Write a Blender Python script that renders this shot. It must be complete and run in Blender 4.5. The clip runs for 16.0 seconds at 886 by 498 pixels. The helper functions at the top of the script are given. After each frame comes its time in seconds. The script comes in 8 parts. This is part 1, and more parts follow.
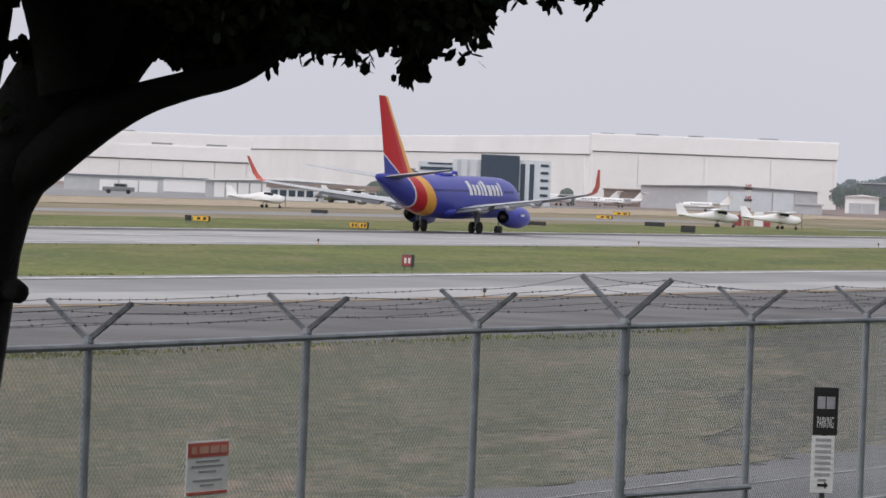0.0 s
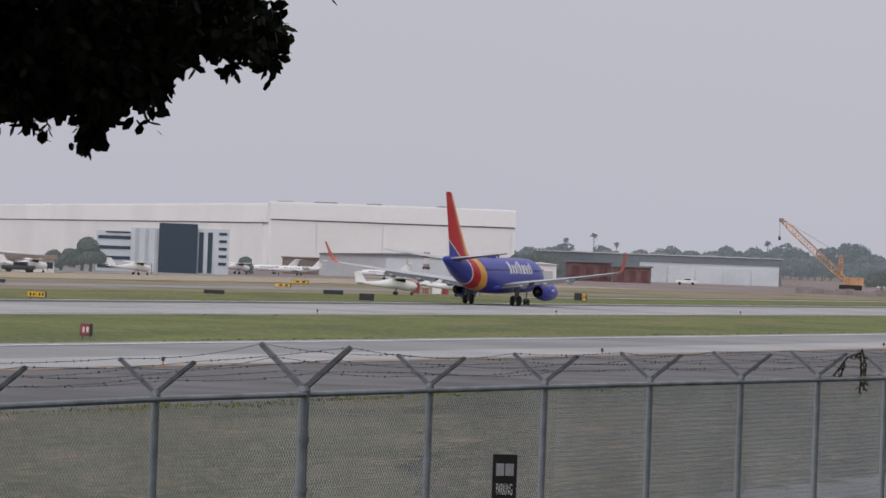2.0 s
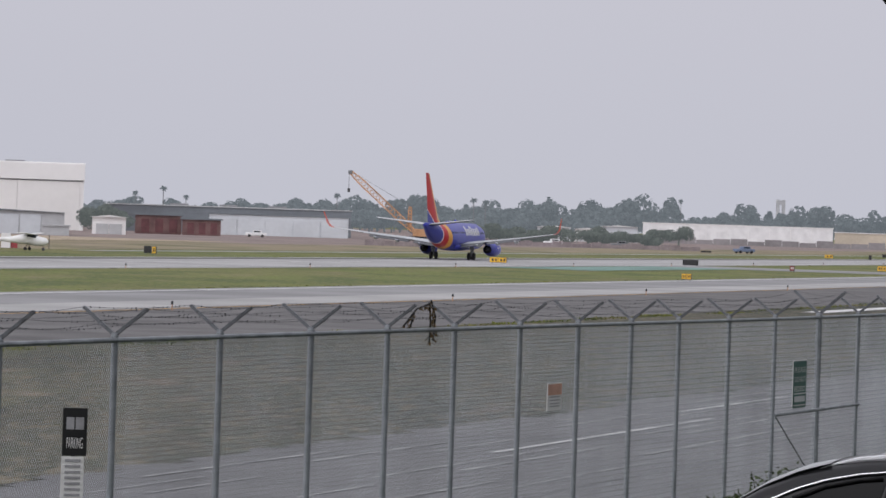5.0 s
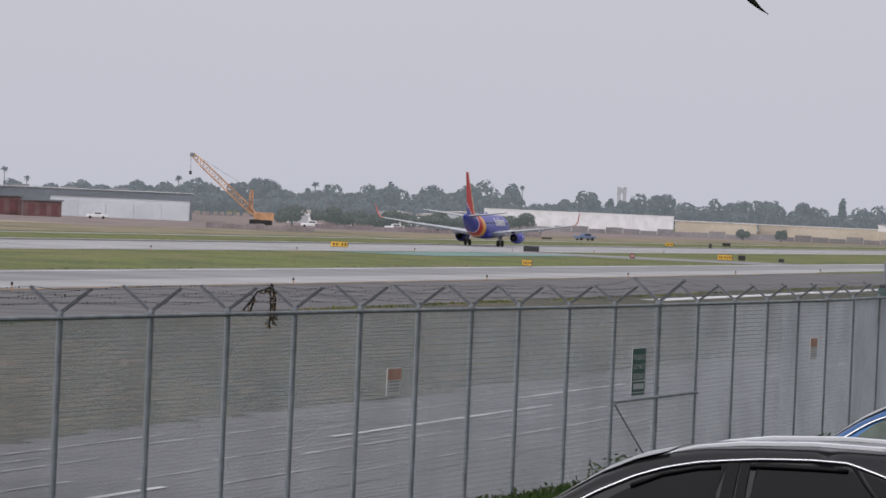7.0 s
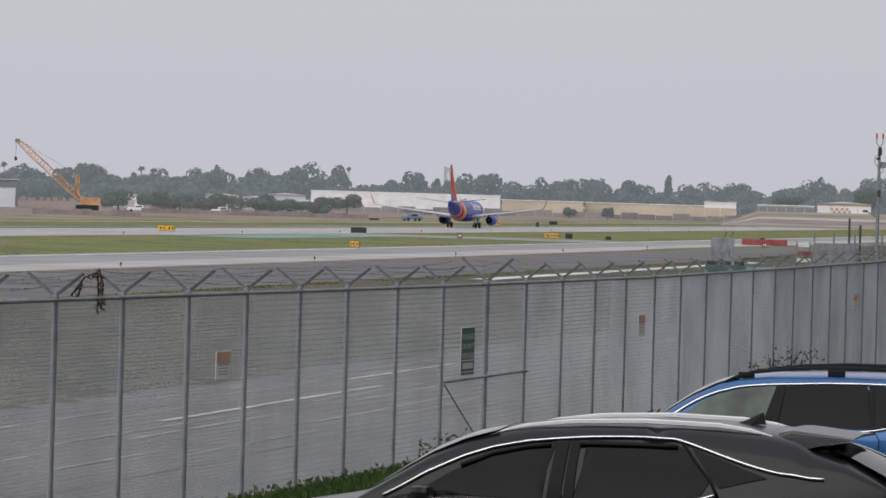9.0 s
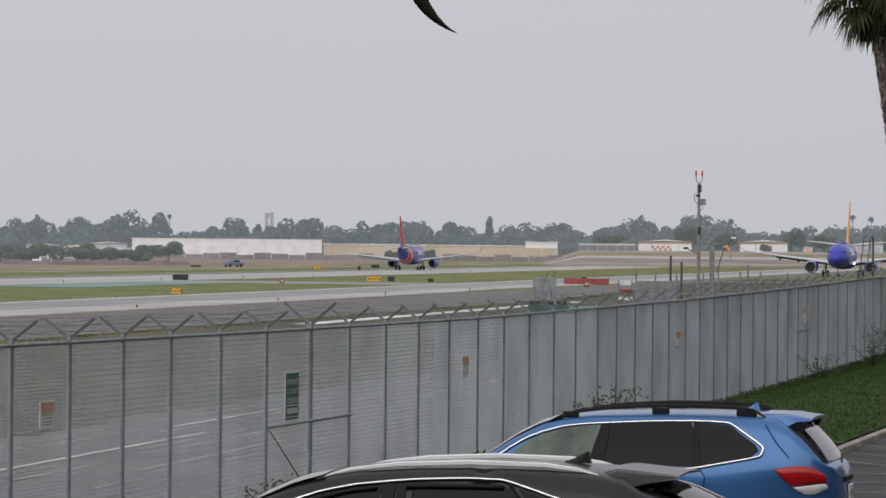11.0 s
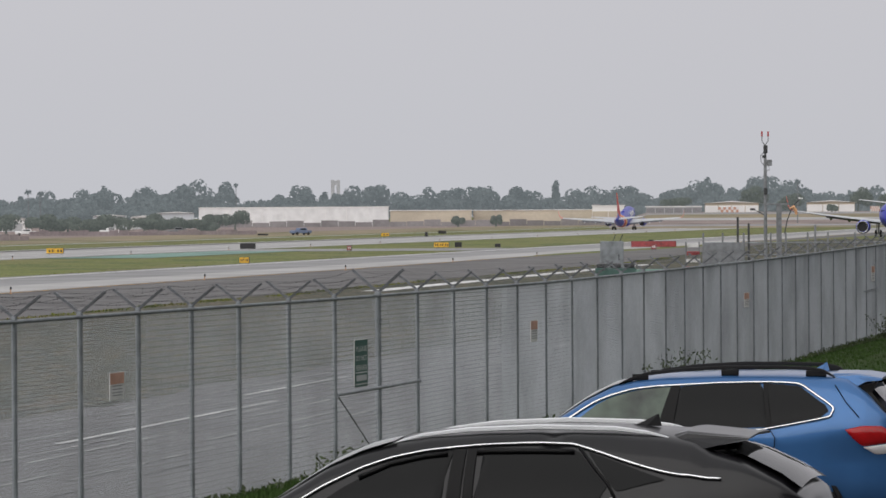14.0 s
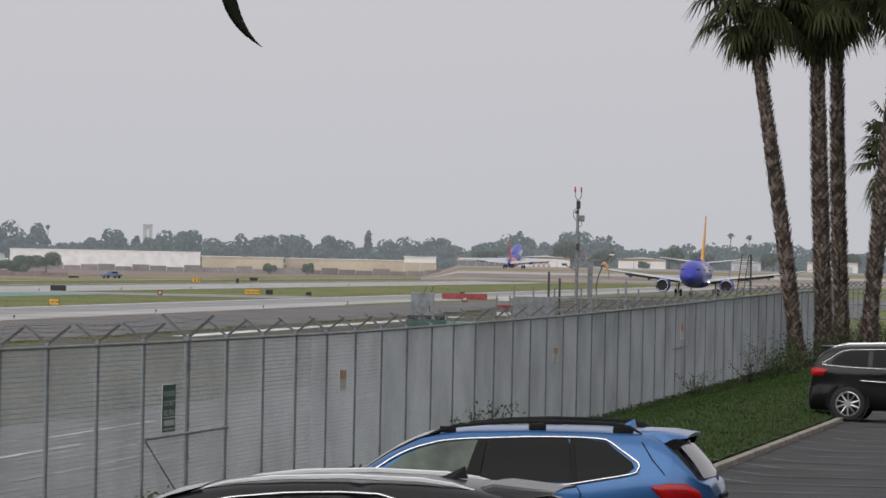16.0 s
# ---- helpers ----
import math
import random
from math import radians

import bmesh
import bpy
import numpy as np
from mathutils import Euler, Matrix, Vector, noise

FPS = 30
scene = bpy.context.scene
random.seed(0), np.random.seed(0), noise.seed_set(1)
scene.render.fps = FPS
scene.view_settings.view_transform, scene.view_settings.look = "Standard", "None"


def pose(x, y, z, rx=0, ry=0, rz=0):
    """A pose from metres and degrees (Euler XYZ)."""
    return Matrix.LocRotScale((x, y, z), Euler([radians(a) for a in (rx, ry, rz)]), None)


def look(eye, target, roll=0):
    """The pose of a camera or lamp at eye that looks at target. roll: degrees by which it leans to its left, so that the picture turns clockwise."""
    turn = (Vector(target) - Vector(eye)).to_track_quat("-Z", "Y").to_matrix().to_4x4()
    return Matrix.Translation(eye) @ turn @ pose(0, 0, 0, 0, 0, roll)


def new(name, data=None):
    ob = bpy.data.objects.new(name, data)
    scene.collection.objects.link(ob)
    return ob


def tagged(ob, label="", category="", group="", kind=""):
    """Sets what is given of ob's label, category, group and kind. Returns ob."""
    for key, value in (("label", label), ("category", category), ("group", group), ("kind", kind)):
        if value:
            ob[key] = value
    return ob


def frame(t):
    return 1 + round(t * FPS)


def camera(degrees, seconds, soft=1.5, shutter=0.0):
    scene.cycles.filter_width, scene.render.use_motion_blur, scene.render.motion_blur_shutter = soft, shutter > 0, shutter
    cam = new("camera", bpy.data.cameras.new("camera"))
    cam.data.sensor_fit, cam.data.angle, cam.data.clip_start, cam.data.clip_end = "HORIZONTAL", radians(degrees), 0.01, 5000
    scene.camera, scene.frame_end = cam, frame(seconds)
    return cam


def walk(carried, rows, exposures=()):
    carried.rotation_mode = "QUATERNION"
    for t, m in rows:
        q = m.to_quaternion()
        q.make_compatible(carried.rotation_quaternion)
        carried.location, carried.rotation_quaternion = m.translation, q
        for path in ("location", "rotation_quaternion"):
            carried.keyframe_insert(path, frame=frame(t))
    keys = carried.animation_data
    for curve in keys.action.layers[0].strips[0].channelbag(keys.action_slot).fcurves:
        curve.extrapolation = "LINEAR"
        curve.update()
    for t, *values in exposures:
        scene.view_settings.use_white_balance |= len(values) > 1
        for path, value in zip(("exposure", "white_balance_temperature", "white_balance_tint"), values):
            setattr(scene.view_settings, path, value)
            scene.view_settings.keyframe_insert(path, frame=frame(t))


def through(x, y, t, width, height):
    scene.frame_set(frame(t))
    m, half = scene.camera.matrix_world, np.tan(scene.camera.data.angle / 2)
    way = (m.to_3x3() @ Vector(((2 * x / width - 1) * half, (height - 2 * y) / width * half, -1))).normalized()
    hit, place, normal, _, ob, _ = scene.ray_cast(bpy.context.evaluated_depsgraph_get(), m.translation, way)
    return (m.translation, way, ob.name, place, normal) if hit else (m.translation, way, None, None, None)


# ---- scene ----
# ---- camera and its pan ----
# the camera stands on one spot and pans; rows: seconds, bearing, tilt, lean in degrees
cam = camera(10.540, 16.0, soft=1.6, shutter=0.0)
EYE = (0.0, 0.0, 5.323)
PAN = [
    (0.0, -7.510, -0.894, 2.278), (0.5, -6.822, -0.383, 2.421), (1.0, -6.167, -0.162, 2.246), (1.5, -5.400, -0.041, 2.254),
    (2.0, -3.711, 0.065, 2.106), (2.5, -1.997, -0.041, 2.327), (3.0, -0.556, 0.020, 2.215), (3.5, 0.002, -0.194, 2.225),
    (4.0, 0.897, -0.351, 2.176), (4.2, 0.922, -0.334, 1.931), (6.3, 2.590, -0.315, 2.000), (6.5, 2.788, -0.324, 1.988),
    (7.0, 3.337, -0.438, 2.496), (7.5, 3.489, -0.330, 2.755), (8.0, 3.705, -0.317, 2.196), (8.5, 4.666, -0.458, 1.839),
    (9.0, 5.402, -0.588, 1.667), (9.5, 6.057, -0.512, 1.166), (10.0, 6.726, -0.141, 1.075), (10.2, 6.926, 0.007, 0.994),
    (12.3, 7.968, -0.208, 0.146), (12.5, 7.953, -0.299, 0.150), (13.0, 7.511, -0.397, -0.060), (13.5, 7.193, -0.458, -0.442),
    (14.0, 6.717, -0.441, -0.350), (14.5, 7.551, -0.094, -0.014), (15.0, 7.697, -0.345, 0.145), (15.5, 8.626, -0.203, 1.089),
    (16.0, 8.960, 0.165, 1.161),
]


def aim(bearing, tilt, lean):
    b, e = radians(bearing), radians(tilt)
    ahead = (math.sin(b) * math.cos(e), math.cos(b) * math.cos(e), math.sin(e))
    return look(EYE, tuple(a + d for a, d in zip(EYE, ahead)), lean)


walk(cam, [(t, aim(b, e, r)) for t, b, e, r in PAN],
     exposures=[(0.0, 0.18, 6300, 13), (0.7, 0.05, 6300, 13), (1.1, 0.0, 6300, 13), (1.5, -0.08, 6250, 14), (2.0, -0.14, 6250, 14), (2.5, -0.12, 6250, 14), (3.0, -0.06, 6250, 14), (3.5, 0.0, 6250, 14), (7.5, 0.0, 6250, 14), (9.5, 0.0, 6450, 11), (16.0, 0.0, 6500, 10)])

# ---- sky and light: a bright overcast ----
world = bpy.data.worlds.new("overcast_sky")
scene.world = world
world.use_nodes = True
wn, wl = world.node_tree.nodes, world.node_tree.links
wn.clear()
w_out, w_bg = wn.new("ShaderNodeOutputWorld"), wn.new("ShaderNodeBackground")
w_sky = wn.new("ShaderNodeTexSky")
w_sky.sky_type, w_sky.sun_disc = "NISHITA", False
w_sky.sun_elevation, w_sky.sun_rotation = radians(36), radians(215)
w_sky.air_density, w_sky.dust_density, w_sky.ozone_density = 1.0, 6.0, 1.0
w_hsv = wn.new("ShaderNodeHueSaturation")
w_hsv.inputs["Saturation"].default_value, w_hsv.inputs["Value"].default_value = 0.15, 0.07
wl.new(w_sky.outputs[0], w_hsv.inputs["Color"])
# the cloud deck: brighter overhead than at the horizon, as under any overcast
w_tc, w_sep = wn.new("ShaderNodeTexCoord"), wn.new("ShaderNodeSeparateXYZ")
wl.new(w_tc.outputs["Generated"], w_sep.inputs[0])
w_ramp = wn.new("ShaderNodeValToRGB")
w_ramp.color_ramp.elements[0].position, w_ramp.color_ramp.elements[0].color = 0.0, (0.590, 0.598, 0.640, 1)
w_ramp.color_ramp.elements[1].position, w_ramp.color_ramp.elements[1].color = 1.0, (0.86, 0.86, 0.88, 1)
mid = w_ramp.color_ramp.elements.new(0.10)
mid.color = (0.640, 0.628, 0.662, 1)
wl.new(w_sep.outputs["Z"], w_ramp.inputs[0])
w_noise = wn.new("ShaderNodeTexNoise")
w_noise.inputs["Scale"].default_value, w_noise.inputs["Detail"].default_value = 3.0, 3.0
wl.new(w_tc.outputs["Generated"], w_noise.inputs["Vector"])
w_var = wn.new("ShaderNodeMapRange")
w_var.inputs["To Min"].default_value, w_var.inputs["To Max"].default_value = 0.96, 1.04
wl.new(w_noise.outputs["Fac"], w_var.inputs["Value"])
w_mul = wn.new("ShaderNodeVectorMath")
w_mul.operation = "SCALE"
wl.new(w_ramp.outputs[0], w_mul.inputs[0]), wl.new(w_var.outputs[0], w_mul.inputs["Scale"])
w_mix = wn.new("ShaderNodeMix")
w_mix.data_type = "RGBA"
w_mix.inputs["Factor"].default_value = 0.9
wl.new(w_hsv.outputs[0], w_mix.inputs["A"]), wl.new(w_mul.outputs[0], w_mix.inputs["B"])
wl.new(w_mix.outputs["Result"], w_bg.inputs["Color"])
w_bg.inputs["Strength"].default_value = 1.0
wl.new(w_bg.outputs[0], w_out.inputs[0])

sun = new("sun", bpy.data.lights.new("sun", "SUN"))
sun.data.energy, sun.data.angle, sun.data.color = 1.5, radians(85), (1.0, 0.97, 0.93)
sun.matrix_world = look((0, 0, 300), (237, 338, 0))


# ---- materials ----
def material(name, rgb, rough=0.7, metal=0.0, vary=0.12, scale=3.0, fine=40.0, bump=0.15, stain=None, coat=0.0, island=0.0, spec=0.5):
    """A surface with soft large stains, fine grain and relief. scale, fine: features per metre."""
    m = bpy.data.materials.new(name)
    m.use_nodes = True
    n, l = m.node_tree.nodes, m.node_tree.links
    b = n["Principled BSDF"]
    b.inputs["Roughness"].default_value, b.inputs["Metallic"].default_value = rough, metal
    b.inputs["Coat Weight"].default_value = coat
    b.inputs["Specular IOR Level"].default_value = spec
    b.inputs["Coat Roughness"].default_value = 0.06
    tc = n.new("ShaderNodeTexCoord")
    big, small = n.new("ShaderNodeTexNoise"), n.new("ShaderNodeTexNoise")
    big.inputs["Scale"].default_value, big.inputs["Detail"].default_value = scale, 5.0
    small.inputs["Scale"].default_value, small.inputs["Detail"].default_value = fine, 3.0
    l.new(tc.outputs["Object"], big.inputs["Vector"]), l.new(tc.outputs["Object"], small.inputs["Vector"])
    base = n.new("ShaderNodeMix")
    base.data_type = "RGBA"
    dark = stain or tuple(c * (1 - 2.2 * vary) for c in rgb)
    base.inputs["A"].default_value, base.inputs["B"].default_value = (*dark, 1), (*[min(1, c * (1 + vary)) for c in rgb], 1)
    ramp = n.new("ShaderNodeMapRange")
    ramp.inputs["From Min"].default_value, ramp.inputs["From Max"].default_value = 0.32, 0.62
    l.new(big.outputs["Fac"], ramp.inputs["Value"]), l.new(ramp.outputs[0], base.inputs["Factor"])
    grain = n.new("ShaderNodeMapRange")
    grain.inputs["To Min"].default_value, grain.inputs["To Max"].default_value = 1 - vary * 1.6, 1 + vary * 1.6
    l.new(small.outputs["Fac"], grain.inputs["Value"])
    mul = n.new("ShaderNodeVectorMath")
    mul.operation = "SCALE"
    l.new(base.outputs["Result"], mul.inputs[0]), l.new(grain.outputs[0], mul.inputs["Scale"])
    col = mul.outputs[0]
    if island:
        geo, rng, m2 = n.new("ShaderNodeNewGeometry"), n.new("ShaderNodeMapRange"), n.new("ShaderNodeVectorMath")
        rng.inputs["To Min"].default_value, rng.inputs["To Max"].default_value = 1 - island, 1 + island
        m2.operation = "SCALE"
        l.new(geo.outputs["Random Per Island"], rng.inputs["Value"])
        l.new(col, m2.inputs[0]), l.new(rng.outputs[0], m2.inputs["Scale"])
        col = m2.outputs[0]
    l.new(col, b.inputs["Base Color"])
    if bump:
        bp = n.new("ShaderNodeBump")
        bp.inputs["Strength"].default_value, bp.inputs["Distance"].default_value = bump, 0.5 / fine
        l.new(small.outputs["Fac"], bp.inputs["Height"]), l.new(bp.outputs[0], b.inputs["Normal"])
    return m


def leafy(name, rgb, rough=0.55, island=0.45, through=0.25, spec=0.25):
    """Leaves: each clump its own shade, with some light passing through."""
    m = material(name, rgb, rough, vary=0.15, scale=0.6, fine=6, bump=0, island=island)
    b = m.node_tree.nodes["Principled BSDF"]
    b.inputs["Specular IOR Level"].default_value = spec
    if through:
        n, l = m.node_tree.nodes, m.node_tree.links
        tr, mix = n.new("ShaderNodeBsdfTranslucent"), n.new("ShaderNodeMixShader")
        l.new(b.inputs["Base Color"].links[0].from_socket, tr.inputs["Color"])
        mix.inputs[0].default_value = through
        l.new(b.outputs[0], mix.inputs[1]), l.new(tr.outputs[0], mix.inputs[2])
        l.new(mix.outputs[0], n["Material Output"].inputs["Surface"])
    return m


def glass(name, rgb=(0.02, 0.025, 0.03), rough=0.04, spec=0.3):
    m = material(name, rgb, rough, vary=0.03, bump=0, spec=spec)
    return m


ASPHALT = material("asphalt", (0.122, 0.118, 0.117), 0.9, vary=0.16, scale=0.15, fine=22, bump=0.3)
LOT = material("parking_asphalt", (0.032, 0.032, 0.034), 0.9, vary=0.2, scale=0.5, fine=30, bump=0.35)
CONCRETE = material("pale_concrete", (0.36, 0.355, 0.35), 0.85, vary=0.09, scale=0.06, fine=8, bump=0.1)
CONCRETE_GREY = material("grey_concrete", (0.255, 0.254, 0.256), 0.85, vary=0.10, scale=0.06, fine=8, bump=0.1)
ROAD = material("service_road", (0.122, 0.121, 0.124), 0.88, vary=0.12, scale=0.12, fine=14, bump=0.15)
KERB = material("kerb_concrete", (0.25, 0.228, 0.190), 0.9, vary=0.18, scale=1.2, fine=25, bump=0.3)
PAINT_W = material("white_road_paint", (0.62, 0.62, 0.62), 0.7, vary=0.16, scale=0.7, fine=12, bump=0.1)
PAINT_FADE = material("faded_road_paint", (0.33, 0.33, 0.33), 0.8, vary=0.25, scale=0.9, fine=12, bump=0.1)
PAINT_OLD = material("worn_stall_paint", (0.150, 0.150, 0.152), 0.8, vary=0.3, scale=1.5, fine=12, bump=0.1)
PAINT_Y = material("yellow_road_paint", (0.50, 0.30, 0.10), 0.7, vary=0.16, scale=0.7, fine=12, bump=0.1)
PAINT_G = material("green_painted_ground", (0.16, 0.27, 0.23), 0.8, vary=0.15, scale=0.1, fine=8, bump=0.1)
GALV = material("galvanised_steel", (0.225, 0.245, 0.262), 0.55, 0.3, vary=0.14, scale=2.5, fine=30, bump=0.08)
# one arm steel in two tones: a shaded copy and a lit copy
ARM = material("shaded_arm_steel", (0.098, 0.104, 0.113), 0.6, 0.2, vary=0.16, scale=3, fine=30, bump=0.08)
ARM_PALE = material("lit_arm_steel", (0.165, 0.176, 0.190), 0.6, 0.2, vary=0.16, scale=3, fine=30, bump=0.08)
WIRE = material("galvanised_wire", (0.385, 0.408, 0.430), 0.6, 0.1, vary=0.1, scale=0.5, fine=9, bump=0)
BARB = material("weathered_barbed_wire", (0.16, 0.16, 0.17), 0.6, 0.3, vary=0.12, scale=1.5, fine=20, bump=0)
STEEL_D = material("dark_steel", (0.05, 0.052, 0.055), 0.5, 0.3, vary=0.12, fine=20, bump=0.05)
STEEL_G = material("grey_steel", (0.20, 0.21, 0.22), 0.5, 0.3, vary=0.12, fine=20, bump=0.05)
WHITE = material("white_paint", (0.76, 0.76, 0.76), 0.55, vary=0.05, scale=0.3, fine=6, bump=0.05)
SIGN_W = material("white_sign_paint", (0.66, 0.66, 0.65), 0.5, vary=0.06, scale=3, fine=20, bump=0.03)
SIGN_K = material("black_sign_paint", (0.012, 0.012, 0.013), 0.45, vary=0.1, scale=3, fine=20, bump=0.03)
SIGN_R = material("red_sign_paint", (0.50, 0.10, 0.07), 0.5, vary=0.12, scale=3, fine=20, bump=0.03)
SIGN_FADE = material("faded_orange_sign_paint", (0.52, 0.30, 0.22), 0.6, vary=0.12, scale=3, fine=20, bump=0.03)
SIGN_G = material("green_sign_paint", (0.02, 0.09, 0.075), 0.5, vary=0.1, scale=3, fine=20, bump=0.03)
SIGN_Y = material("yellow_sign_panel", (0.72, 0.42, 0.03), 0.5, vary=0.08, scale=1, fine=9, bump=0.03)
TEXT_GREY = material("grey_print", (0.30, 0.30, 0.31), 0.6, vary=0.1, fine=20, bump=0)
RED_D = material("red_marker_paint", (0.28, 0.045, 0.05), 0.55, vary=0.15, fine=9, bump=0.05)
ORANGE = material("crane_orange_paint", (0.56, 0.31, 0.16), 0.55, vary=0.15, scale=0.5, fine=6, bump=0.05)
RUBBER = material("rubber", (0.018, 0.018, 0.019), 0.8, vary=0.15, fine=30, bump=0.2)
CHROME = material("chrome_trim", (0.86, 0.87, 0.88), 0.25, 1.0, vary=0.03, bump=0)
ALLOY = material("alloy_wheel", (0.52, 0.53, 0.55), 0.3, 0.9, vary=0.06, bump=0)
# near-black bark: the near tree's silhouette shade is put into the colour
BARK = material("shade_dark_bark", (0.0085, 0.0075, 0.007), 0.95, vary=0.25, scale=4, fine=35, bump=0.8)
BOOT = material("old_palm_boots", (0.185, 0.145, 0.122), 0.95, vary=0.2, scale=3, fine=14, bump=0.4, island=0.7)
PALM_BARK = material("palm_bark", (0.036, 0.026, 0.021), 0.95, vary=0.3, scale=3, fine=14, bump=0.9, island=0.6)
# leaves of the near tree carry the same silhouette shade in their colour
LEAF_FIG = leafy("shade_dark_broad_leaves", (0.015, 0.021, 0.009), 0.8, 0.5, 0.0)
LEAF_BELT = leafy("haze_glow_far_belt", (0.100, 0.116, 0.116), 0.9, 0.2, 0.5)
# the far belt is the backdrop; its haze is put in as emission
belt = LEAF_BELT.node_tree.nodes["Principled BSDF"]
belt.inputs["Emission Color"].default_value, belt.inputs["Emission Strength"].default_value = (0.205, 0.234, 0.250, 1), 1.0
LEAF_MID = leafy("haze_glow_tree_foliage", (0.10, 0.115, 0.095), 0.95, 0.12, 0.4)
# haze on trees at the far rim of the airfield, put in as emission
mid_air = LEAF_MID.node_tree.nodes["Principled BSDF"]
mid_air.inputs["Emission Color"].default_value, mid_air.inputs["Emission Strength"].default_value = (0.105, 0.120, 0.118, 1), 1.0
LEAF_PALM = leafy("palm_fronds", (0.046, 0.052, 0.020), 0.7, 0.5)
DRY_LEAF = leafy("dry_vine_leaves", (0.12, 0.085, 0.045), 0.8, 0.4)
SHRUB = leafy("shrub_leaves", (0.070, 0.095, 0.040), 0.6, 0.45)
GRASS_BLADES = leafy("grass_blades", (0.042, 0.074, 0.022), 0.95, 0.2, 0.2, 0.05)
TUFT_GREEN = leafy("yellow_green_tufts", (0.190, 0.215, 0.052), 0.9, 0.3, 0.4)
TUFT_DARK = leafy("dark_weed_tufts", (0.100, 0.122, 0.045), 0.9, 0.3, 0.4)
GRASS_DRY = leafy("field_grass_blades", (0.225, 0.215, 0.095), 0.9, 0.3, 0.4)


def field_material(name, base, patches, stretch=1.0):
    """Airfield grass: green and straw-coloured patches with bare earth here and there, drawn out along the field."""
    m = material(name, base, 0.95, vary=0.12, scale=0.05, fine=1.3, bump=0.4)
    n, l = m.node_tree.nodes, m.node_tree.links
    b = n["Principled BSDF"]
    old = b.inputs["Base Color"].links[0].from_socket
    tc = n.new("ShaderNodeTexCoord")
    mp = n.new("ShaderNodeMapping")
    mp.inputs["Rotation"].default_value[2] = radians(16.1)
    mp.inputs["Scale"].default_value[1] = stretch
    l.new(tc.outputs["Object"], mp.inputs["Vector"])
    for scale, lo, hi, rgb, amount in patches:
        t, r, x = n.new("ShaderNodeTexNoise"), n.new("ShaderNodeMapRange"), n.new("ShaderNodeMix")
        t.inputs["Scale"].default_value, t.inputs["Detail"].default_value = scale, 6
        l.new(mp.outputs[0], t.inputs["Vector"])
        r.inputs["From Min"].default_value, r.inputs["From Max"].default_value, r.inputs["To Max"].default_value = lo, hi, amount
        l.new(t.outputs["Fac"], r.inputs["Value"])
        x.data_type = "RGBA"
        l.new(r.outputs[0], x.inputs["Factor"]), l.new(old, x.inputs["A"])
        x.inputs["B"].default_value = (*rgb, 1)
        old = x.outputs["Result"]
    l.new(old, b.inputs["Base Color"])
    return m


FIELD = field_material("airfield_grass", (0.126, 0.150, 0.026), ((0.05, 0.48, 0.60, (0.175, 0.162, 0.055), 0.7), (0.11, 0.50, 0.62, (0.060, 0.088, 0.016), 0.75), (0.20, 0.58, 0.68, (0.21, 0.165, 0.100), 0.55), (0.6, 0.48, 0.66, (0.075, 0.102, 0.020), 0.5), (1.6, 0.52, 0.64, (0.235, 0.205, 0.085), 0.55), (2.8, 0.53, 0.63, (0.045, 0.064, 0.016), 0.6)), 0.3)
STRAW = field_material("dry_straw_field", (0.235, 0.195, 0.120), ((0.04, 0.50, 0.64, (0.112, 0.118, 0.045), 0.8), (0.12, 0.55, 0.70, (0.30, 0.235, 0.185), 0.7)), 0.25)
DRY_GRASS = field_material("drier_roadside_grass", (0.082, 0.086, 0.045), ((0.12, 0.46, 0.62, (0.155, 0.122, 0.072), 0.75), (0.35, 0.56, 0.68, (0.26, 0.19, 0.145), 0.7), (1.3, 0.47, 0.62, (0.046, 0.058, 0.022), 0.7), (2.4, 0.52, 0.62, (0.200, 0.165, 0.105), 0.6), (4.5, 0.54, 0.62, (0.028, 0.038, 0.014), 0.7)), 0.35)
MID_GRASS = field_material("mixed_roadside_grass", (0.046, 0.052, 0.031), ((0.12, 0.46, 0.64, (0.092, 0.078, 0.048), 0.7), (0.5, 0.60, 0.72, (0.19, 0.14, 0.105), 0.6), (1.1, 0.50, 0.70, (0.045, 0.056, 0.024), 0.6), (2.4, 0.52, 0.62, (0.200, 0.165, 0.105), 0.6), (4.5, 0.54, 0.62, (0.028, 0.038, 0.014), 0.7)), 0.22)
ROUGH = field_material("rough_roadside_grass", (0.030, 0.035, 0.024), ((0.12, 0.46, 0.64, (0.082, 0.071, 0.043), 0.7), (0.5, 0.60, 0.72, (0.22, 0.165, 0.125), 0.6), (1.1, 0.50, 0.70, (0.040, 0.052, 0.022), 0.6), (2.4, 0.52, 0.62, (0.200, 0.165, 0.105), 0.6), (4.5, 0.54, 0.62, (0.028, 0.038, 0.014), 0.7)), 0.22)
VERGE = material("mown_verge_grass", (0.025, 0.043, 0.014), 0.95, vary=0.3, scale=0.5, fine=12, bump=0.4, stain=(0.036, 0.048, 0.017), spec=0.05)
PINK = material("pinkish_bare_earth", (0.235, 0.185, 0.170), 0.95, vary=0.15, scale=0.05, fine=2, bump=0.3)
DIRT = material("dry_earth", (0.38, 0.31, 0.22), 0.95, vary=0.15, scale=0.3, fine=6, bump=0.4)


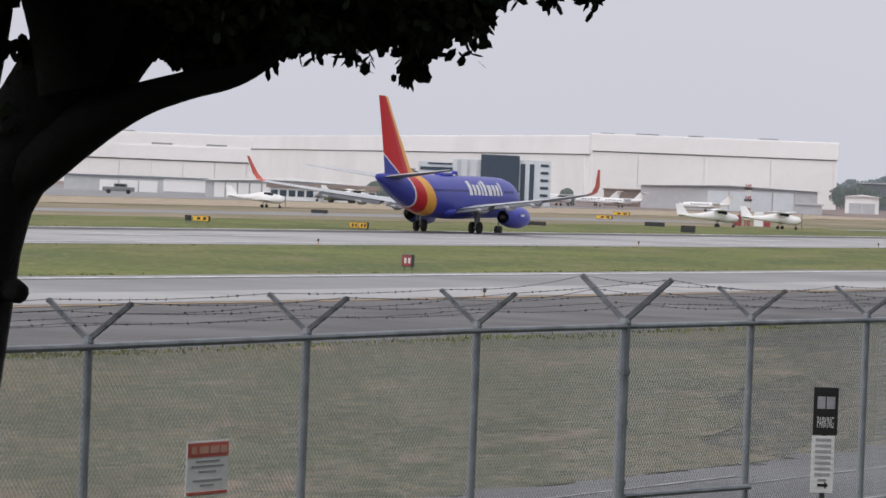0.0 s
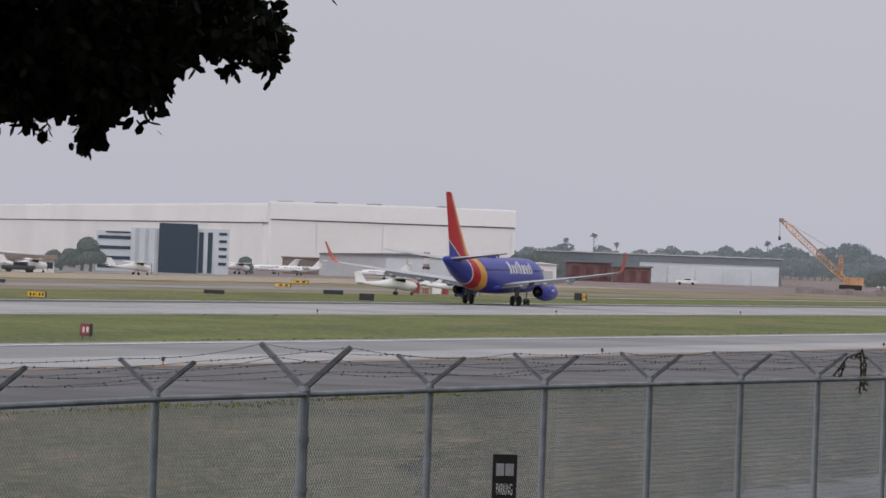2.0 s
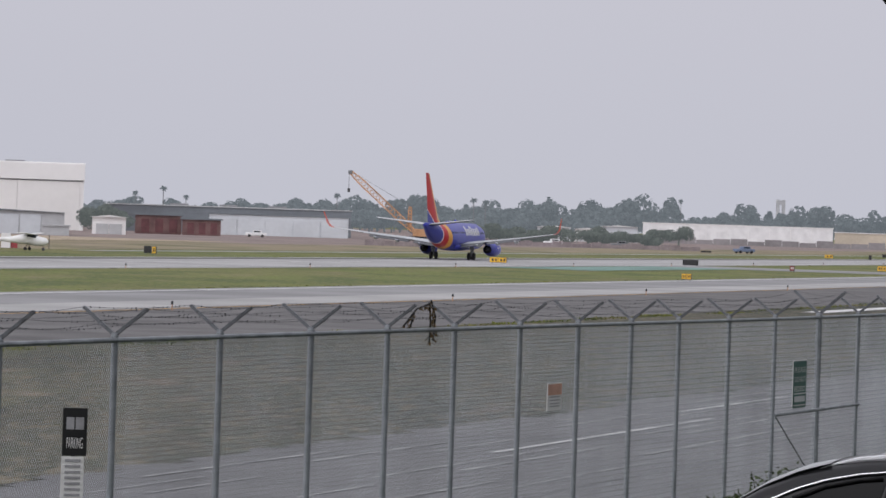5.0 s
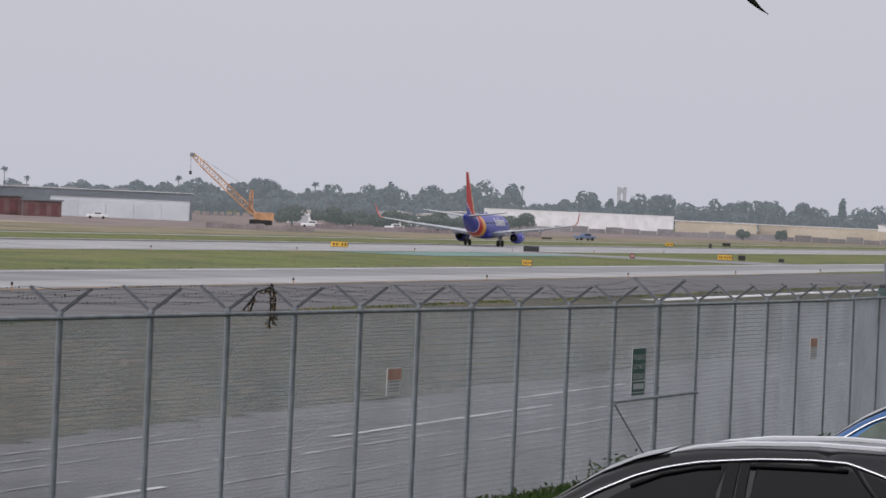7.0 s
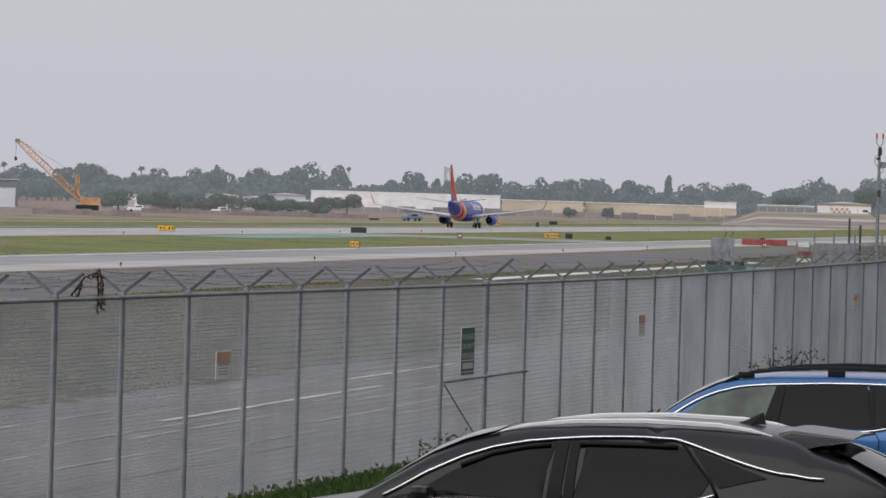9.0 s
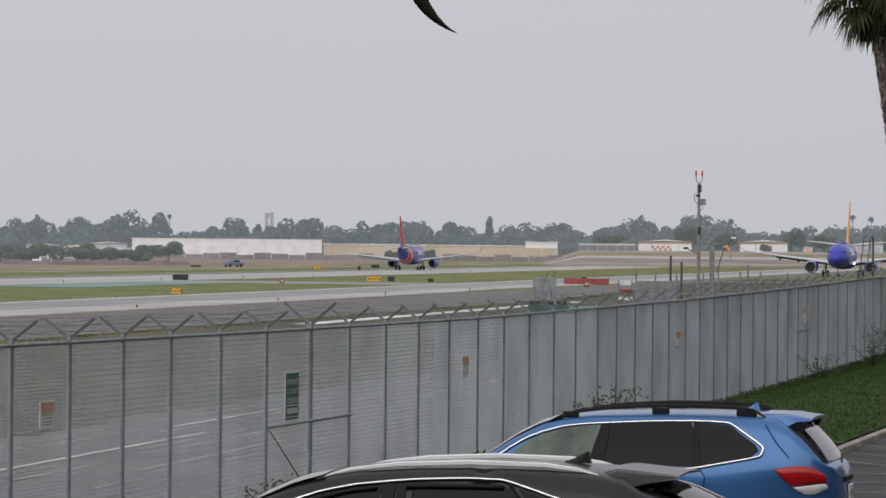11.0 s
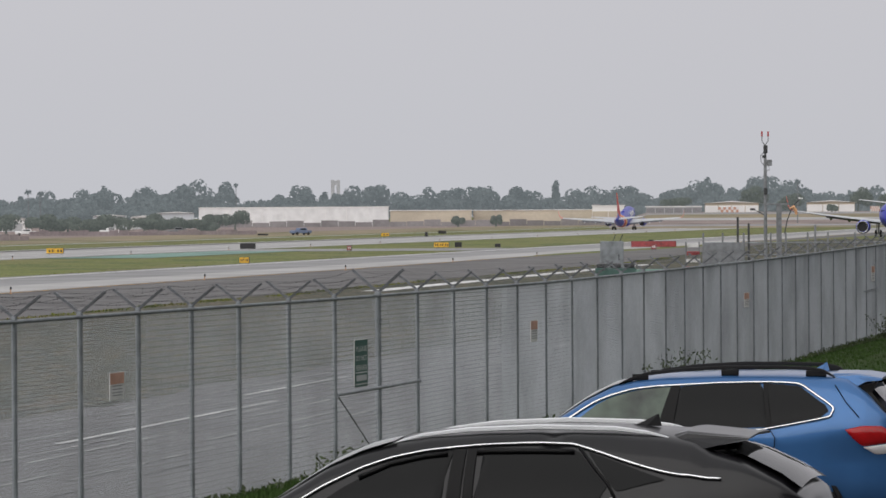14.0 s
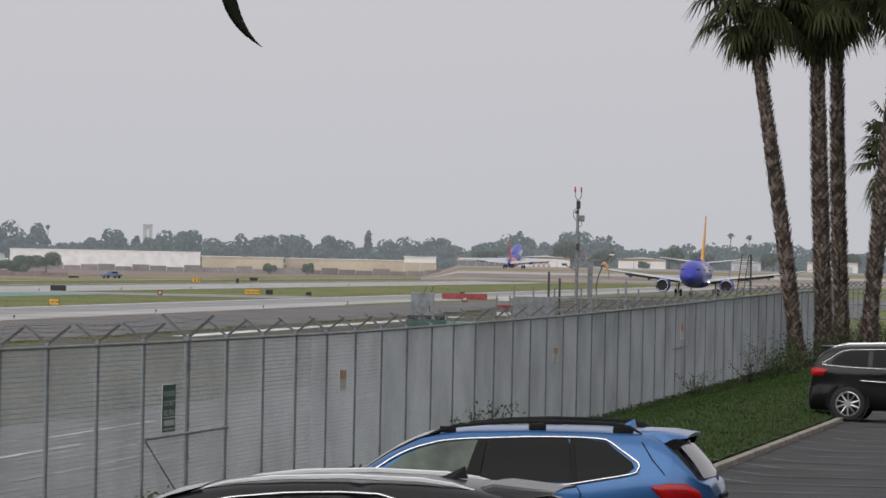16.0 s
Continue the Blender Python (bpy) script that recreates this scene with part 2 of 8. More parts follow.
# ---- shapes ----
def part(name, bm, mat, parent=None, label="", smooth=False):
    """Links a bmesh as one mesh object, under a thing or a part where one is given."""
    me = bpy.data.meshes.new(name)
    if smooth:
        for f in bm.faces:
            f.smooth = True
    bm.to_mesh(me)
    bm.free()
    for x in mat if isinstance(mat, (list, tuple)) else (mat,):
        me.materials.append(x)
    ob = new(name, me)
    if parent:
        ob.parent = parent
    if label:
        tagged(ob, label)
    return ob


def raw(name, verts, faces, mat, parent=None, label=""):
    """The same from plain lists, for meshes of many small pieces."""
    me = bpy.data.meshes.new(name)
    me.from_pydata(verts, [], faces)
    me.update()
    me.materials.append(mat)
    ob = new(name, me)
    if parent:
        ob.parent = parent
    if label:
        tagged(ob, label)
    return ob


def thing(name, m, label, category, group="", kind=""):
    ob = new(name)
    ob.matrix_world = m
    ob.empty_display_size = 0.3
    return tagged(ob, label, category, group, kind)


def quad_box(bm, c, s, rz=0.0, bevel=0.0, mat=0, m=None):
    """A box at c of size s, turned by rz degrees about its upright axis."""
    r = bmesh.ops.create_cube(bm, size=1.0, matrix=(m or Matrix.Identity(4)) @ pose(*c, 0, 0, rz) @ Matrix.Diagonal((*s, 1)))
    vs = r["verts"]
    fs = {f for v in vs for f in v.link_faces}
    if bevel:
        es = list({e for v in vs for e in v.link_edges})
        out = bmesh.ops.bevel(bm, geom=es, offset=bevel, segments=2, profile=0.6, affect="EDGES")
        fs = {f for f in fs if f.is_valid} | set(out["faces"])
    for f in fs:
        if f.is_valid:
            f.material_index = mat
    return fs


def tube(bm, pts, radii, n=8, cap=True, mat=0):
    """A round bar along points; radii: one for all, or one for each point."""
    pts = [Vector(p) for p in pts]
    if not isinstance(radii, (list, tuple)):
        radii = [radii] * len(pts)
    rings, side = [], None
    for i, p in enumerate(pts):
        d = (pts[min(i + 1, len(pts) - 1)] - pts[max(i - 1, 0)]).normalized()
        if side is None:
            side = d.orthogonal().normalized()
        side = (side - d * side.dot(d)).normalized()
        up = d.cross(side)
        rings.append([bm.verts.new(p + radii[i] * (math.cos(a) * side + math.sin(a) * up)) for a in (2 * math.pi * k / n for k in range(n))])
    loft(bm, rings, True, mat)
    if cap:
        for ring in (rings[0][::-1], rings[-1]):
            f = bm.faces.new(ring)
            f.material_index = mat


def loft(bm, rings, closed=True, mat=0):
    for a, b in zip(rings, rings[1:]):
        k = len(a)
        for i in range(k if closed else k - 1):
            f = bm.faces.new((a[i], a[(i + 1) % k], b[(i + 1) % k], b[i]))
            f.material_index = mat


def slab(bm, outline, z0, z1, mat=0):
    """An upright prism over an outline of (x, y)."""
    lo, hi = [bm.verts.new((x, y, z0)) for x, y in outline], [bm.verts.new((x, y, z1)) for x, y in outline]
    loft(bm, [lo, hi], True, mat)
    for f in (bm.faces.new(lo[::-1]), bm.faces.new(hi)):
        f.material_index = mat


def lens_disc(bm, c, axis, r, depth, n=20, mat=0):
    axis = Vector(axis).normalized()
    tube(bm, [Vector(c) - axis * depth / 2, Vector(c) + axis * depth / 2], r, n, True, mat)


# ---- the two directions of the place: the fence line, and the airfield ----
FENCE_AZ, FIELD_AZ = 18.25, 16.1
FENCE_V, KERB_V, LOT_Z = 17.22, 8.5, 2.07


def along(az, u, v, z=0.0):
    a = radians(az)
    return Vector((u * math.sin(a) - v * math.cos(a), u * math.cos(a) + v * math.sin(a), z))


def fen(u, v, z=0.0):
    return along(FENCE_AZ, u, v, z)


def fld(u, v, z=0.0):
    return along(FIELD_AZ, u, v, z)


def polar(az, r, z=0.0):
    a = radians(az)
    return Vector((r * math.sin(a), r * math.cos(a), z))


RAIL_U = (-40, 30, 36, 45, 60, 75, 95, 110, 125, 140, 154, 170, 187, 260)
RAIL_Z = (3.85, 3.985, 4.025, 4.02, 3.98, 3.93, 3.90, 3.94, 3.99, 4.08, 4.17, 4.29, 4.41, 4.6)
FENCE_H = 3.03


def rail_z(u):
    return float(np.interp(u, RAIL_U, RAIL_Z))


def kerb_v(u):
    return float(np.interp(u, (58, 72, 100, 120), (9.5, 8.1, 8.2, KERB_V)))


def ground_z(x, y):
    """The lie of the land: the car park, the bank down to the fence, and the flat airfield beyond."""
    a = radians(FENCE_AZ)
    u, v = x * math.sin(a) + y * math.cos(a), -x * math.cos(a) + y * math.sin(a)
    base = rail_z(u) - FENCE_H
    k = kerb_v(u)
    if v <= k:
        return LOT_Z
    if v <= FENCE_V + 0.6:
        crest = LOT_Z + 0.24
        return float(np.interp(v, (k, k + 0.3, 11.0, 13.5, 16.2, FENCE_V + 0.6), (LOT_Z + 0.10, LOT_Z + 0.16, crest, crest - 0.25 * (crest - base), base + 0.06, base)))
    low = float(np.interp(v, (FENCE_V + 0.6, 27.0, 62.0), (base, min(base, 0.75), 0.0)))
    rise = 1.0 * float(np.clip((u - 480) / 200, 0, 1)) * float(np.clip((104 - v) / 18, 0, 1))
    return low + rise


MOUND = 4.6  # the far field rises by this much beyond the end of the runway


def mound_z(az, r):
    side = float(np.clip((az - 8.7) / 0.5, 0, 1))
    k = float(np.clip((r - 1430) / 210, 0, 1))
    return MOUND * side * side * (3 - 2 * side) * k * k * (3 - 2 * k)


# ---- ground ----
def drape(name, us, vs, lift, mat, az=FIELD_AZ, label="", category="", kind="structure"):
    """A strip of ground laid over the lie of the land."""
    verts, faces = [], []
    for u in us:
        for v in vs:
            p = along(az, u, v(u) if callable(v) else v)
            verts.append((p.x, p.y, ground_z(p.x, p.y) + lift))
    k = len(vs)
    for i in range(len(us) - 1):
        for j in range(k - 1):
            faces.append((i * k + j, i * k + j + 1, (i + 1) * k + j + 1, (i + 1) * k + j))
    ob = raw(name, verts, [f[::-1] for f in faces], mat)
    return tagged(ob, label, category, kind=kind)


def span(a, b, n):
    return [a + (b - a) * i / n for i in range(n + 1)]


def build_ground():
    us = [-3500, -1500, -500, -200] + span(-100, 300, 100) + span(310, 900, 60) + [1000, 1300, 1700, 2300, 3200, 4600]
    vs = ([-3500, -1500, -500, -150, -60, -20, 0, 6, KERB_V - 0.16, KERB_V - 0.02, KERB_V + 0.3, 9.5, 10.3, 11, 12, 13, 14, 15, 16, 16.8, 17.3, 18, 19.5, 22, 25, 27, 30, 35, 40, 45, 50, 56, 62]
          + span(70, 200, 13) + [250, 350, 500, 800, 1300, 2200, 3600])
    lo, hi = (lambda k: lambda u: kerb_v(u) - 0.17 - (kerb_v(u) + 90) * (1 - k)), (lambda k: lambda u: kerb_v(u) + 0.02 + (FENCE_V + 0.9 - kerb_v(u)) * k)
    g = drape("ground", us, vs, 0.0, FIELD, FENCE_AZ, "grassy airfield ground with straw-coloured patches", "ground")
    for vert in g.data.vertices:  # keep the sheet clear of the paving laid over it
        a = radians(FENCE_AZ)
        if -vert.co.x * math.cos(a) + vert.co.y * math.sin(a) < 17.9:
            vert.co.z -= 0.15
    drape("parking_lot", span(-60, 330, 60), [lo(k / 12) for k in range(13)], 0.02, LOT, FENCE_AZ, "dark asphalt parking lot with white stall lines", "parking lot")
    drape("grass_verge", span(-40, 260, 150), [hi(k / 18) for k in range(19)], 0.03, VERGE, FENCE_AZ, "green grass bank between the kerb and the fence", "grass verge")
    wander = lambda u: 27.3 + 1.1 * noise.noise((u * 0.09, 0, 0)) + 0.8 * noise.noise((u * 0.5, 7, 0)) + 0.4 * noise.noise((u * 1.7, 3, 0))
    drape("service_road", span(-60, 260, 640) + span(262, 700, 110), span(18.4, 25.4, 4) + [wander], 0.03, ROAD, FIELD_AZ, "pale worn perimeter road behind the fence", "road")
    drape("road_edge", span(-40, 260, 100), span(17.9, 25.5, 5), 0.02, ROAD, FENCE_AZ, "worn road edge along the foot of the fence", "road")
    drape("roadside_grass", span(-60, 700, 190), span(25.2, 62.2, 9), 0.012, ROUGH, FIELD_AZ, "rough brownish grass between the road and the taxiway", "grass")
    for a0, a1, lift, mat, what in ((-24.0, -3.6, 0.026, DRY_GRASS, "drier straw-green grass beyond the road"), (-3.7, -1.8, 0.020, MID_GRASS, "patchy grass beyond the road")):
        verts, faces, n = [], [], 40
        for i in range(n + 1):
            for j in range(37):
                v = 27.3 + 34.5 * j / 36
                edge = a1 + 1.1 * noise.noise((v * 0.22, a1, 0)) + 0.5 * noise.noise((v * 0.9, a1, 5))
                p = fld(v / math.tan(radians(FIELD_AZ - a0 - (edge - a0) * i / n)), v)
                verts.append((p.x, p.y, ground_z(p.x, p.y) + lift))
        for i in range(n):
            for j in range(36):
                k = i * 37 + j
                faces.append((k + 37, k + 38, k + 1, k))
        tagged(raw("grass_patch", verts, faces, mat), what, "grass", kind="structure")
    drape("taxiway_shoulder", span(-400, 2000, 120), span(62, 82.2, 6), 0.02, ASPHALT, FIELD_AZ, "dark asphalt shoulder of the taxiway", "taxiway")
    drape("taxiway", span(-400, 2000, 120), span(82, 103.0, 5), 0.03, CONCRETE_GREY, FIELD_AZ, "grey concrete taxiway", "taxiway")
    drape("runway", span(-400, 2600, 100), span(142.5, 178, 5), 0.03, CONCRETE, FIELD_AZ, "pale concrete runway with dark tyre marks", "runway")
    drape("runway_shoulder", span(-400, 2600, 100), span(170.5, 175.5, 1), 0.05, ASPHALT, FIELD_AZ, "dark rubber-marked strip along the runway", "runway")
    drape("taxiway_band", span(-400, 2000, 120), span(82.4, 89.5, 2), 0.05, CONCRETE, FIELD_AZ, "paler concrete band along the taxiway edge", "taxiway")
    drape("far_taxiway", span(-400, 640, 40), [232, 246], 0.03, CONCRETE_GREY, FIELD_AZ, "grey far taxiway", "taxiway")
    drape("far_taxiway", span(600, 2600, 50), [204, 208], 0.04, CONCRETE, FIELD_AZ, "pale narrow far taxiway", "taxiway")
    drape("bare_field", span(865, 2600, 40), span(262, 480, 6) + [700, 1100], 0.03, PINK, FIELD_AZ, "bare pinkish-brown field before the trees", "ground")
    drape("dry_field", span(-300, 2600, 60), span(214, 275, 5), 0.02, STRAW, FIELD_AZ, "dry straw-brown field beyond the runway", "grass")
    drape("pale_pavement", span(318, 470, 12), [56.6, 58.3], 0.035, PAINT_W, FIELD_AZ, "pale worn pavement beyond the road", "pavement")
    drape("apron", span(-200, 860, 30), [330, 560], 0.03, CONCRETE_GREY, FIELD_AZ, "grey concrete apron in front of the hangars", "apron")
    drape("dirt_strip", span(-300, 900, 40), [276, 326], 0.05, DIRT, FIELD_AZ, "strip of bare dry earth", "ground")
    drape("crossing_taxiway", [650, 690], span(103, 143, 4), 0.04, CONCRETE_GREY, FIELD_AZ, "grey connecting taxiway across the grass", "taxiway")
    drape("green_painted_island", span(560, 655, 8), [128, 141], 0.05, PAINT_G, FIELD_AZ, "green painted island beside the runway", "painted ground")
    # painted lines
    for n, a, b, v, w, mat, lift, what in (("edge_line", -400, 2000, 100.5, 0.9, PAINT_W, 0.06, "white taxiway edge line"), ("edge_line", -400, 2000, 81.6, 0.35, PAINT_Y, 0.05, "faded orange taxiway edge line"),
                                           ("runway_edge_line", -400, 2600, 146, 0.9, PAINT_W, 0.06, "white runway edge line"), ("runway_edge_line", -400, 2600, 177, 0.9, PAINT_W, 0.06, "white runway edge line")):
        drape(n, span(a, b, 60), [v - w / 2, v + w / 2], lift, mat, FIELD_AZ, what, "painted line")
    for i in range(34):
        u = 300 + 60 * i
        drape("centre_line", [u, u + 36], [159.4, 160.3], 0.06, PAINT_W, FIELD_AZ, "white dashed runway centre line", "painted line")
    for u, v, n in ((52, 23.0, 5), (92, 22.9, 9), (60, 20.6, 5), (118, 24.6, 6), (150, 22.7, 12), (180, 20.6, 9)):
        drape("road_line", span(u, u + n * 2.4, 8), [v - 0.09, v + 0.09], 0.05, PAINT_W, FIELD_AZ, "worn white road marking", "painted line")
    rng = random.Random(31)
    for v in (19.3, 20.1, 21.6, 22.3, 24.1, 25.0, 25.9):  # broken streaks of old paint and wear
        u = 30.0 + rng.uniform(0, 10)
        while u < 230:
            n = rng.uniform(3, 16)
            w = rng.uniform(0.03, 0.07)
            drape("road_streak", span(u, u + n, 3), [v - w, v + w], 0.046, PAINT_FADE, FIELD_AZ, "faded streak of old road paint", "painted line")
            u += n + rng.uniform(2, 14)
    for i in range(26):
        u = 22.6 + 2.75 * i
        drape("stall_line", [u, u + 0.11], span(KERB_V - 5.4, KERB_V - 0.25, 4), 0.034, PAINT_OLD, FENCE_AZ, "worn white parking stall line", "painted line")
    for i in range(26, 60):
        u = 22.6 + 2.75 * i
        drape("stall_line", [u, u + 0.11], span(KERB_V - 5.4, KERB_V - 0.25, 2), 0.032, PAINT_OLD, FENCE_AZ, "worn white parking stall line", "painted line")
    return g


build_ground()


def raised_field():
    """The far field rises beyond the runway's end, in dry and paved bands."""
    bands = ((1430, 1470, STRAW, "dry straw-brown field rising beyond the runway", "grass"), (1470, 1490, CONCRETE_GREY, "grey taxiway across the rising field", "taxiway"), (1490, 1530, PINK, "bare pinkish-brown earth on the rising field", "ground"),
             (1530, 1552, CONCRETE, "pale taxiway across the rising field", "taxiway"), (1552, 1590, STRAW, "dry straw-brown field on the rise", "grass"), (1590, 1620, CONCRETE_GREY, "grey apron before the far hangars", "apron"), (1620, 2100, PINK, "bare earth among the far hangars", "ground"))
    for r0, r1, mat, what, cat in bands:
        verts, faces, n, k = [], [], 40, 5 if r1 < 2000 else 3
        for i in range(n + 1):
            az = 8.7 + 9.0 * i / n
            for j in range(k):
                r = r0 + (r1 - r0) * j / (k - 1)
                verts.append((*polar(az, r)[:2], mound_z(az, r) + 0.07))
        for i in range(n):
            for j in range(k - 1):
                a = i * k + j
                faces.append((a, a + k, a + k + 1, a + 1))
        tagged(raw("raised_field", verts, [f[::-1] for f in faces], mat), what, cat, kind="structure")


raised_field()


def build_kerb():
    kerb = thing("kerb", Matrix.Identity(4), "worn pale concrete kerb along the grass bank", "kerb", kind="structure")
    u = -30.0
    while u < 240:
        bm = bmesh.new()
        quad_box(bm, (0, 0, 0), (0.16, 2.96, 0.30), bevel=0.025)
        ob = part("kerb_stone", bm, KERB, kerb) if u == -30.0 else new("kerb_stone", first)
        if u == -30.0:
            first = ob.data
        else:
            bm.free()
        ob.parent = kerb
        p = fen(u + 1.5, kerb_v(u + 1.5) - 0.08, LOT_Z - 0.035)
        turn = math.degrees(math.atan2(kerb_v(u + 3) - kerb_v(u), 3.0))
        ob.matrix_world = pose(p.x, p.y, p.z, 0, 0, turn - FENCE_AZ)
        u += 3.0


build_kerb()


def reflection_walls():
    """Unseen walls added behind the viewer: they close the place and darken car reflections."""
    bm = bmesh.new()
    quad_box(bm, (0, 0, 9.5), (0.4, 420, 19.4))
    ob = part("wall_south", bm, material("reflection_wall_dark", (0.075, 0.075, 0.078), 0.9, vary=0.1, scale=0.4, fine=12, bump=0.2))
    p = fen(60, -26, LOT_Z)
    ob.matrix_world = pose(p.x, p.y, p.z, 0, 0, -FENCE_AZ)
    tagged(ob, "unseen dark wall added behind the car park for dark reflections", "wall", kind="structure")
    bm = bmesh.new()
    quad_box(bm, (0, 0, 10.5), (70, 0.4, 21.4))
    end = part("wall_west", bm, ob.data.materials[0])
    p = polar(198.25, 24, LOT_Z)
    end.matrix_world = pose(p.x, p.y, p.z, 0, 0, -FENCE_AZ)
    tagged(end, "unseen dark wall added behind the viewer for dark reflections", "wall", kind="structure")


reflection_walls()

# ---- the chain-link fence ----
POST_U = [20.6, 23.7, 26.8, 29.9, 33.3, 36.4, 39.5, 42.5, 45.6, 48.8, 51.9, 54.8, 57.6, 60.6, 63.5, 66.4, 69.2, 72.4, 75.6, 78.9, 82.1, 85.3, 88.4, 91.5, 94.6, 97.6,
          100.7, 103.9, 106.9, 110.1, 113.0, 116.0, 119.0, 121.9, 125.0, 127.8, 130.7, 133.6, 136.5, 139.4, 142.4, 145.5, 148.2, 151.0, 153.7]
POST_U += [153.7 + 3.05 * i for i in range(1, 26)]
TALL = (39.5, 78.9)  # terminal posts with longer arms


def build_fence():
    f = thing("chain_link_fence", Matrix.Identity(4), "grey galvanised chain-link fence with barbed wire on V arms", "fence")
    for u in POST_U:
        tall = u in TALL
        top, base = rail_z(u), rail_z(u) - FENCE_H
        bm = bmesh.new()
        rad = 0.052 if tall else 0.036
        tube(bm, [(0, 0, -0.1), (0, 0, top - base + 0.04)], rad, 10)
        tube(bm, [(0, 0, top - base + 0.03), (0, 0, top - base + 0.075)], [rad * 1.25, rad * 0.9], 10)
        if tall:
            for z in (0.5, 1.05, 1.6, 2.15, 2.6):
                tube(bm, [(0, 0, z), (0, 0, z + 0.05)], rad * 1.25, 10)
        m = pose(*fen(u, FENCE_V, base), 0, 0, -FENCE_AZ)
        post = part("post", bm, GALV, f, "thicker terminal post with brace bands" if tall else "", smooth=False)
        post.matrix_world = m
        # two arms spread across the fence line
        reach, rise = (0.44, 0.39) if tall else (0.345, 0.275)
        for s in (-1, 1):
            bm = bmesh.new()
            a, b = Vector((0, 0, top - base + 0.05)), Vector((s * reach, 0, top - base + 0.05 + rise))
            d = (b - a).normalized()
            q = d.cross(Vector((0, 1, 0))).normalized()
            w0, w1 = (0.025, 0.022) if tall else (0.019, 0.017)
            rings = [[bm.verts.new(p + q * x * w + Vector((0, y * w * 0.8, 0))) for x, y in ((-1, -1), (1, -1), (1, 1), (-1, 1))] for p, w in ((a, w0), (b, w1))]
            loft(bm, rings)
            bm.faces.new(rings[0][::-1]), bm.faces.new(rings[1])
            for t in (0.38, 0.68, 0.97):
                quad_box(bm, tuple(a.lerp(b, t)), (0.03, 0.05, 0.03))
            # right arms get the shaded tone, left arms the lit one
            arm = part("barbed_wire_arm", bm, ARM if s > 0 else ARM_PALE, post)
            arm.matrix_parent_inverse = Matrix.Identity(4)
    # top rail
    for a, b in zip(POST_U, POST_U[1:]):
        bm = bmesh.new()
        tube(bm, [fen(a, FENCE_V - 0.02, rail_z(a)), fen(b, FENCE_V - 0.02, rail_z(b))], 0.027, 8)
        part("top_rail", bm, GALV, f)
    # gate leaf between two posts: mid rails and a brace
    for a, b in ((75.6, 78.9), (78.9, 82.1)):
        bm = bmesh.new()
        tube(bm, [fen(a, FENCE_V - 0.05, 2.38), fen(b, FENCE_V - 0.05, 2.38)], 0.026, 8)
        part("gate_rail", bm, GALV, f)
    bm = bmesh.new()
    tube(bm, [fen(75.6, FENCE_V - 0.05, 2.36), fen(78.9, FENCE_V - 0.05, 1.1)], 0.012, 6)
    part("brace_rod", bm, GALV, f)
    bm = bmesh.new()
    tube(bm, [fen(39.5, FENCE_V - 0.05, 2.50), fen(42.5, FENCE_V - 0.05, 2.46)], 0.026, 8)
    part("brace_rail", bm, GALV, f)
    for a, b in ((150.2, 153.7),):
        bm = bmesh.new()
        tube(bm, [fen(a, FENCE_V - 0.05, 2.75), fen(b, FENCE_V - 0.05, 2.80)], 0.026, 8)
        part("gate_rail", bm, GALV, f)
    # woven wire: zigzag wires, each bent round the next
    verts, faces = [], []

    def weave(u0, u1, step, wire, slim=0.0, flat=False):
        """slim: the wire's radius at every second bend, where the weave lies flat and shows less."""
        h = step / 2
        k, u, flip = 0, u0, 1
        across = (math.cos(radians(FENCE_AZ)), -math.sin(radians(FENCE_AZ)))
        n = int(FENCE_H / h)
        while u < u1:
            base = rail_z(u) - FENCE_H + 0.03
            start = len(verts)
            for i in range(n + 1):
                du = h * (0.52 if (i % 2 == 0) == (flip > 0) else -0.52)
                wr = slim if slim and i % 2 else wire
                for ox, oz in ((-wr, -0.0), (wr * 0.6, wr * 0.9), (wr * 0.6, -wr * 0.9)):
                    p = fen(u + du + oz, FENCE_V, base + i * h)
                    verts.append((p.x + across[0] * ox, p.y + across[1] * ox, p.z))
            for i in range(n):
                a = start + 3 * i
                faces.extend(((a, a + 1, a + 4, a + 3), (a + 2, a, a + 3, a + 5)))
                if not flat:
                    faces.append((a + 1, a + 2, a + 5, a + 4))
            u += h
            flip = -flip
    weave(26.0, 46.0, 0.060, 0.0020, 0.0013)
    weave(46.0, 64.0, 0.050, 0.0024, 0.0010)
    weave(64.0, 82.0, 0.075, 0.0044, 0.0012)
    weave(82.0, 90.0, 0.074, 0.0052, 0.0022)
    weave(90.0, 98.0, 0.072, 0.0064, 0.0042)
    weave(98.0, 110.0, 0.070, 0.0080, flat=True)
    weave(110.0, 128.0, 0.070, 0.0100, flat=True)
    weave(128.0, 205.0, 0.100, 0.0185, flat=True)
    ob = raw("chain_link_mesh", verts, faces, WIRE, f, "woven galvanised wire mesh")
    tagged(ob, kind="stuff")
    # strands of barbed wire, and their barbs
    rng = random.Random(3)
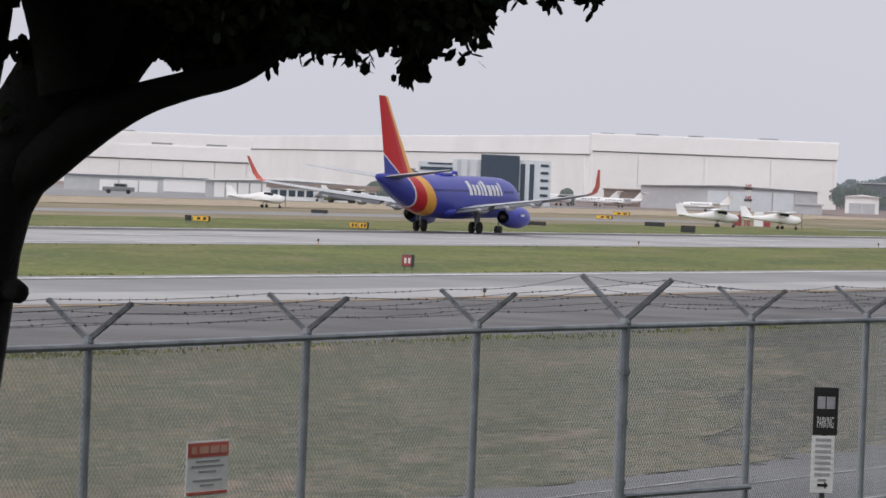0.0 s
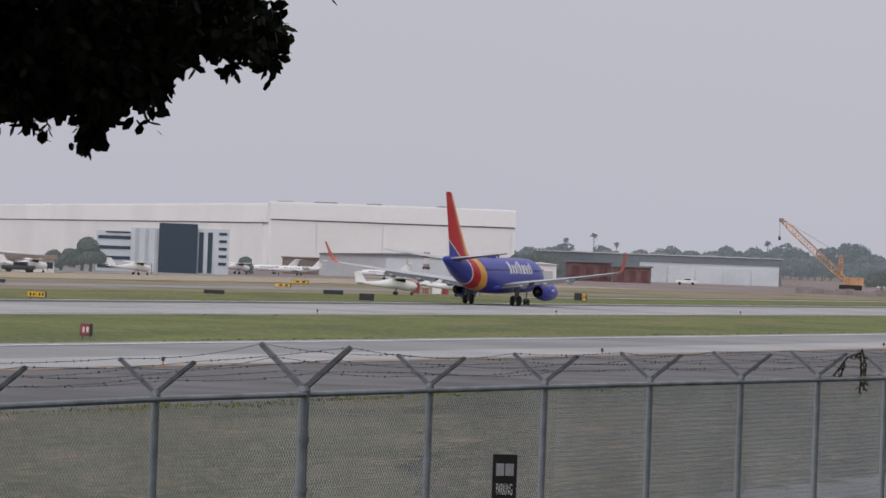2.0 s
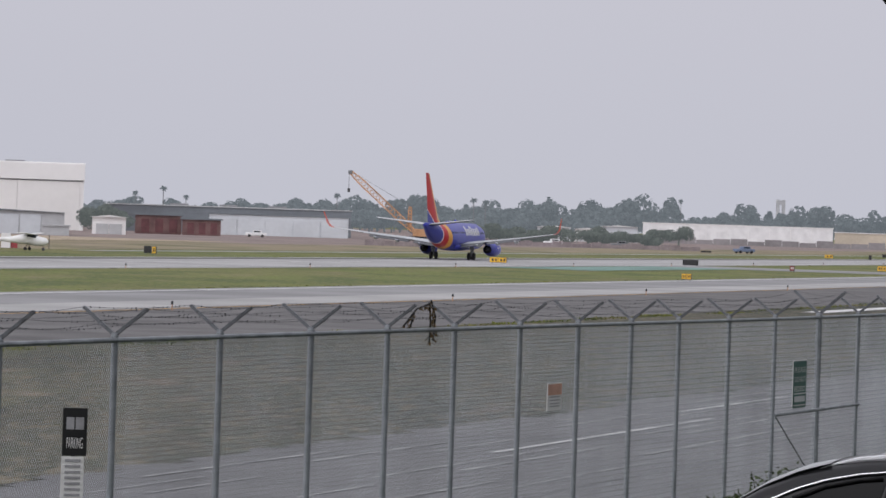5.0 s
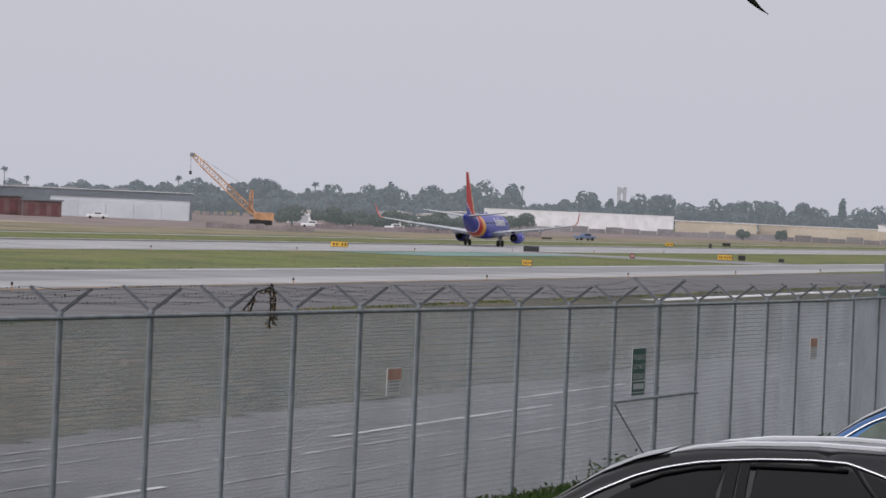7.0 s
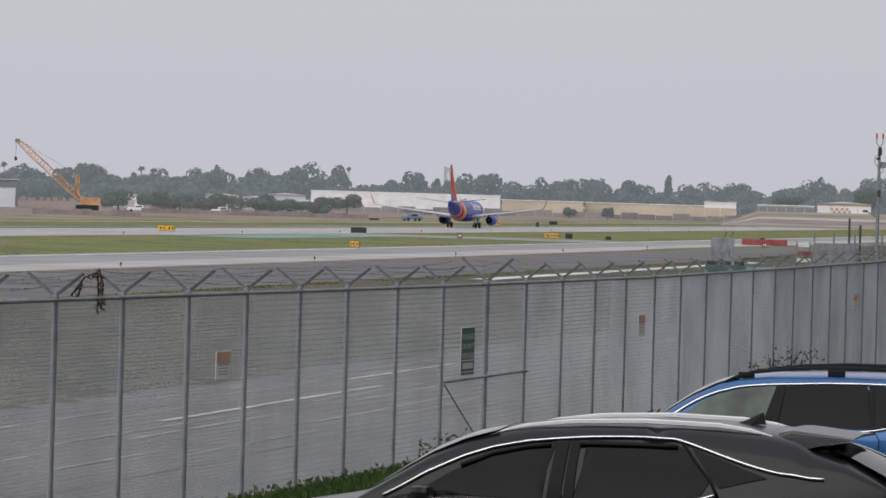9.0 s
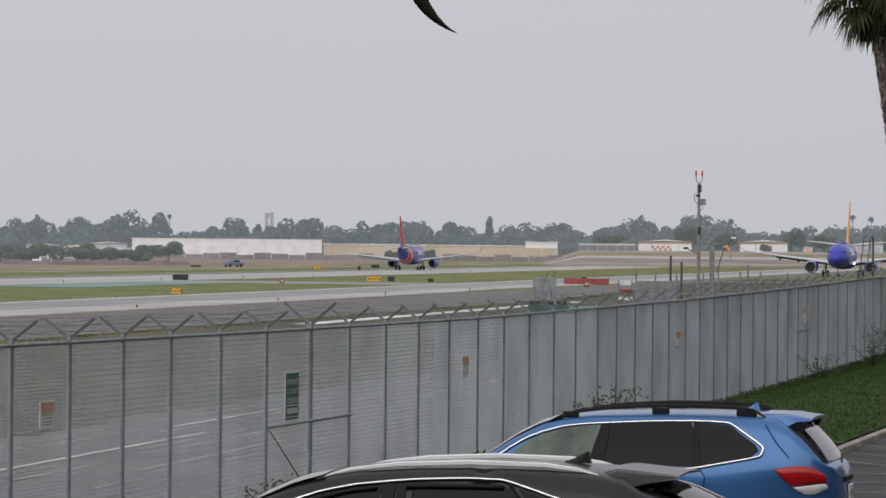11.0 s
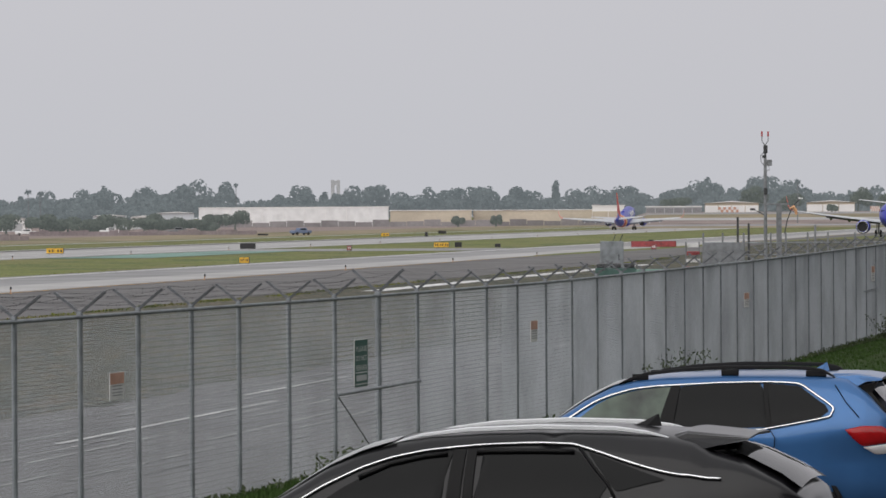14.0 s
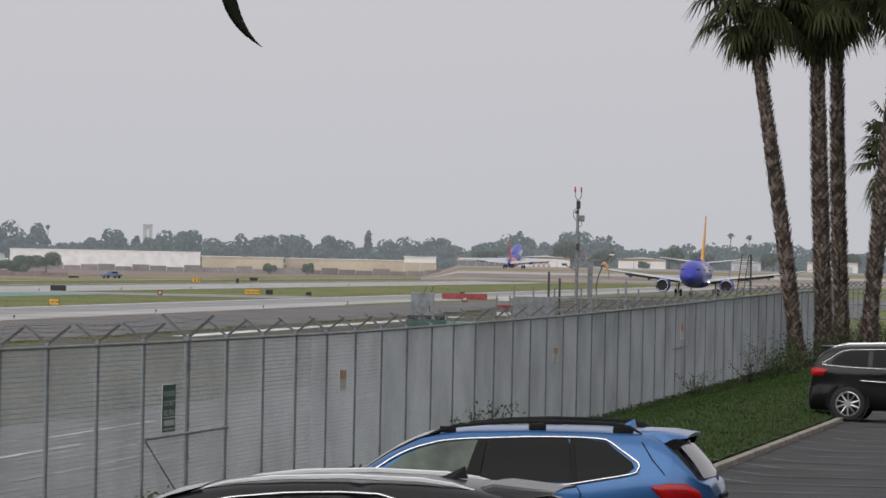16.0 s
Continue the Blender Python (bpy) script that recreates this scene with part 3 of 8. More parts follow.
    for s in (-1, 1):
        for t in (0.38, 0.68, 0.97):
            bm = bmesh.new()
            pts = []
            for i, u in enumerate(POST_U):
                tall = u in TALL
                reach, rise = (0.44, 0.39) if tall else (0.345, 0.275)
                pts.append((u, FENCE_V - s * reach * t, rail_z(u) + 0.06 + rise * t))
            line = []
            for (u0, v0, z0), (u1, v1, z1) in zip(pts, pts[1:]):
                sag = rng.uniform(0.005, 0.05)
                for k in range(4):
                    w = k / 4
                    line.append(fen(u0 + (u1 - u0) * w, v0 + (v1 - v0) * w, z0 + (z1 - z0) * w - sag * 4 * w * (1 - w)))
            line.append(fen(*pts[-1]))
            tube(bm, line, 0.0030, 4, False)
            for a, b in zip(line[:76], line[1:76]):
                k = max(1, int((b - a).length / 0.13))
                for j in range(k):
                    p = a.lerp(b, (j + rng.random() * 0.3) / k)
                    d1, d2 = Vector((rng.uniform(-1, 1), rng.uniform(-1, 1), rng.uniform(-1, 1))).normalized() * 0.013, Vector((rng.uniform(-1, 1), rng.uniform(-1, 1), rng.uniform(-1, 1))).normalized() * 0.013
                    vs = [bm.verts.new(p + q) for q in (d1, -d1, d2, -d2)]
                    bm.faces.new(vs[:3]), bm.faces.new(vs[1:]), bm.faces.new((vs[0], vs[2], vs[3]))
            part("barbed_wire", bm, BARB, f)
    return f


build_fence()


# ---- airliner ----
PLANE = 0.955  # the shorter type, against the lengths below


def livery():
    """Blue hull with slanting red and orange bands, edged by a thin pale line, across the tail."""
    m = material("airliner_paint", (0.040, 0.050, 0.35), 0.36, vary=0.05, scale=0.4, fine=3, bump=0.0, coat=0.12, spec=0.25)
    n, l = m.node_tree.nodes, m.node_tree.links
    b = n["Principled BSDF"]
    tc, sep = n.new("ShaderNodeTexCoord"), n.new("ShaderNodeSeparateXYZ")
    size = n.new("ShaderNodeVectorMath")
    size.operation = "SCALE"
    size.inputs["Scale"].default_value = 1 / PLANE
    l.new(tc.outputs["Object"], size.inputs[0]), l.new(size.outputs[0], sep.inputs[0])

    def op(kind, a, c):
        x = n.new("ShaderNodeMath")
        x.operation = kind
        for i, v in enumerate((a, c)):
            if isinstance(v, (int, float)):
                x.inputs[i].default_value = v
            else:
                l.new(v, x.inputs[i])
        return x.outputs[0]
    dz = op("SUBTRACT", sep.outputs["Z"], 5.3)
    up, dn = op("MAXIMUM", dz, 0.0), op("MINIMUM", dz, 0.0)
    low = op("MULTIPLY", dn, 0.75)
    front = op("ADD", op("ADD", sep.outputs["Y"], op("MULTIPLY", up, 0.78)), low)
    rear = op("ADD", op("ADD", sep.outputs["Y"], op("MULTIPLY", up, 1.85)), low)

    def over(base, mask, rgb):
        x = n.new("ShaderNodeMix")
        x.data_type = "RGBA"
        l.new(mask, x.inputs["Factor"]), l.new(base, x.inputs["A"])
        x.inputs["B"].default_value = (*rgb, 1)
        return x.outputs["Result"]
    col = b.inputs["Base Color"].links[0].from_socket
    col = over(col, op("LESS_THAN", front, -8.7), (0.74, 0.36, 0.05))
    col = over(col, op("LESS_THAN", front, -10.4), (0.50, 0.004, 0.012))
    col = over(col, op("LESS_THAN", rear, -12.15), (0.75, 0.70, 0.68))
    col = over(col, op("LESS_THAN", rear, -12.4), (0.035, 0.045, 0.30))
    l.new(col, b.inputs["Base Color"])
    return m


LIVERY = livery()
BLUE = material("airliner_blue", (0.040, 0.050, 0.35), 0.36, vary=0.06, scale=0.6, fine=5, bump=0, coat=0.12, spec=0.25)
WINGLET_RED = material("winglet_red", (0.60, 0.07, 0.03), 0.35, vary=0.08, scale=1, fine=5, bump=0)
WING_GREY = material("wing_grey", (0.50, 0.52, 0.54), 0.38, 0.15, vary=0.06, scale=0.5, fine=4, bump=0)
# underside paint, with the shade below the wing put into its colour
WING_UNDER = material("wing_underside_shade_grey", (0.105, 0.110, 0.120), 0.45, 0.1, vary=0.08, scale=0.5, fine=4, bump=0)
LINER = material("engine_lip_metal", (0.55, 0.56, 0.58), 0.25, 0.9, vary=0.05, bump=0)
FAN = material("engine_fan_dark", (0.02, 0.02, 0.022), 0.5, 0.4, vary=0.1, bump=0)
LAMP_ON = material("landing_light_glow", (0.9, 0.9, 0.9), 0.3, bump=0)
LAMP_ON.node_tree.nodes["Principled BSDF"].inputs["Emission Color"].default_value = (1, 0.97, 0.9, 1)
LAMP_ON.node_tree.nodes["Principled BSDF"].inputs["Emission Strength"].default_value = 2.5
COCKPIT = glass("cockpit_glass")


def aerofoil(bm, stations, thick=0.11, mat=0):
    """A wing from stations of (x, y front, y back, z)."""
    prof = ((0, 0), (0.03, 0.45), (0.15, 0.9), (0.38, 1.0), (0.7, 0.55), (1, 0.04), (0.7, -0.3), (0.38, -0.55), (0.12, -0.55), (0.02, -0.3))
    rings = []
    for x, yf, yb, z, *nrm in stations:
        c = yf - yb
        n = Vector(nrm[0]) if nrm else Vector((0, 0, 1))
        rings.append([bm.verts.new(Vector((x, yf - c * a, z)) + n * (c * thick * 0.55 * h)) for a, h in prof])
    loft(bm, rings, True, mat)
    bm.faces.new(rings[0][::-1]), bm.faces.new(rings[-1])
    bmesh.ops.recalc_face_normals(bm, faces=bm.faces[:])


def build_airliner(name, m, label, lights, size=PLANE):
    a = thing(name, m, label, "airliner")
    # hull: stations of y, half width, half height, centre height
    bm = bmesh.new()
    st = ((16.55, 0.05, 0.05, 2.95), (16.3, 0.45, 0.42, 2.97), (15.6, 0.95, 0.92, 3.05), (14.6, 1.38, 1.40, 3.2), (13.3, 1.70, 1.78, 3.33), (11.8, 1.86, 1.97, 3.40),
          (9, 1.88, 2.0, 3.42), (4, 1.88, 2.0, 3.42), (0, 1.88, 2.0, 3.42), (-4.5, 1.88, 2.0, 3.42), (-7, 1.82, 1.88, 3.52), (-9.5, 1.62, 1.62, 3.78), (-12, 1.28, 1.25, 4.15),
          (-14.2, 0.86, 0.85, 4.55), (-16, 0.48, 0.5, 4.88), (-16.9, 0.26, 0.28, 5.02), (-17.1, 0.1, 0.12, 5.03))
    rings = [[bm.verts.new((hw * math.sin(t), y, cz + hh * math.cos(t))) for t in (2 * math.pi * k / 28 for k in range(28))] for y, hw, hh, cz in st]
    loft(bm, rings)
    bm.faces.new(rings[0]), bm.faces.new(rings[-1][::-1])
    bmesh.ops.recalc_face_normals(bm, faces=bm.faces[:])
    part("fuselage", bm, LIVERY, a, "blue hull with red and orange tail bands", True)
    bm = bmesh.new()  # wing box fairing under the hull
    rings = [[bm.verts.new((w * math.sin(t), y, 1.95 + h * math.cos(t))) for t in (2 * math.pi * k / 20 for k in range(20))] for y, w, h in ((6.6, 0.3, 0.2), (5, 1.7, 0.62), (1, 1.95, 0.7), (-3, 1.75, 0.62), (-5.5, 0.3, 0.2))]
    loft(bm, rings)
    part("belly_fairing", bm, BLUE, a, smooth=True)
    bm = bmesh.new()
    aerofoil(bm, [(0, -8.0, -15.4, 5.15, (1, 0, 0)), (0, -9.6, -15.5, 6.0, (1, 0, 0)), (0, -12.4, -16.3, 9.0, (1, 0, 0)), (0, -15.25, -17.3, 12.35, (1, 0, 0)), (0, -15.8, -17.35, 12.5, (1, 0, 0))], 0.09)
    part("tail_fin", bm, LIVERY, a, "red fin with an orange leading edge")
    for s in (-1, 1):
        bm = bmesh.new()
        aerofoil(bm, [(s * 0.5, -12.9, -16.6, 5.05), (s * 7.05, -16.2, -17.55, 5.85), (s * 7.18, -16.6, -17.5, 5.87)], 0.13)
        bm.normal_update()
        # shade-darkened grey below the tailplane as well
        for f in bm.faces:
            f.material_index = 1 if f.normal.z < 0.1 else 0
        part("tailplane", bm, [WING_GREY, WING_UNDER], a)
        bm = bmesh.new()
        aerofoil(bm, [(s * 1.2, 5.2, -2.0, 2.15), (s * 5.6, 2.2, -2.3, 2.75), (s * 11.5, -1.6, -4.5, 3.45), (s * 16.6, -4.9, -6.55, 4.15)], 0.12)
        bm.normal_update()
        for f in bm.faces:  # grey paint below, darkened further to hold the underside's shade
            f.material_index = 1 if f.normal.z < -0.2 else 0
        wing = part("wing", bm, [WING_GREY, WING_UNDER], a)
        for x0, x1 in ((1.9, 5.2), (5.9, 11.4)):  # flaps set for take-off
            bm = bmesh.new()
            ring = []
            for x in (x0, x1):
                k = (x - 5.6) / 5.9 if x > 5.6 else (x - 5.6) / 4.4 * 0.136
                yb = -2.3 - (2.2 if x > 5.6 else 2.2) * k
                zb = 2.72 + 0.70 * (x - 5.6) / 5.9 if x > 5.6 else 2.12 + 0.60 * (x - 1.2) / 4.4
                ring.append([bm.verts.new((s * x, yb + dy, zb + dz)) for dy, dz in ((0.5, 0.02), (-0.15, -0.04), (-0.75, -0.34), (-0.7, -0.38), (0.1, -0.20), (0.5, -0.16))])
            loft(bm, ring)
            bm.faces.new(ring[0]), bm.faces.new(ring[1][::-1])
            bmesh.ops.recalc_face_normals(bm, faces=bm.faces[:])
            # the whole flap takes the underside's shade-darkened grey
            part("flap", bm, WING_UNDER, wing)
        bm = bmesh.new()
        aerofoil(bm, [(s * 16.55, -4.87, -6.53, 4.15, (0, 0, 1)), (s * 17.1, -5.2, -6.65, 4.38, (-s * 0.7, 0, 0.7)), (s * 17.45, -5.6, -6.8, 4.9, (-s, 0, 0.2)), (s * 17.88, -6.75, -7.3, 6.5, (-s, 0, 0.2))], 0.08)
        part("winglet", bm, WINGLET_RED, wing, "orange-red winglet")
        for x in (4.4, 7.6, 10.6):
            bm = bmesh.new()
            y, z = -2.6 - (x - 4.4) * 0.34, 2.32 + (x - 4.4) * 0.115
            tube(bm, [(s * x, y + 2.2, z), (s * x, y + 1.2, z - 0.16), (s * x, y, z - 0.16), (s * x, y - 1.0, z + 0.05)], [0.05, 0.2, 0.22, 0.04], 8)
            part("flap_fairing", bm, WING_GREY, wing, smooth=True)
        # engine
        bm = bmesh.new()
        prof = ((6.35, 0.80), (6.45, 0.92), (6.2, 1.02), (5.2, 1.10), (3.8, 1.04), (2.4, 0.78), (1.9, 0.60))
        rings = [[bm.verts.new((s * 4.83 + r * 1.03 * math.sin(t), y, 1.62 + r * (0.94 if math.cos(t) < -0.3 else 1) * math.cos(t))) for t in (2 * math.pi * k / 24 for k in range(24))] for y, r in prof]
        loft(bm, rings)
        eng = part("engine", bm, BLUE, a, "blue engine nacelle", True)
        bm = bmesh.new()
        lens_disc(bm, (s * 4.83, 5.95, 1.62), (0, 1, 0), 0.86, 0.1, 24)
        part("fan", bm, FAN, eng, smooth=False)
        bm = bmesh.new()
        tube(bm, [(s * 4.83, 2.25, 1.62), (s * 4.83, 2.2, 1.62), (s * 4.83, 1.0, 1.66)], [0.66, 0.42, 0.12], 18)
        part("exhaust_cone", bm, FAN, eng, smooth=False)
        bm = bmesh.new()
        ring = [Vector((s * 4.83 + 0.88 * math.sin(t), 6.42, 1.62 + 0.87 * math.cos(t))) for t in (2 * math.pi * k / 24 for k in range(25))]
        tube(bm, ring, 0.07, 6, False)
        part("intake_lip", bm, LINER, eng, "bright metal intake lip", True)
        bm = bmesh.new()
        slab(bm, [(s * 4.72, 5.0), (s * 4.94, 5.0), (s * 4.9, 0.6), (s * 4.76, 0.6)], 2.3, 2.72)
        part("pylon", bm, BLUE, eng)
        bm = bmesh.new()
        quad_box(bm, (s * 5.92, 4.4, 1.85), (0.02, 1.5, 0.22), rz=s * 4)
        part("nacelle_mark", bm, SIGN_W, eng, "small white bar of lettering")
        # main gear
        bm = bmesh.new()
        tube(bm, [(s * 2.86, 0, 0.56), (s * 2.75, 0, 2.2)], 0.12, 8)
        tube(bm, [(s * 2.45, 0, 0.56), (s * 3.27, 0, 0.56)], 0.09, 8)
        quad_box(bm, (s * 3.1, 0, 1.5), (0.05, 0.9, 1.0))
        gear = part("main_gear", bm, STEEL_G, a)
        for x in (2.48, 3.24):
            bm = bmesh.new()
            lens_disc(bm, (s * x, 0, 0.56), (1, 0, 0), 0.56, 0.34, 20)
            bmesh.ops.bevel(bm, geom=[e for e in bm.edges if len({f.calc_area() > 0.3 for f in e.link_faces}) > 1], offset=0.06, segments=2, affect="EDGES")
            part("wheel", bm, RUBBER, gear)
        # cabin windows, built as one row of small dark panes a side
        for i in range(38):
            y = 11.6 - i * 0.52
            if 8.9 < y < 9.4:
                continue
            bm = bmesh.new() if i == 0 else None
            if bm:
                quad_box(bm, (0, 0, 0), (0.03, 0.17, 0.25), bevel=0.01)
                pane = part("cabin_window", bm, COCKPIT, a)
                pane_mesh = pane.data
            else:
                pane = new("cabin_window", pane_mesh)
                pane.parent = a
            pane.location = (s * 1.80, y, 4.0)
            pane.rotation_euler = (0, radians(-s * 17), 0)
        # row of white bars in place of the lettering
        for y, h, w, dz in ((8.6, 1.35, 0.85, 0.08), (7.55, 1.0, 0.72, -0.08), (6.6, 1.0, 0.72, -0.08), (5.75, 1.25, 0.5, 0.06), (4.95, 1.4, 0.72, 0.1), (3.85, 1.0, 1.0, -0.08), (2.75, 1.0, 0.72, -0.08), (1.85, 1.0, 0.65, -0.08), (1.05, 1.25, 0.5, 0.06)):
            bm = bmesh.new()
            y = 9.65 - y if s > 0 else y
            z0, z1 = 4.15 + dz - h / 2 + 0.05, 4.15 + dz + h / 2 + 0.05
            cols = []
            for yy in (y - w / 2 + 0.05, y + w / 2 - 0.05):
                col = []
                for k in range(5):
                    z = z0 + (z1 - z0) * k / 4
                    c = max(-0.99, min(0.99, (z - 3.42) / 2.0))
                    col.append(bm.verts.new((s * (1.88 * math.sqrt(1 - c * c) + 0.015), yy, z)))
                cols.append(col)
            loft(bm, cols, False)
            f2 = bmesh.ops.extrude_face_region(bm, geom=bm.faces[:])
            for v in f2["geom"]:
                if isinstance(v, bmesh.types.BMVert):
                    v.co.x += s * 0.01
            bmesh.ops.recalc_face_normals(bm, faces=bm.faces[:])
            part("lettering_bar", bm, SIGN_W, a, "white bar standing in for a letter")
    # nose gear
    bm = bmesh.new()
    tube(bm, [(0, 12.6, 0.34), (0, 12.6, 1.9)], 0.09, 8)
    tube(bm, [(-0.25, 12.6, 0.34), (0.25, 12.6, 0.34)], 0.06, 8)
    gear = part("nose_gear", bm, STEEL_G, a)
    for x in (-0.2, 0.2):
        bm = bmesh.new()
        lens_disc(bm, (x, 12.6, 0.34), (1, 0, 0), 0.34, 0.2, 16)
        part("wheel", bm, RUBBER, gear)
    # cockpit panes
    for s in (-1, 1):
        for ang, y, w in ((12, 15.0, 0.5), (36, 14.75, 0.55), (62, 14.3, 0.55)):
            bm = bmesh.new()
            quad_box(bm, (0, 0, 0), (w, 0.04, 0.42), bevel=0.03)
            p = part("cockpit_window", bm, COCKPIT, a)
            rad = 1.22 if ang < 20 else 1.34
            p.matrix_local = pose(s * rad * math.sin(radians(ang)), y, 4.0, -38, 0, -s * ang * 0.75)
    for s in (-1, 1):
        bm = bmesh.new()
        lens_disc(bm, (s * 2.1, 5.05, 2.25), (0, 1, 0), 0.16, 0.12, 12)
        part("landing_light", bm, LAMP_ON if lights and s < 0 else LINER, a, "lit landing light" if lights and s < 0 else "")
    bm = bmesh.new()
    tube(bm, [(0, 2.0, 5.35), (0, 1.5, 5.7), (0, 0.9, 5.72), (0, 0.4, 5.4)], [0.03, 0.16, 0.16, 0.03], 8)
    quad_box(bm, (0, -1.5, 5.5), (0.9, 2.6, 0.3), bevel=0.12)
    part("antenna_fairing", bm, BLUE, a)
    done = set()
    for ob in a.children_recursive:
        if ob.data.name not in done:
            done.add(ob.data.name)
            ob.data.transform(Matrix.Scale(size, 4))
        ob.location = ob.location * size
    return a


def heading(p, az, pitch=0.0):
    """A thing's pose whose nose (+y) points to a bearing, nose up by pitch."""
    return Matrix.Translation(p) @ Matrix.Rotation(radians(-az), 4, "Z") @ Matrix.Rotation(radians(pitch), 4, "X")


def roll_u(t):
    """Where along the runway the departing airliner is."""
    return (393.56 + 47.946 * t + 0.99826 * t * t + 0.0353983 * t ** 3 + 0.8 * math.exp(-1.5 * t))


def roll_place(t, lift=0.0):
    """It drifts a little toward the near edge as it goes."""
    v = float(np.interp(t, (0, 7, 12.5, 16), (174, 168, 166, 158)))
    return fld(roll_u(t) * v / 172.0, v, lift)


airliner = build_airliner("departing_airliner", heading(roll_place(0), FIELD_AZ), "blue airliner with red and orange tail taking off", False)
taxier = build_airliner("taxiing_airliner", heading(fld(770, 52.3, 1.0), FIELD_AZ + 180), "blue airliner taxiing nose-on with a landing light lit", True, 1.0)


# ---- cars ----
def car_paint(name, rgb, metal=0.35, coat=0.45):
    m = material(name, rgb, 0.34, metal, vary=0.05, scale=0.8, fine=300, bump=0.0, coat=coat, spec=0.2)
    return m


PAINT_BLUE = car_paint("blue_metallic_paint", (0.046, 0.140, 0.335), 0.45, 0.6)
PAINT_BLACK = car_paint("black_metallic_paint", (0.010, 0.010, 0.0115), 0.0, 0.34)
PAINT_BLACK2 = car_paint("black_car_paint", (0.008, 0.008, 0.009), 0.0)
CAR_GLASS = glass("tinted_car_glass", (0.007, 0.0075, 0.008), 0.04, 0.13)
# green and dark blotches paint in the reflected grass and seats
CLEAR_GLASS = material("green_reflection_car_glass", (0.075, 0.100, 0.078), 0.05, vary=0.25, scale=2.2, fine=5, bump=0, stain=(0.035, 0.042, 0.038), spec=0.35)
REAR_GLASS = glass("sky_lit_rear_glass", (0.02, 0.021, 0.023), 0.06, 0.6)
PILLAR = material("gloss_black_pillar", (0.004, 0.004, 0.0045), 0.35, vary=0.05, bump=0, spec=0.15)
SEAM = material("panel_gap", (0.006, 0.007, 0.009), 0.8, vary=0.05, bump=0, spec=0.1)
SATIN = material("satin_silver_rail", (0.80, 0.81, 0.83), 0.45, 0.35, vary=0.03, bump=0)
TRIM = material("black_plastic_trim", (0.010, 0.010, 0.011), 0.55, vary=0.1, fine=40, bump=0.05, spec=0.2)
TAIL_RED = material("red_tail_lamp_lens", (0.36, 0.006, 0.008), 0.2, vary=0.12, fine=18, bump=0, coat=0.25, spec=0.3)
TAIL_CLEAR = material("clear_tail_lamp_lens", (0.62, 0.60, 0.60), 0.15, vary=0.05, fine=30, bump=0, coat=0.8)


class Body:
    """The skin of a car: half widths and heights along its length (y, front positive)."""

    def __init__(self, tops, belts, sides, roofs, floor=0.24, axles=(1.3, -1.36)):
        self.tops, self.belts, self.sides, self.roofs, self.floor, self.axles = tops, belts, sides, roofs, floor, axles

    def at(self, table, y):
        ys, vs = [a for a, _ in table][::-1], [b for _, b in table][::-1]
        return float(np.interp(y, ys, vs))

    def edge(self, y):
        top, belt = self.at(self.tops, y), self.at(self.belts, y)
        side, roof = self.at(self.sides, y), self.at(self.roofs, y)
        share = max(0.0, min(1.0, (top - belt) / 0.5))
        return side, min(belt, top - 0.05), side + (roof - side) * share, top - 0.05 * (0.4 + 0.6 * share), top

    def side(self, y, s, out=0.008):
        w, zb, r, zr, _ = self.edge(y)
        bow = 0.035 * math.sin(math.pi * s)
        return Vector((-(w + (r - w) * s + bow * min(1, (zr - zb) / 0.4) + out), y, zb + (zr - zb) * s))

    def level(self, y, z):
        """The share of the glass band at which the height z lies."""
        w, zb, r, zr, _ = self.edge(y)
        return (z - zb) / (zr - zb)

    def top(self, y, t, out=0.008):
        """t from -1 to 1 across the roof."""
        w, zb, r, zr, z = self.edge(y)
        return Vector((t * (r - 0.03), y, z + 0.03 * (1 - t * t) + out))

    def flank(self, y):
        """The pressed side below the windows: sill, hollow door, shoulder, and the swell over the wheels."""
        w, zb, r, zr, z = self.edge(y)
        f, d = self.floor, zb - self.floor
        k = min(1.0, d / 0.75)
        swell = k * sum(math.exp(-((y - a) / 0.40) ** 4) for a in self.axles)
        return [(w - 0.05, f + 0.14 * d), (w - 0.004, f + 0.26 * d + 0.02), (w + (0.004 + 0.030 * swell) * k, f + 0.40 * d), (w + (-0.014 + 0.046 * swell) * k, f + 0.56 * d),
                (w + (-0.010 + 0.036 * swell) * k, f + 0.68 * d), (w + (0.020 + 0.010 * swell) * k, f + 0.80 * d), (w + 0.026 * k, f + 0.87 * d), (w + 0.014 * k, f + 0.95 * d), (w, zb)]

    def skin(self, y, z):
        """Half width of the flank at a height."""
        pts = self.flank(y)
        return float(np.interp(z, [b for _, b in pts], [a for a, _ in pts]))

    def ring(self, bm, y):
        w, zb, r, zr, z = self.edge(y)
        half = [(0, self.floor), (w - 0.16, self.floor)] + self.flank(y)
        for s in (0.25, 0.5, 0.75, 1.0):
            p = self.side(y, s, 0)
            half.append((-p.x, p.z))
        half += [(r - 0.05, z - 0.012), (r - 0.16, z + 0.006), (r * 0.5, z + 0.024), (0, z + 0.03)]
        pts = half + [(-x, zz) for x, zz in half[-2:0:-1]]
        return [bm.verts.new((x, y, zz)) for x, zz in pts]


def patch(points, fn, flip=False):
    """A pane cut to an outline on a curved skin; fn maps the outline's pairs to places."""
    bm = bmesh.new()
    vs = [bm.verts.new(fn(*p)) for p in points]
    f = bm.faces.new(vs[::-1] if flip else vs)
    bmesh.ops.triangulate(bm, faces=[f])
    return bm


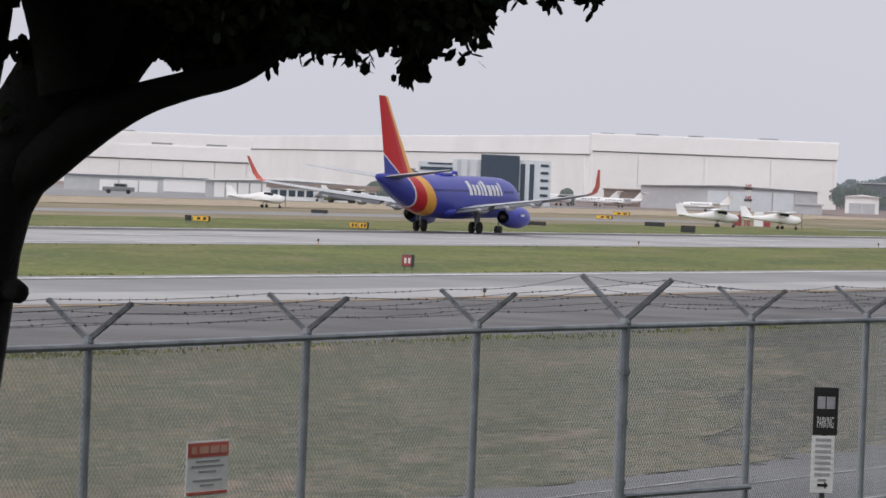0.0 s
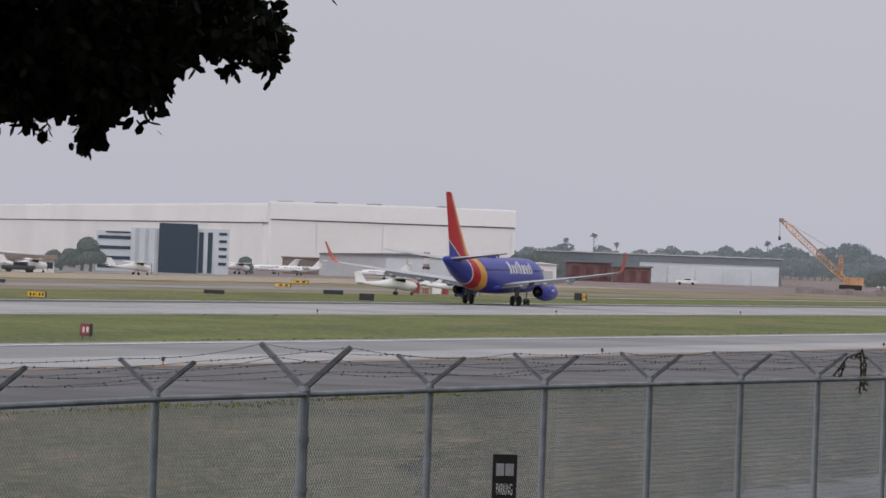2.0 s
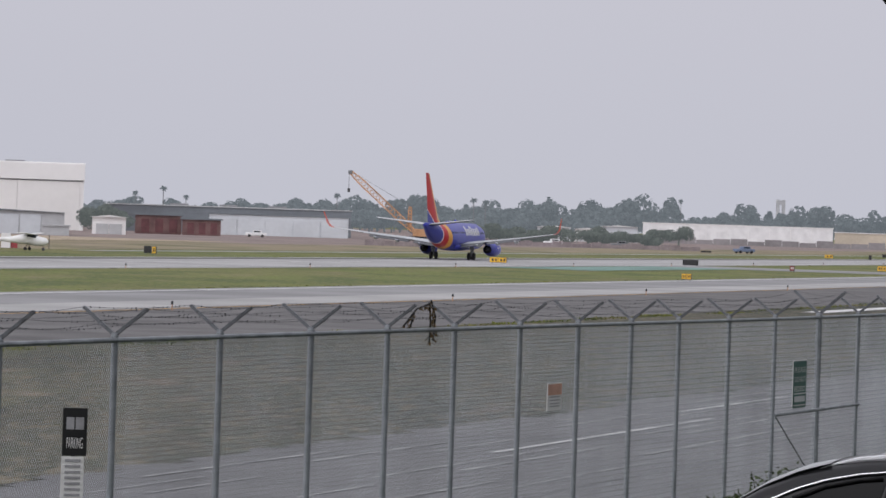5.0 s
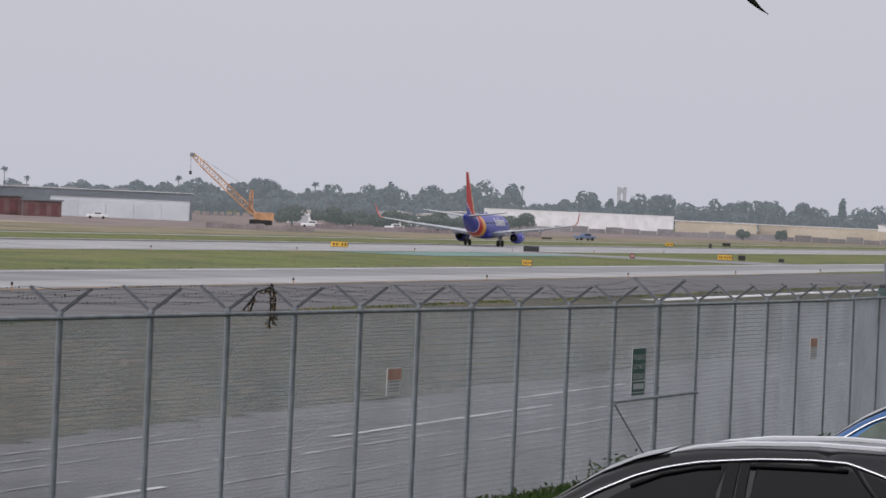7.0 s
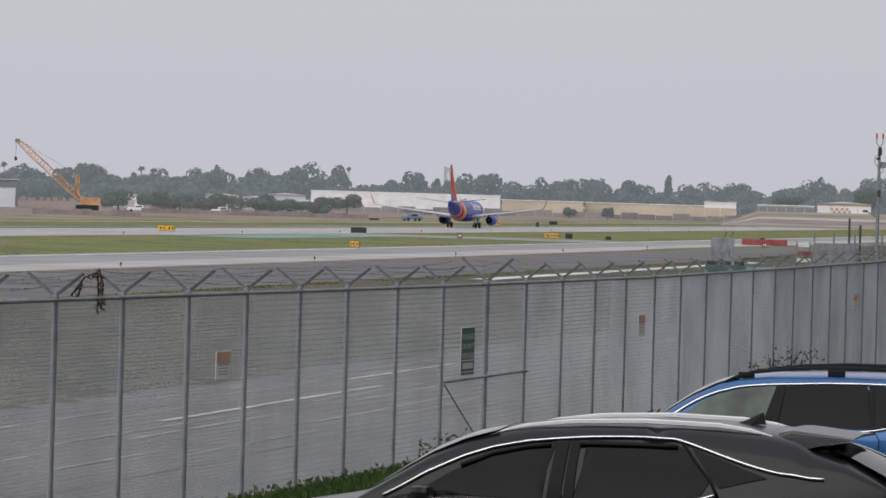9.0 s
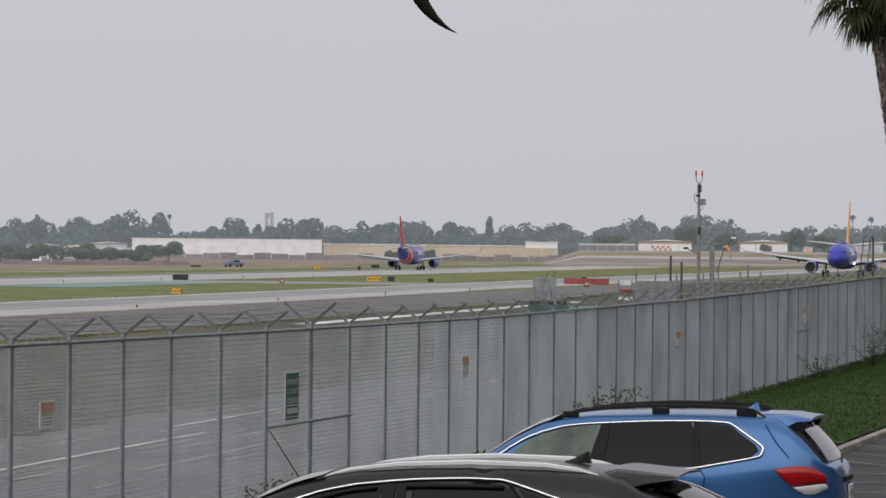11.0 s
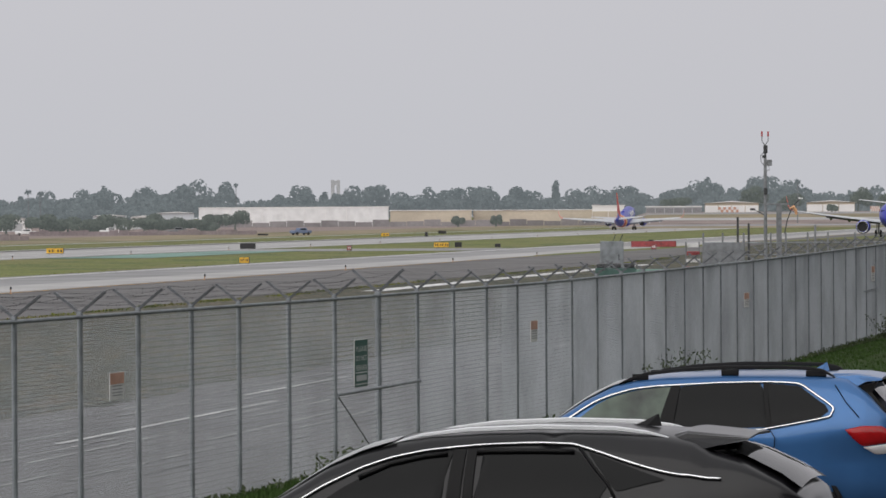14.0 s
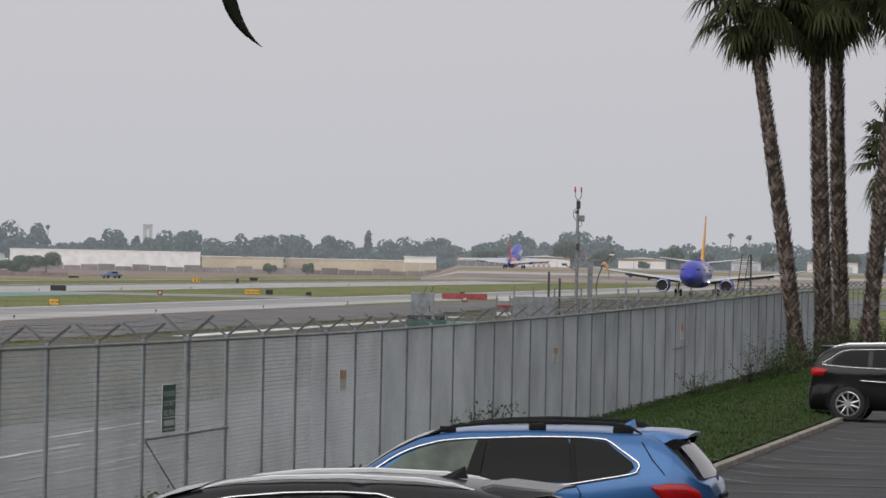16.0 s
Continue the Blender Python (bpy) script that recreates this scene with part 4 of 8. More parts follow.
def wheel(parent, x, y, r, name="wheel", spokes=10, out=-1):
    bm = bmesh.new()
    prof = ((0.105, r * 0.66), (0.115, r * 0.9), (0.09, r * 0.985), (0.0, r), (-0.09, r * 0.985), (-0.115, r * 0.9), (-0.105, r * 0.66))
    rings = [[bm.verts.new((x + a, y + q * math.sin(t), r + q * math.cos(t))) for t in (2 * math.pi * k / 32 for k in range(32))] for a, q in prof]
    loft(bm, rings)
    tyre = part(name, bm, RUBBER, parent, "black tyre", True)
    bm = bmesh.new()
    lens_disc(bm, (x + out * 0.04, y, r), (1, 0, 0), r * 0.67, 0.05, 32)
    part("wheel_well_disc", bm, TRIM, tyre)
    bm = bmesh.new()
    ring = [Vector((x + out * 0.10, y + r * 0.66 * math.sin(t), r + r * 0.66 * math.cos(t))) for t in (2 * math.pi * k / 32 for k in range(33))]
    tube(bm, ring, 0.018, 6, False)
    for k in range(spokes):
        t = 2 * math.pi * k / spokes
        a, b = Vector((x + out * 0.085, y + 0.06 * math.sin(t), r + 0.06 * math.cos(t))), Vector((x + out * 0.10, y + r * 0.65 * math.sin(t), r + r * 0.65 * math.cos(t)))
        tube(bm, [a, b], [0.026, 0.017], 5)
    lens_disc(bm, (x + out * 0.09, y, r), (1, 0, 0), 0.07, 0.05, 14)
    part("alloy_rim", bm, ALLOY, tyre, "bright spoked alloy rim", False)


def rounded(line, k=5):
    """The same line with its corners eased."""
    out = []
    ends = [line[0]] + list(line) + [line[-1]]
    for a, b, c, d in zip(ends, ends[1:], ends[2:], ends[3:]):
        for i in range(k):
            t = i / k
            out.append(tuple(0.5 * (2 * q + (r - p) * t + (2 * p - 5 * q + 4 * r - s) * t * t + (3 * q - p - 3 * r + s) * t ** 3) for p, q, r, s in zip(a, b, c, d)))
    return out + [line[-1]]


def windscreen(c, body, y0, y1, w0, w1, mat):
    """A bulging front screen set over the scuttle."""
    bm = bmesh.new()
    rows = []
    for i in range(9):
        y = y0 + (y1 - y0) * i / 8
        w = w0 + (w1 - w0) * i / 8
        z = body.at(body.tops, y) + 0.012
        rows.append([bm.verts.new((w * x / 6, y, z + (0.022 + 0.035 * math.sin(math.pi * i / 10)) * (1 - (x / 6) ** 2))) for x in range(-6, 7)])
    loft(bm, rows, False)
    bmesh.ops.recalc_face_normals(bm, faces=bm.faces[:])
    part("windscreen", bm, mat, c, "", True)


def car(name, m, label, body, paint, side_panes, trim_line, wheels, extras):
    c = thing(name, m, label, "car")
    bm = bmesh.new()
    ys = sorted({y for table in (body.tops, body.belts, body.sides, body.roofs) for y, _ in table} | {body.tops[0][0] - 0.12 * i for i in range(1, 38)}, reverse=True)
    ys = [y for y in ys if y >= body.tops[-1][0]]
    rings = [body.ring(bm, y) for y in ys]
    loft(bm, rings)
    bm.faces.new(rings[0]), bm.faces.new(rings[-1][::-1])
    bmesh.ops.recalc_face_normals(bm, faces=bm.faces[:])
    shell = part("body", bm, paint, c, "", True)
    for side in (1, -1):
        def at(y, s, out=0.008):
            p = body.side(y, s, out)
            return Vector((p.x * side, p.y, p.z))
        for n, outline, mat in side_panes:
            bm = bmesh.new()
            y0, y1 = min(p[0] for p in outline), max(p[0] for p in outline)
            cols = []
            for i in range(19):
                y = y0 + 0.0005 + (y1 - y0 - 0.001) * i / 18
                hits = [a[1] + (b[1] - a[1]) * (y - a[0]) / (b[0] - a[0]) for a, b in zip(outline, outline[1:] + outline[:1]) if (a[0] - y) * (b[0] - y) < 0]
                lo, hi = min(hits), max(hits)
                cols.append([bm.verts.new(at(y, lo + (hi - lo) * k / 6, 0.014 if mat is PILLAR else 0.008)) for k in range(7)])
            loft(bm, cols, False)
            bmesh.ops.recalc_face_normals(bm, faces=bm.faces[:])
            part(n, bm, mat, c, "", True)
        for n, line, rad, mat in trim_line:
            pts = []
            if mat is CHROME:
                line = rounded(line)
            for a, b in zip(line, line[1:]):
                k = max(1, int(abs(a[0] - b[0]) / 0.1))
                pts += [at(a[0] + (b[0] - a[0]) * i / k, a[1] + (b[1] - a[1]) * i / k, 0.012) for i in range(k)]
            pts.append(at(*line[-1], 0.014))
            bm = bmesh.new()
            tube(bm, pts, rad, 5)
            part(n, bm, mat, c, "bright chrome window trim" if mat is CHROME else "", True)
    r, ry, fy, wx = wheels
    for x, o in ((-wx, -1), (wx, 1)):
        for y in (fy, ry):
            bm = bmesh.new()
            arch = [Vector((x + o * 0.075, y + (r + 0.06) * math.sin(t), r + (r + 0.06) * math.cos(t))) for t in (radians(-100 + 10 * k) for k in range(21))]
            tube(bm, arch, 0.035, 6)
            lens_disc(bm, (x + o * 0.02, y, r), (1, 0, 0), r + 0.05, 0.14, 28)
            part("wheel_arch", bm, TRIM, c)
            wheel(c, x + o * 0.02, y, r, spokes=10, out=o)
    extras(c, body)
    return c


def bow(body, y0, y1, t, lift, n=10):
    """A line along the roof at t across, raised in its middle."""
    return [body.top(y0 + (y1 - y0) * k / n, t, lift * min(1, 4 * min(k / n, 1 - k / n)) + 0.01) for k in range(n + 1)]


def outline_levels(body, pts):
    """Outlines given as (y, height), as shares of the glass band."""
    return [(y, body.level(y, z)) for y, z in pts]


def lamp_lens(c, body, outline, mat, name="tail_lamp", label="", out=0.012):
    """A lamp lens wrapped over the rear corner; outline of (y, height)."""
    for s in (-1, 1):
        bm = bmesh.new()
        y0, y1 = min(p[0] for p in outline), max(p[0] for p in outline)
        outer, inner = [], []
        for i in range(17):
            y = y0 + 0.0005 + (y1 - y0 - 0.001) * i / 16
            hits = [a[1] + (b[1] - a[1]) * (y - a[0]) / (b[0] - a[0]) for a, b in zip(outline, outline[1:] + outline[:1]) if (a[0] - y) * (b[0] - y) < 0]
            lo, hi = min(hits), max(hits)
            zs = [lo + (hi - lo) * k / 6 for k in range(7)]
            puff = [out + 0.010 * math.sin(math.pi * k / 6) for k in range(7)]
            outer.append([bm.verts.new((s * (body.skin(y, z) + q), y, z)) for z, q in zip(zs, puff)])
            inner.append([bm.verts.new((s * (body.skin(y, z) - 0.03), y, z)) for z in zs])
        rings = [a + b[::-1] for a, b in zip(outer, inner)]
        loft(bm, rings)
        bm.faces.new(rings[0]), bm.faces.new(rings[-1][::-1])
        bmesh.ops.recalc_face_normals(bm, faces=bm.faces[:])
        part(name, bm, mat, c, label, True)


def wedge(bm, section, half_widths):
    """A spoiler blade: a side section of (y, height), with a half width at each of its points."""
    rings = []
    for s, roll in ((-1, 0.5), (-0.97, 0.2), (-0.88, 0.04), (0, 0), (0.88, 0.04), (0.97, 0.2), (1, 0.5)):
        low = [z for _, z in section[3:]][::-1]
        ring = [(s * w, y, z + (low[i] - z) * roll if i < 3 else z) for i, ((y, z), w) in enumerate(zip(section, half_widths))]
        rings.append([bm.verts.new((x, y, z + 0.016 * (1 - s * s))) for x, y, z in ring])
    loft(bm, rings)
    bm.faces.new(rings[0]), bm.faces.new(rings[-1][::-1])
    bmesh.ops.recalc_face_normals(bm, faces=bm.faces[:])


def rail_band(bm, pts, heights, width):
    """A roof rail of flattened section along points."""
    rings = []
    for p, h in zip(pts, heights):
        rings.append([bm.verts.new(p + Vector((width * a, 0, h * b))) for a, b in ((-1, 0), (-0.9, 0.75), (-0.3, 1.0), (0.5, 0.9), (1, 0.3), (0.6, -0.2), (-0.6, -0.2))])
    loft(bm, rings)
    bm.faces.new(rings[0]), bm.faces.new(rings[-1][::-1])
    bmesh.ops.recalc_face_normals(bm, faces=bm.faces[:])


def fin(bm, y0, y1, z, h, w):
    """A shark-fin aerial: a sloping leading edge and an upright rear."""
    rings = []
    for k in range(5):
        t = k / 4
        a, b = y0 + (y1 - y0) * 0.85 * t ** 0.8, y1 + 0.02 * t
        q = w * (1 - 0.85 * t)
        rings.append([bm.verts.new((x, y, z + h * t)) for x, y in ((0, a), (q, a * 0.5 + b * 0.5), (q * 0.5, b), (-q * 0.5, b), (-q, a * 0.5 + b * 0.5))])
    loft(bm, rings)
    bm.faces.new(rings[-1])
    bmesh.ops.recalc_face_normals(bm, faces=bm.faces[:])


def crossover():
    """The blue one: tall tail, raised black roof rails."""
    b = Body(tops=((2.31, 0.62), (2.26, 0.80), (2.05, 0.93), (1.6, 1.0), (1.22, 1.08), (1.03, 1.20), (0.75, 1.39), (0.47, 1.535), (0.25, 1.585), (0.0, 1.612), (-0.6, 1.635), (-1.2, 1.635), (-1.62, 1.622), (-1.80, 1.60), (-1.93, 1.53), (-2.02, 1.46), (-2.27, 1.20), (-2.36, 1.16), (-2.40, 1.08), (-2.42, 1.0), (-2.44, 0.92)),
             belts=((2.31, 0.62), (1.3, 1.03), (0.9, 1.10), (-0.3, 1.09), (-1.1, 1.12), (-1.6, 1.19), (-2.0, 1.22), (-2.44, 1.22)),
             sides=((2.31, 0.60), (2.2, 0.76), (1.9, 0.86), (1.2, 0.89), (-1.6, 0.895), (-2.0, 0.87), (-2.25, 0.81), (-2.33, 0.74), (-2.38, 0.64), (-2.42, 0.48), (-2.44, 0.25)),
             roofs=((2.31, 0.55), (1.0, 0.72), (0.2, 0.66), (-1.0, 0.655), (-1.9, 0.62), (-2.30, 0.66), (-2.44, 0.2)))
    lv = lambda pts: outline_levels(b, pts)
    panes = (("front_side_window", lv([(0.90, 1.15), (0.0, 1.14), (-0.115, 1.525), (0.25, 1.490), (0.62, 1.355)]), CLEAR_GLASS),
             ("rear_side_window", lv([(-0.125, 1.13), (-1.075, 1.145), (-1.01, 1.560), (-0.18, 1.528)]), CAR_GLASS),
             ("quarter_window", lv([(-1.095, 1.150), (-1.58, 1.240), (-1.655, 1.300), (-1.640, 1.345), (-1.36, 1.535), (-1.025, 1.560)]), CAR_GLASS),
             ("door_pillar", lv([(0.012, 1.12), (-0.140, 1.12), (-0.195, 1.545), (-0.105, 1.545)]), PILLAR), ("door_pillar", lv([(-1.062, 1.13), (-1.108, 1.13), (-1.036, 1.568), (-0.998, 1.568)]), PILLAR))
    line = lv([(1.02, 1.13), (0.90, 1.21), (0.661, 1.365), (0.46, 1.452), (0.273, 1.502), (-0.142, 1.541), (-0.6, 1.565), (-1.023, 1.571), (-1.30, 1.561), (-1.38, 1.542), (-1.49, 1.475), (-1.654, 1.370), (-1.695, 1.330), (-1.685, 1.285), (-1.610, 1.235), (-1.107, 1.138), (-0.887, 1.118), (0.2, 1.115), (0.95, 1.125)])
    trims = (("window_trim", line, 0.012, CHROME), ("door_seam", lv([(-1.09, 1.12), (-1.14, 1.05), (-1.145, 0.72)]), 0.005, SEAM), ("door_seam", lv([(-0.06, 1.08), (-0.06, 0.5)]), 0.005, SEAM),
             ("tailgate_seam", lv([(-1.70, 1.545), (-1.82, 1.38), (-1.95, 1.24)]), 0.005, SEAM))

    def extras(c, body):
        for s in (-1, 1):
            bm = bmesh.new()
            pts = [body.top(y, s * 0.90, z) for y, z in ((0.42, -0.012), (0.33, 0.010), (0.15, 0.034), (-0.2, 0.052), (-0.63, 0.060), (-1.1, 0.060), (-1.43, 0.056), (-1.57, 0.036), (-1.68, -0.008))]
            rail_band(bm, pts, [0.018, 0.024, 0.030, 0.030, 0.030, 0.030, 0.032, 0.030, 0.018], 0.022)
            for y, l in ((0.22, 0.16), (-0.66, 0.17), (-1.50, 0.20)):
                p = body.top(y, s * 0.90, 0.020)
                quad_box(bm, tuple(p), (0.040, l, 0.062), bevel=0.012)
            part("roof_rail", bm, TRIM, c, "raised black roof rail")
        bm = bmesh.new()
        wedge(bm, [(-1.66, 1.652), (-1.90, 1.648), (-2.14, 1.610), (-2.13, 1.585), (-1.99, 1.575), (-1.84, 1.50)], [0.565, 0.575, 0.590, 0.605, 0.625, 0.640])
        part("roof_spoiler", bm, PAINT_BLUE, c, "blue roof spoiler")
        bm = bmesh.new()
        fin(bm, -1.36, -1.56, 1.655, 0.085, 0.032)
        part("antenna_fin", bm, PAINT_BLUE, c)
        for s in (-1, 1):  # gloss black side wings of the rear window
            bm = bmesh.new()
            pts = [(0.640, -1.83, 1.512), (0.635, -2.10, 1.575), (0.645, -2.05, 1.47), (0.735, -2.28, 1.20), (0.760, -2.17, 1.235)]
            rings = [[bm.verts.new((s * (x + q), y, z)) for x, y, z in pts] for q in (0.022, -0.05)]
            loft(bm, rings)
            bm.faces.new(rings[0]), bm.faces.new(rings[1][::-1])
            bmesh.ops.recalc_face_normals(bm, faces=bm.faces[:])
            part("rear_window_wing", bm, PILLAR, c)
        bm = bmesh.new()
        rows = []
        for i in range(7):
            k = i / 6
            y, z, w = -1.99 - 0.285 * k, 1.535 - 0.335 * k, 0.585 + 0.09 * k
            rows.append([bm.verts.new((w * x / 5, y - 0.030 - 0.045 * (1 - (x / 5) ** 2) - 0.02 * math.sin(math.pi * k), z + 0.01)) for x in range(-5, 6)])
        loft(bm, rows, False)
        bmesh.ops.recalc_face_normals(bm, faces=bm.faces[:])
        part("rear_window", bm, REAR_GLASS, c, "", True)
        windscreen(c, body, 0.30, 1.16, 0.62, 0.74, CLEAR_GLASS)
        lamp_lens(c, body, [(-1.815, 1.125), (-1.98, 1.160), (-2.16, 1.158), (-2.30, 1.075), (-2.315, 1.005), (-1.985, 0.962), (-1.90, 1.03)], TAIL_RED, "tail_lamp", "red tail lamp")
        lamp_lens(c, body, [(-1.985, 0.955), (-2.315, 0.998), (-2.32, 0.945), (-2.20, 0.890), (-2.10, 0.885)], TAIL_CLEAR, "reverse_lamp", "clear lower tail lamp lens")
        for s in (-1, 1):
            for y in (-0.96, 0.12):
                bm = bmesh.new()
                tube(bm, [(s * 0.905, y + 0.12, 0.965), (s * 0.945, y + 0.08, 0.97), (s * 0.945, y - 0.08, 0.965), (s * 0.905, y - 0.12, 0.955)], 0.018, 6)
                quad_box(bm, (s * 0.900, y, 0.945), (0.02, 0.17, 0.05), bevel=0.008)
                part("door_handle", bm, PAINT_BLUE, c)
            bm = bmesh.new()
            quad_box(bm, (s * 1.03, 0.80, 1.13), (0.22, 0.12, 0.15), bevel=0.04)
            part("door_mirror", bm, PAINT_BLUE, c)
        bm = bmesh.new()
        quad_box(bm, (0, -2.455, 0.88), (0.32, 0.02, 0.16), bevel=0.006)
        part("number_plate", bm, SIGN_W, c, "plain white number plate")
        bm = bmesh.new()
        quad_box(bm, (0, -2.468, 0.88), (0.24, 0.006, 0.06))
        part("plate_bar", bm, TEXT_GREY, c)
        bm = bmesh.new()
        quad_box(bm, (0, -2.43, 1.02), (0.62, 0.03, 0.05), bevel=0.01)
        part("tailgate_handle", bm, TRIM, c)
        bm = bmesh.new()
        quad_box(bm, (0, -2.38, 0.48), (1.44, 0.12, 0.32), bevel=0.05)
        part("rear_bumper", bm, TRIM, c)
        bm = bmesh.new()
        tube(bm, [(0, -2.30, 1.16), (0.0, -2.36, 1.175), (0.10, -2.36, 1.20), (0.36, -2.32, 1.235)], [0.03, 0.022, 0.012, 0.008], 6)
        part("rear_wiper", bm, TRIM, c)
    m = Matrix.Translation(fen(46.75, 7.25, LOT_Z + 0.02)) @ Matrix.Rotation(radians(90 - FENCE_AZ), 4, "Z")
    car("blue_crossover", m, "metallic blue crossover with black roof rails, parked nose-in", b, PAINT_BLUE, panes, trims, (0.35, -1.36, 1.31, 0.80), extras)


def dark_suv():
    """The near one: sleek roof with a silver rail, floating rear pillar."""
    b = Body(tops=((2.44, 0.60), (2.38, 0.82), (2.1, 0.97), (1.6, 1.06), (1.32, 1.12), (1.09, 1.262), (0.81, 1.438), (0.56, 1.550), (0.35, 1.612), (0.1, 1.652), (-0.3, 1.680), (-0.7, 1.690), (-1.2, 1.685), (-1.6, 1.660), (-1.78, 1.625), (-1.92, 1.55), (-2.15, 1.49), (-2.40, 1.37), (-2.56, 1.26), (-2.62, 1.10), (-2.645, 0.95), (-2.65, 0.6)),
             belts=((2.44, 0.6), (1.3, 1.06), (0.9, 1.10), (-0.8, 1.15), (-1.3, 1.20), (-1.8, 1.27), (-2.3, 1.29), (-2.65, 1.25)),
             sides=((2.44, 0.62), (2.3, 0.80), (1.9, 0.90), (1.2, 0.935), (-1.7, 0.940), (-2.2, 0.88), (-2.5, 0.80), (-2.65, 0.72)),
             roofs=((2.44, 0.55), (1.1, 0.74), (0.3, 0.67), (-1.0, 0.655), (-1.9, 0.60), (-2.65, 0.7)), axles=(1.38, -1.46))
    lv = lambda pts: outline_levels(b, pts)
    panes = (("front_side_window", lv([(0.93, 1.15), (-0.07, 1.15), (-0.10, 1.565), (0.10, 1.532), (0.345, 1.478), (0.668, 1.308)]), CAR_GLASS),
             ("rear_side_window", lv([(-0.262, 1.16), (-0.90, 1.175), (-1.17, 1.245), (-1.215, 1.330), (-0.985, 1.570), (-0.268, 1.580)]), CAR_GLASS),
             ("quarter_window", lv([(-1.27, 1.30), (-1.30, 1.295), (-1.62, 1.375), (-1.33, 1.470), (-1.06, 1.555)]), CAR_GLASS),
             ("door_pillar", lv([(-0.07, 1.14), (-0.17, 1.14), (-0.19, 1.575), (-0.10, 1.57)]), PILLAR), ("door_pillar", lv([(-0.19, 1.14), (-0.262, 1.14), (-0.268, 1.575), (-0.20, 1.575)]), PILLAR))
    trims = (("window_trim", lv([(1.10, 1.15), (0.835, 1.302), (0.588, 1.424), (0.361, 1.506), (0.103, 1.560), (-0.199, 1.592), (-0.588, 1.613), (-0.86, 1.611), (-0.987, 1.598), (-1.29, 1.508), (-1.71, 1.408), (-2.01, 1.382)]), 0.011, CHROME),
             ("sill_trim", lv([(0.95, 1.12), (-0.30, 1.135), (-0.85, 1.15), (-1.05, 1.18), (-1.26, 1.245)]), 0.011, CHROME),
             ("window_visor", lv([(0.56, 1.372), (0.345, 1.466), (0.10, 1.520), (-0.06, 1.538)]), 0.020, PILLAR), ("window_visor", lv([(-0.27, 1.552), (-0.96, 1.556)]), 0.020, PILLAR),
             ("pillar_seam", lv([(-0.99, 1.59), (-1.22, 1.34), (-1.30, 1.20)]), 0.012, PILLAR), ("door_seam", lv([(-0.185, 1.60), (-0.18, 1.10)]), 0.006, SEAM))

    def extras(c, body):
        for s in (-1, 1):
            bm = bmesh.new()
            pts = [body.top(y, s * 0.90, z) for y, z in ((0.42, -0.016), (0.30, -0.006), (0.155, 0.004), (-0.17, 0.012), (-0.69, 0.014), (-1.22, 0.010), (-1.45, 0.002), (-1.60, -0.014))]
            rail_band(bm, pts, [0.004, 0.014, 0.022, 0.030, 0.032, 0.030, 0.022, 0.004], 0.024)
            part("roof_rail", bm, SATIN, c, "satin silver roof rail")
        bm = bmesh.new()
        wedge(bm, [(-1.63, 1.672), (-1.72, 1.694), (-2.16, 1.650), (-2.15, 1.632), (-1.95, 1.600), (-1.67, 1.530)], [0.56, 0.565, 0.55, 0.575, 0.62, 0.690])
        part("roof_spoiler", bm, PAINT_BLACK, c, "dark roof spoiler")
        bm = bmesh.new()
        fin(bm, -1.24, -1.46, 1.705, 0.085, 0.036)
        part("antenna_fin", bm, TRIM, c)
        bm = bmesh.new()
        quad_box(bm, (0, -1.96, 1.545), (1.12, 0.22, 0.05), bevel=0.015)
        part("spoiler_recess", bm, PILLAR, c, "black recess under the spoiler")
        bm = bmesh.new()
        rows = []
        for i in range(9):
            k = i / 8
            y, w = -1.98 - 0.56 * k, 0.60 + 0.11 * k
            rows.append([bm.verts.new((w * x / 5, y - 0.01, body.at(body.tops, y) + 0.040 + 0.035 * (1 - (x / 5) ** 2))) for x in range(-5, 6)])
        loft(bm, rows, False)
        bmesh.ops.recalc_face_normals(bm, faces=bm.faces[:])
        part("rear_window", bm, CAR_GLASS, c, "", True)
        windscreen(c, body, 0.34, 1.24, 0.64, 0.76, CLEAR_GLASS)
        lamp_lens(c, body, [(-1.98, 1.06), (-2.25, 1.13), (-2.55, 1.12), (-2.60, 1.00), (-2.10, 0.98)], TAIL_RED, "tail_lamp", "red tail lamp")
        for s in (-1, 1):
            for y in (-1.0, 0.15):
                bm = bmesh.new()
                tube(bm, [(s * 0.95, y + 0.11, 0.99), (s * 0.985, y + 0.08, 0.995), (s * 0.985, y - 0.08, 0.995), (s * 0.95, y - 0.11, 0.99)], 0.016, 6)
                part("door_handle", bm, PAINT_BLACK, c)
            bm = bmesh.new()
            quad_box(bm, (s * 1.07, 0.78, 1.16), (0.24, 0.13, 0.16), bevel=0.045)
            part("door_mirror", bm, PAINT_BLACK, c)
        bm = bmesh.new()
        quad_box(bm, (0, -2.62, 0.46), (1.5, 0.10, 0.3), bevel=0.05)
        part("rear_bumper", bm, TRIM, c)
    m = Matrix.Translation(fen(33.7, 6.76, LOT_Z + 0.02)) @ Matrix.Rotation(radians(90 - FENCE_AZ), 4, "Z")
    car("dark_suv", m, "dark grey-black sport utility car with chrome window line", b, PAINT_BLACK, panes, trims, (0.37, -1.46, 1.38, 0.83), extras)


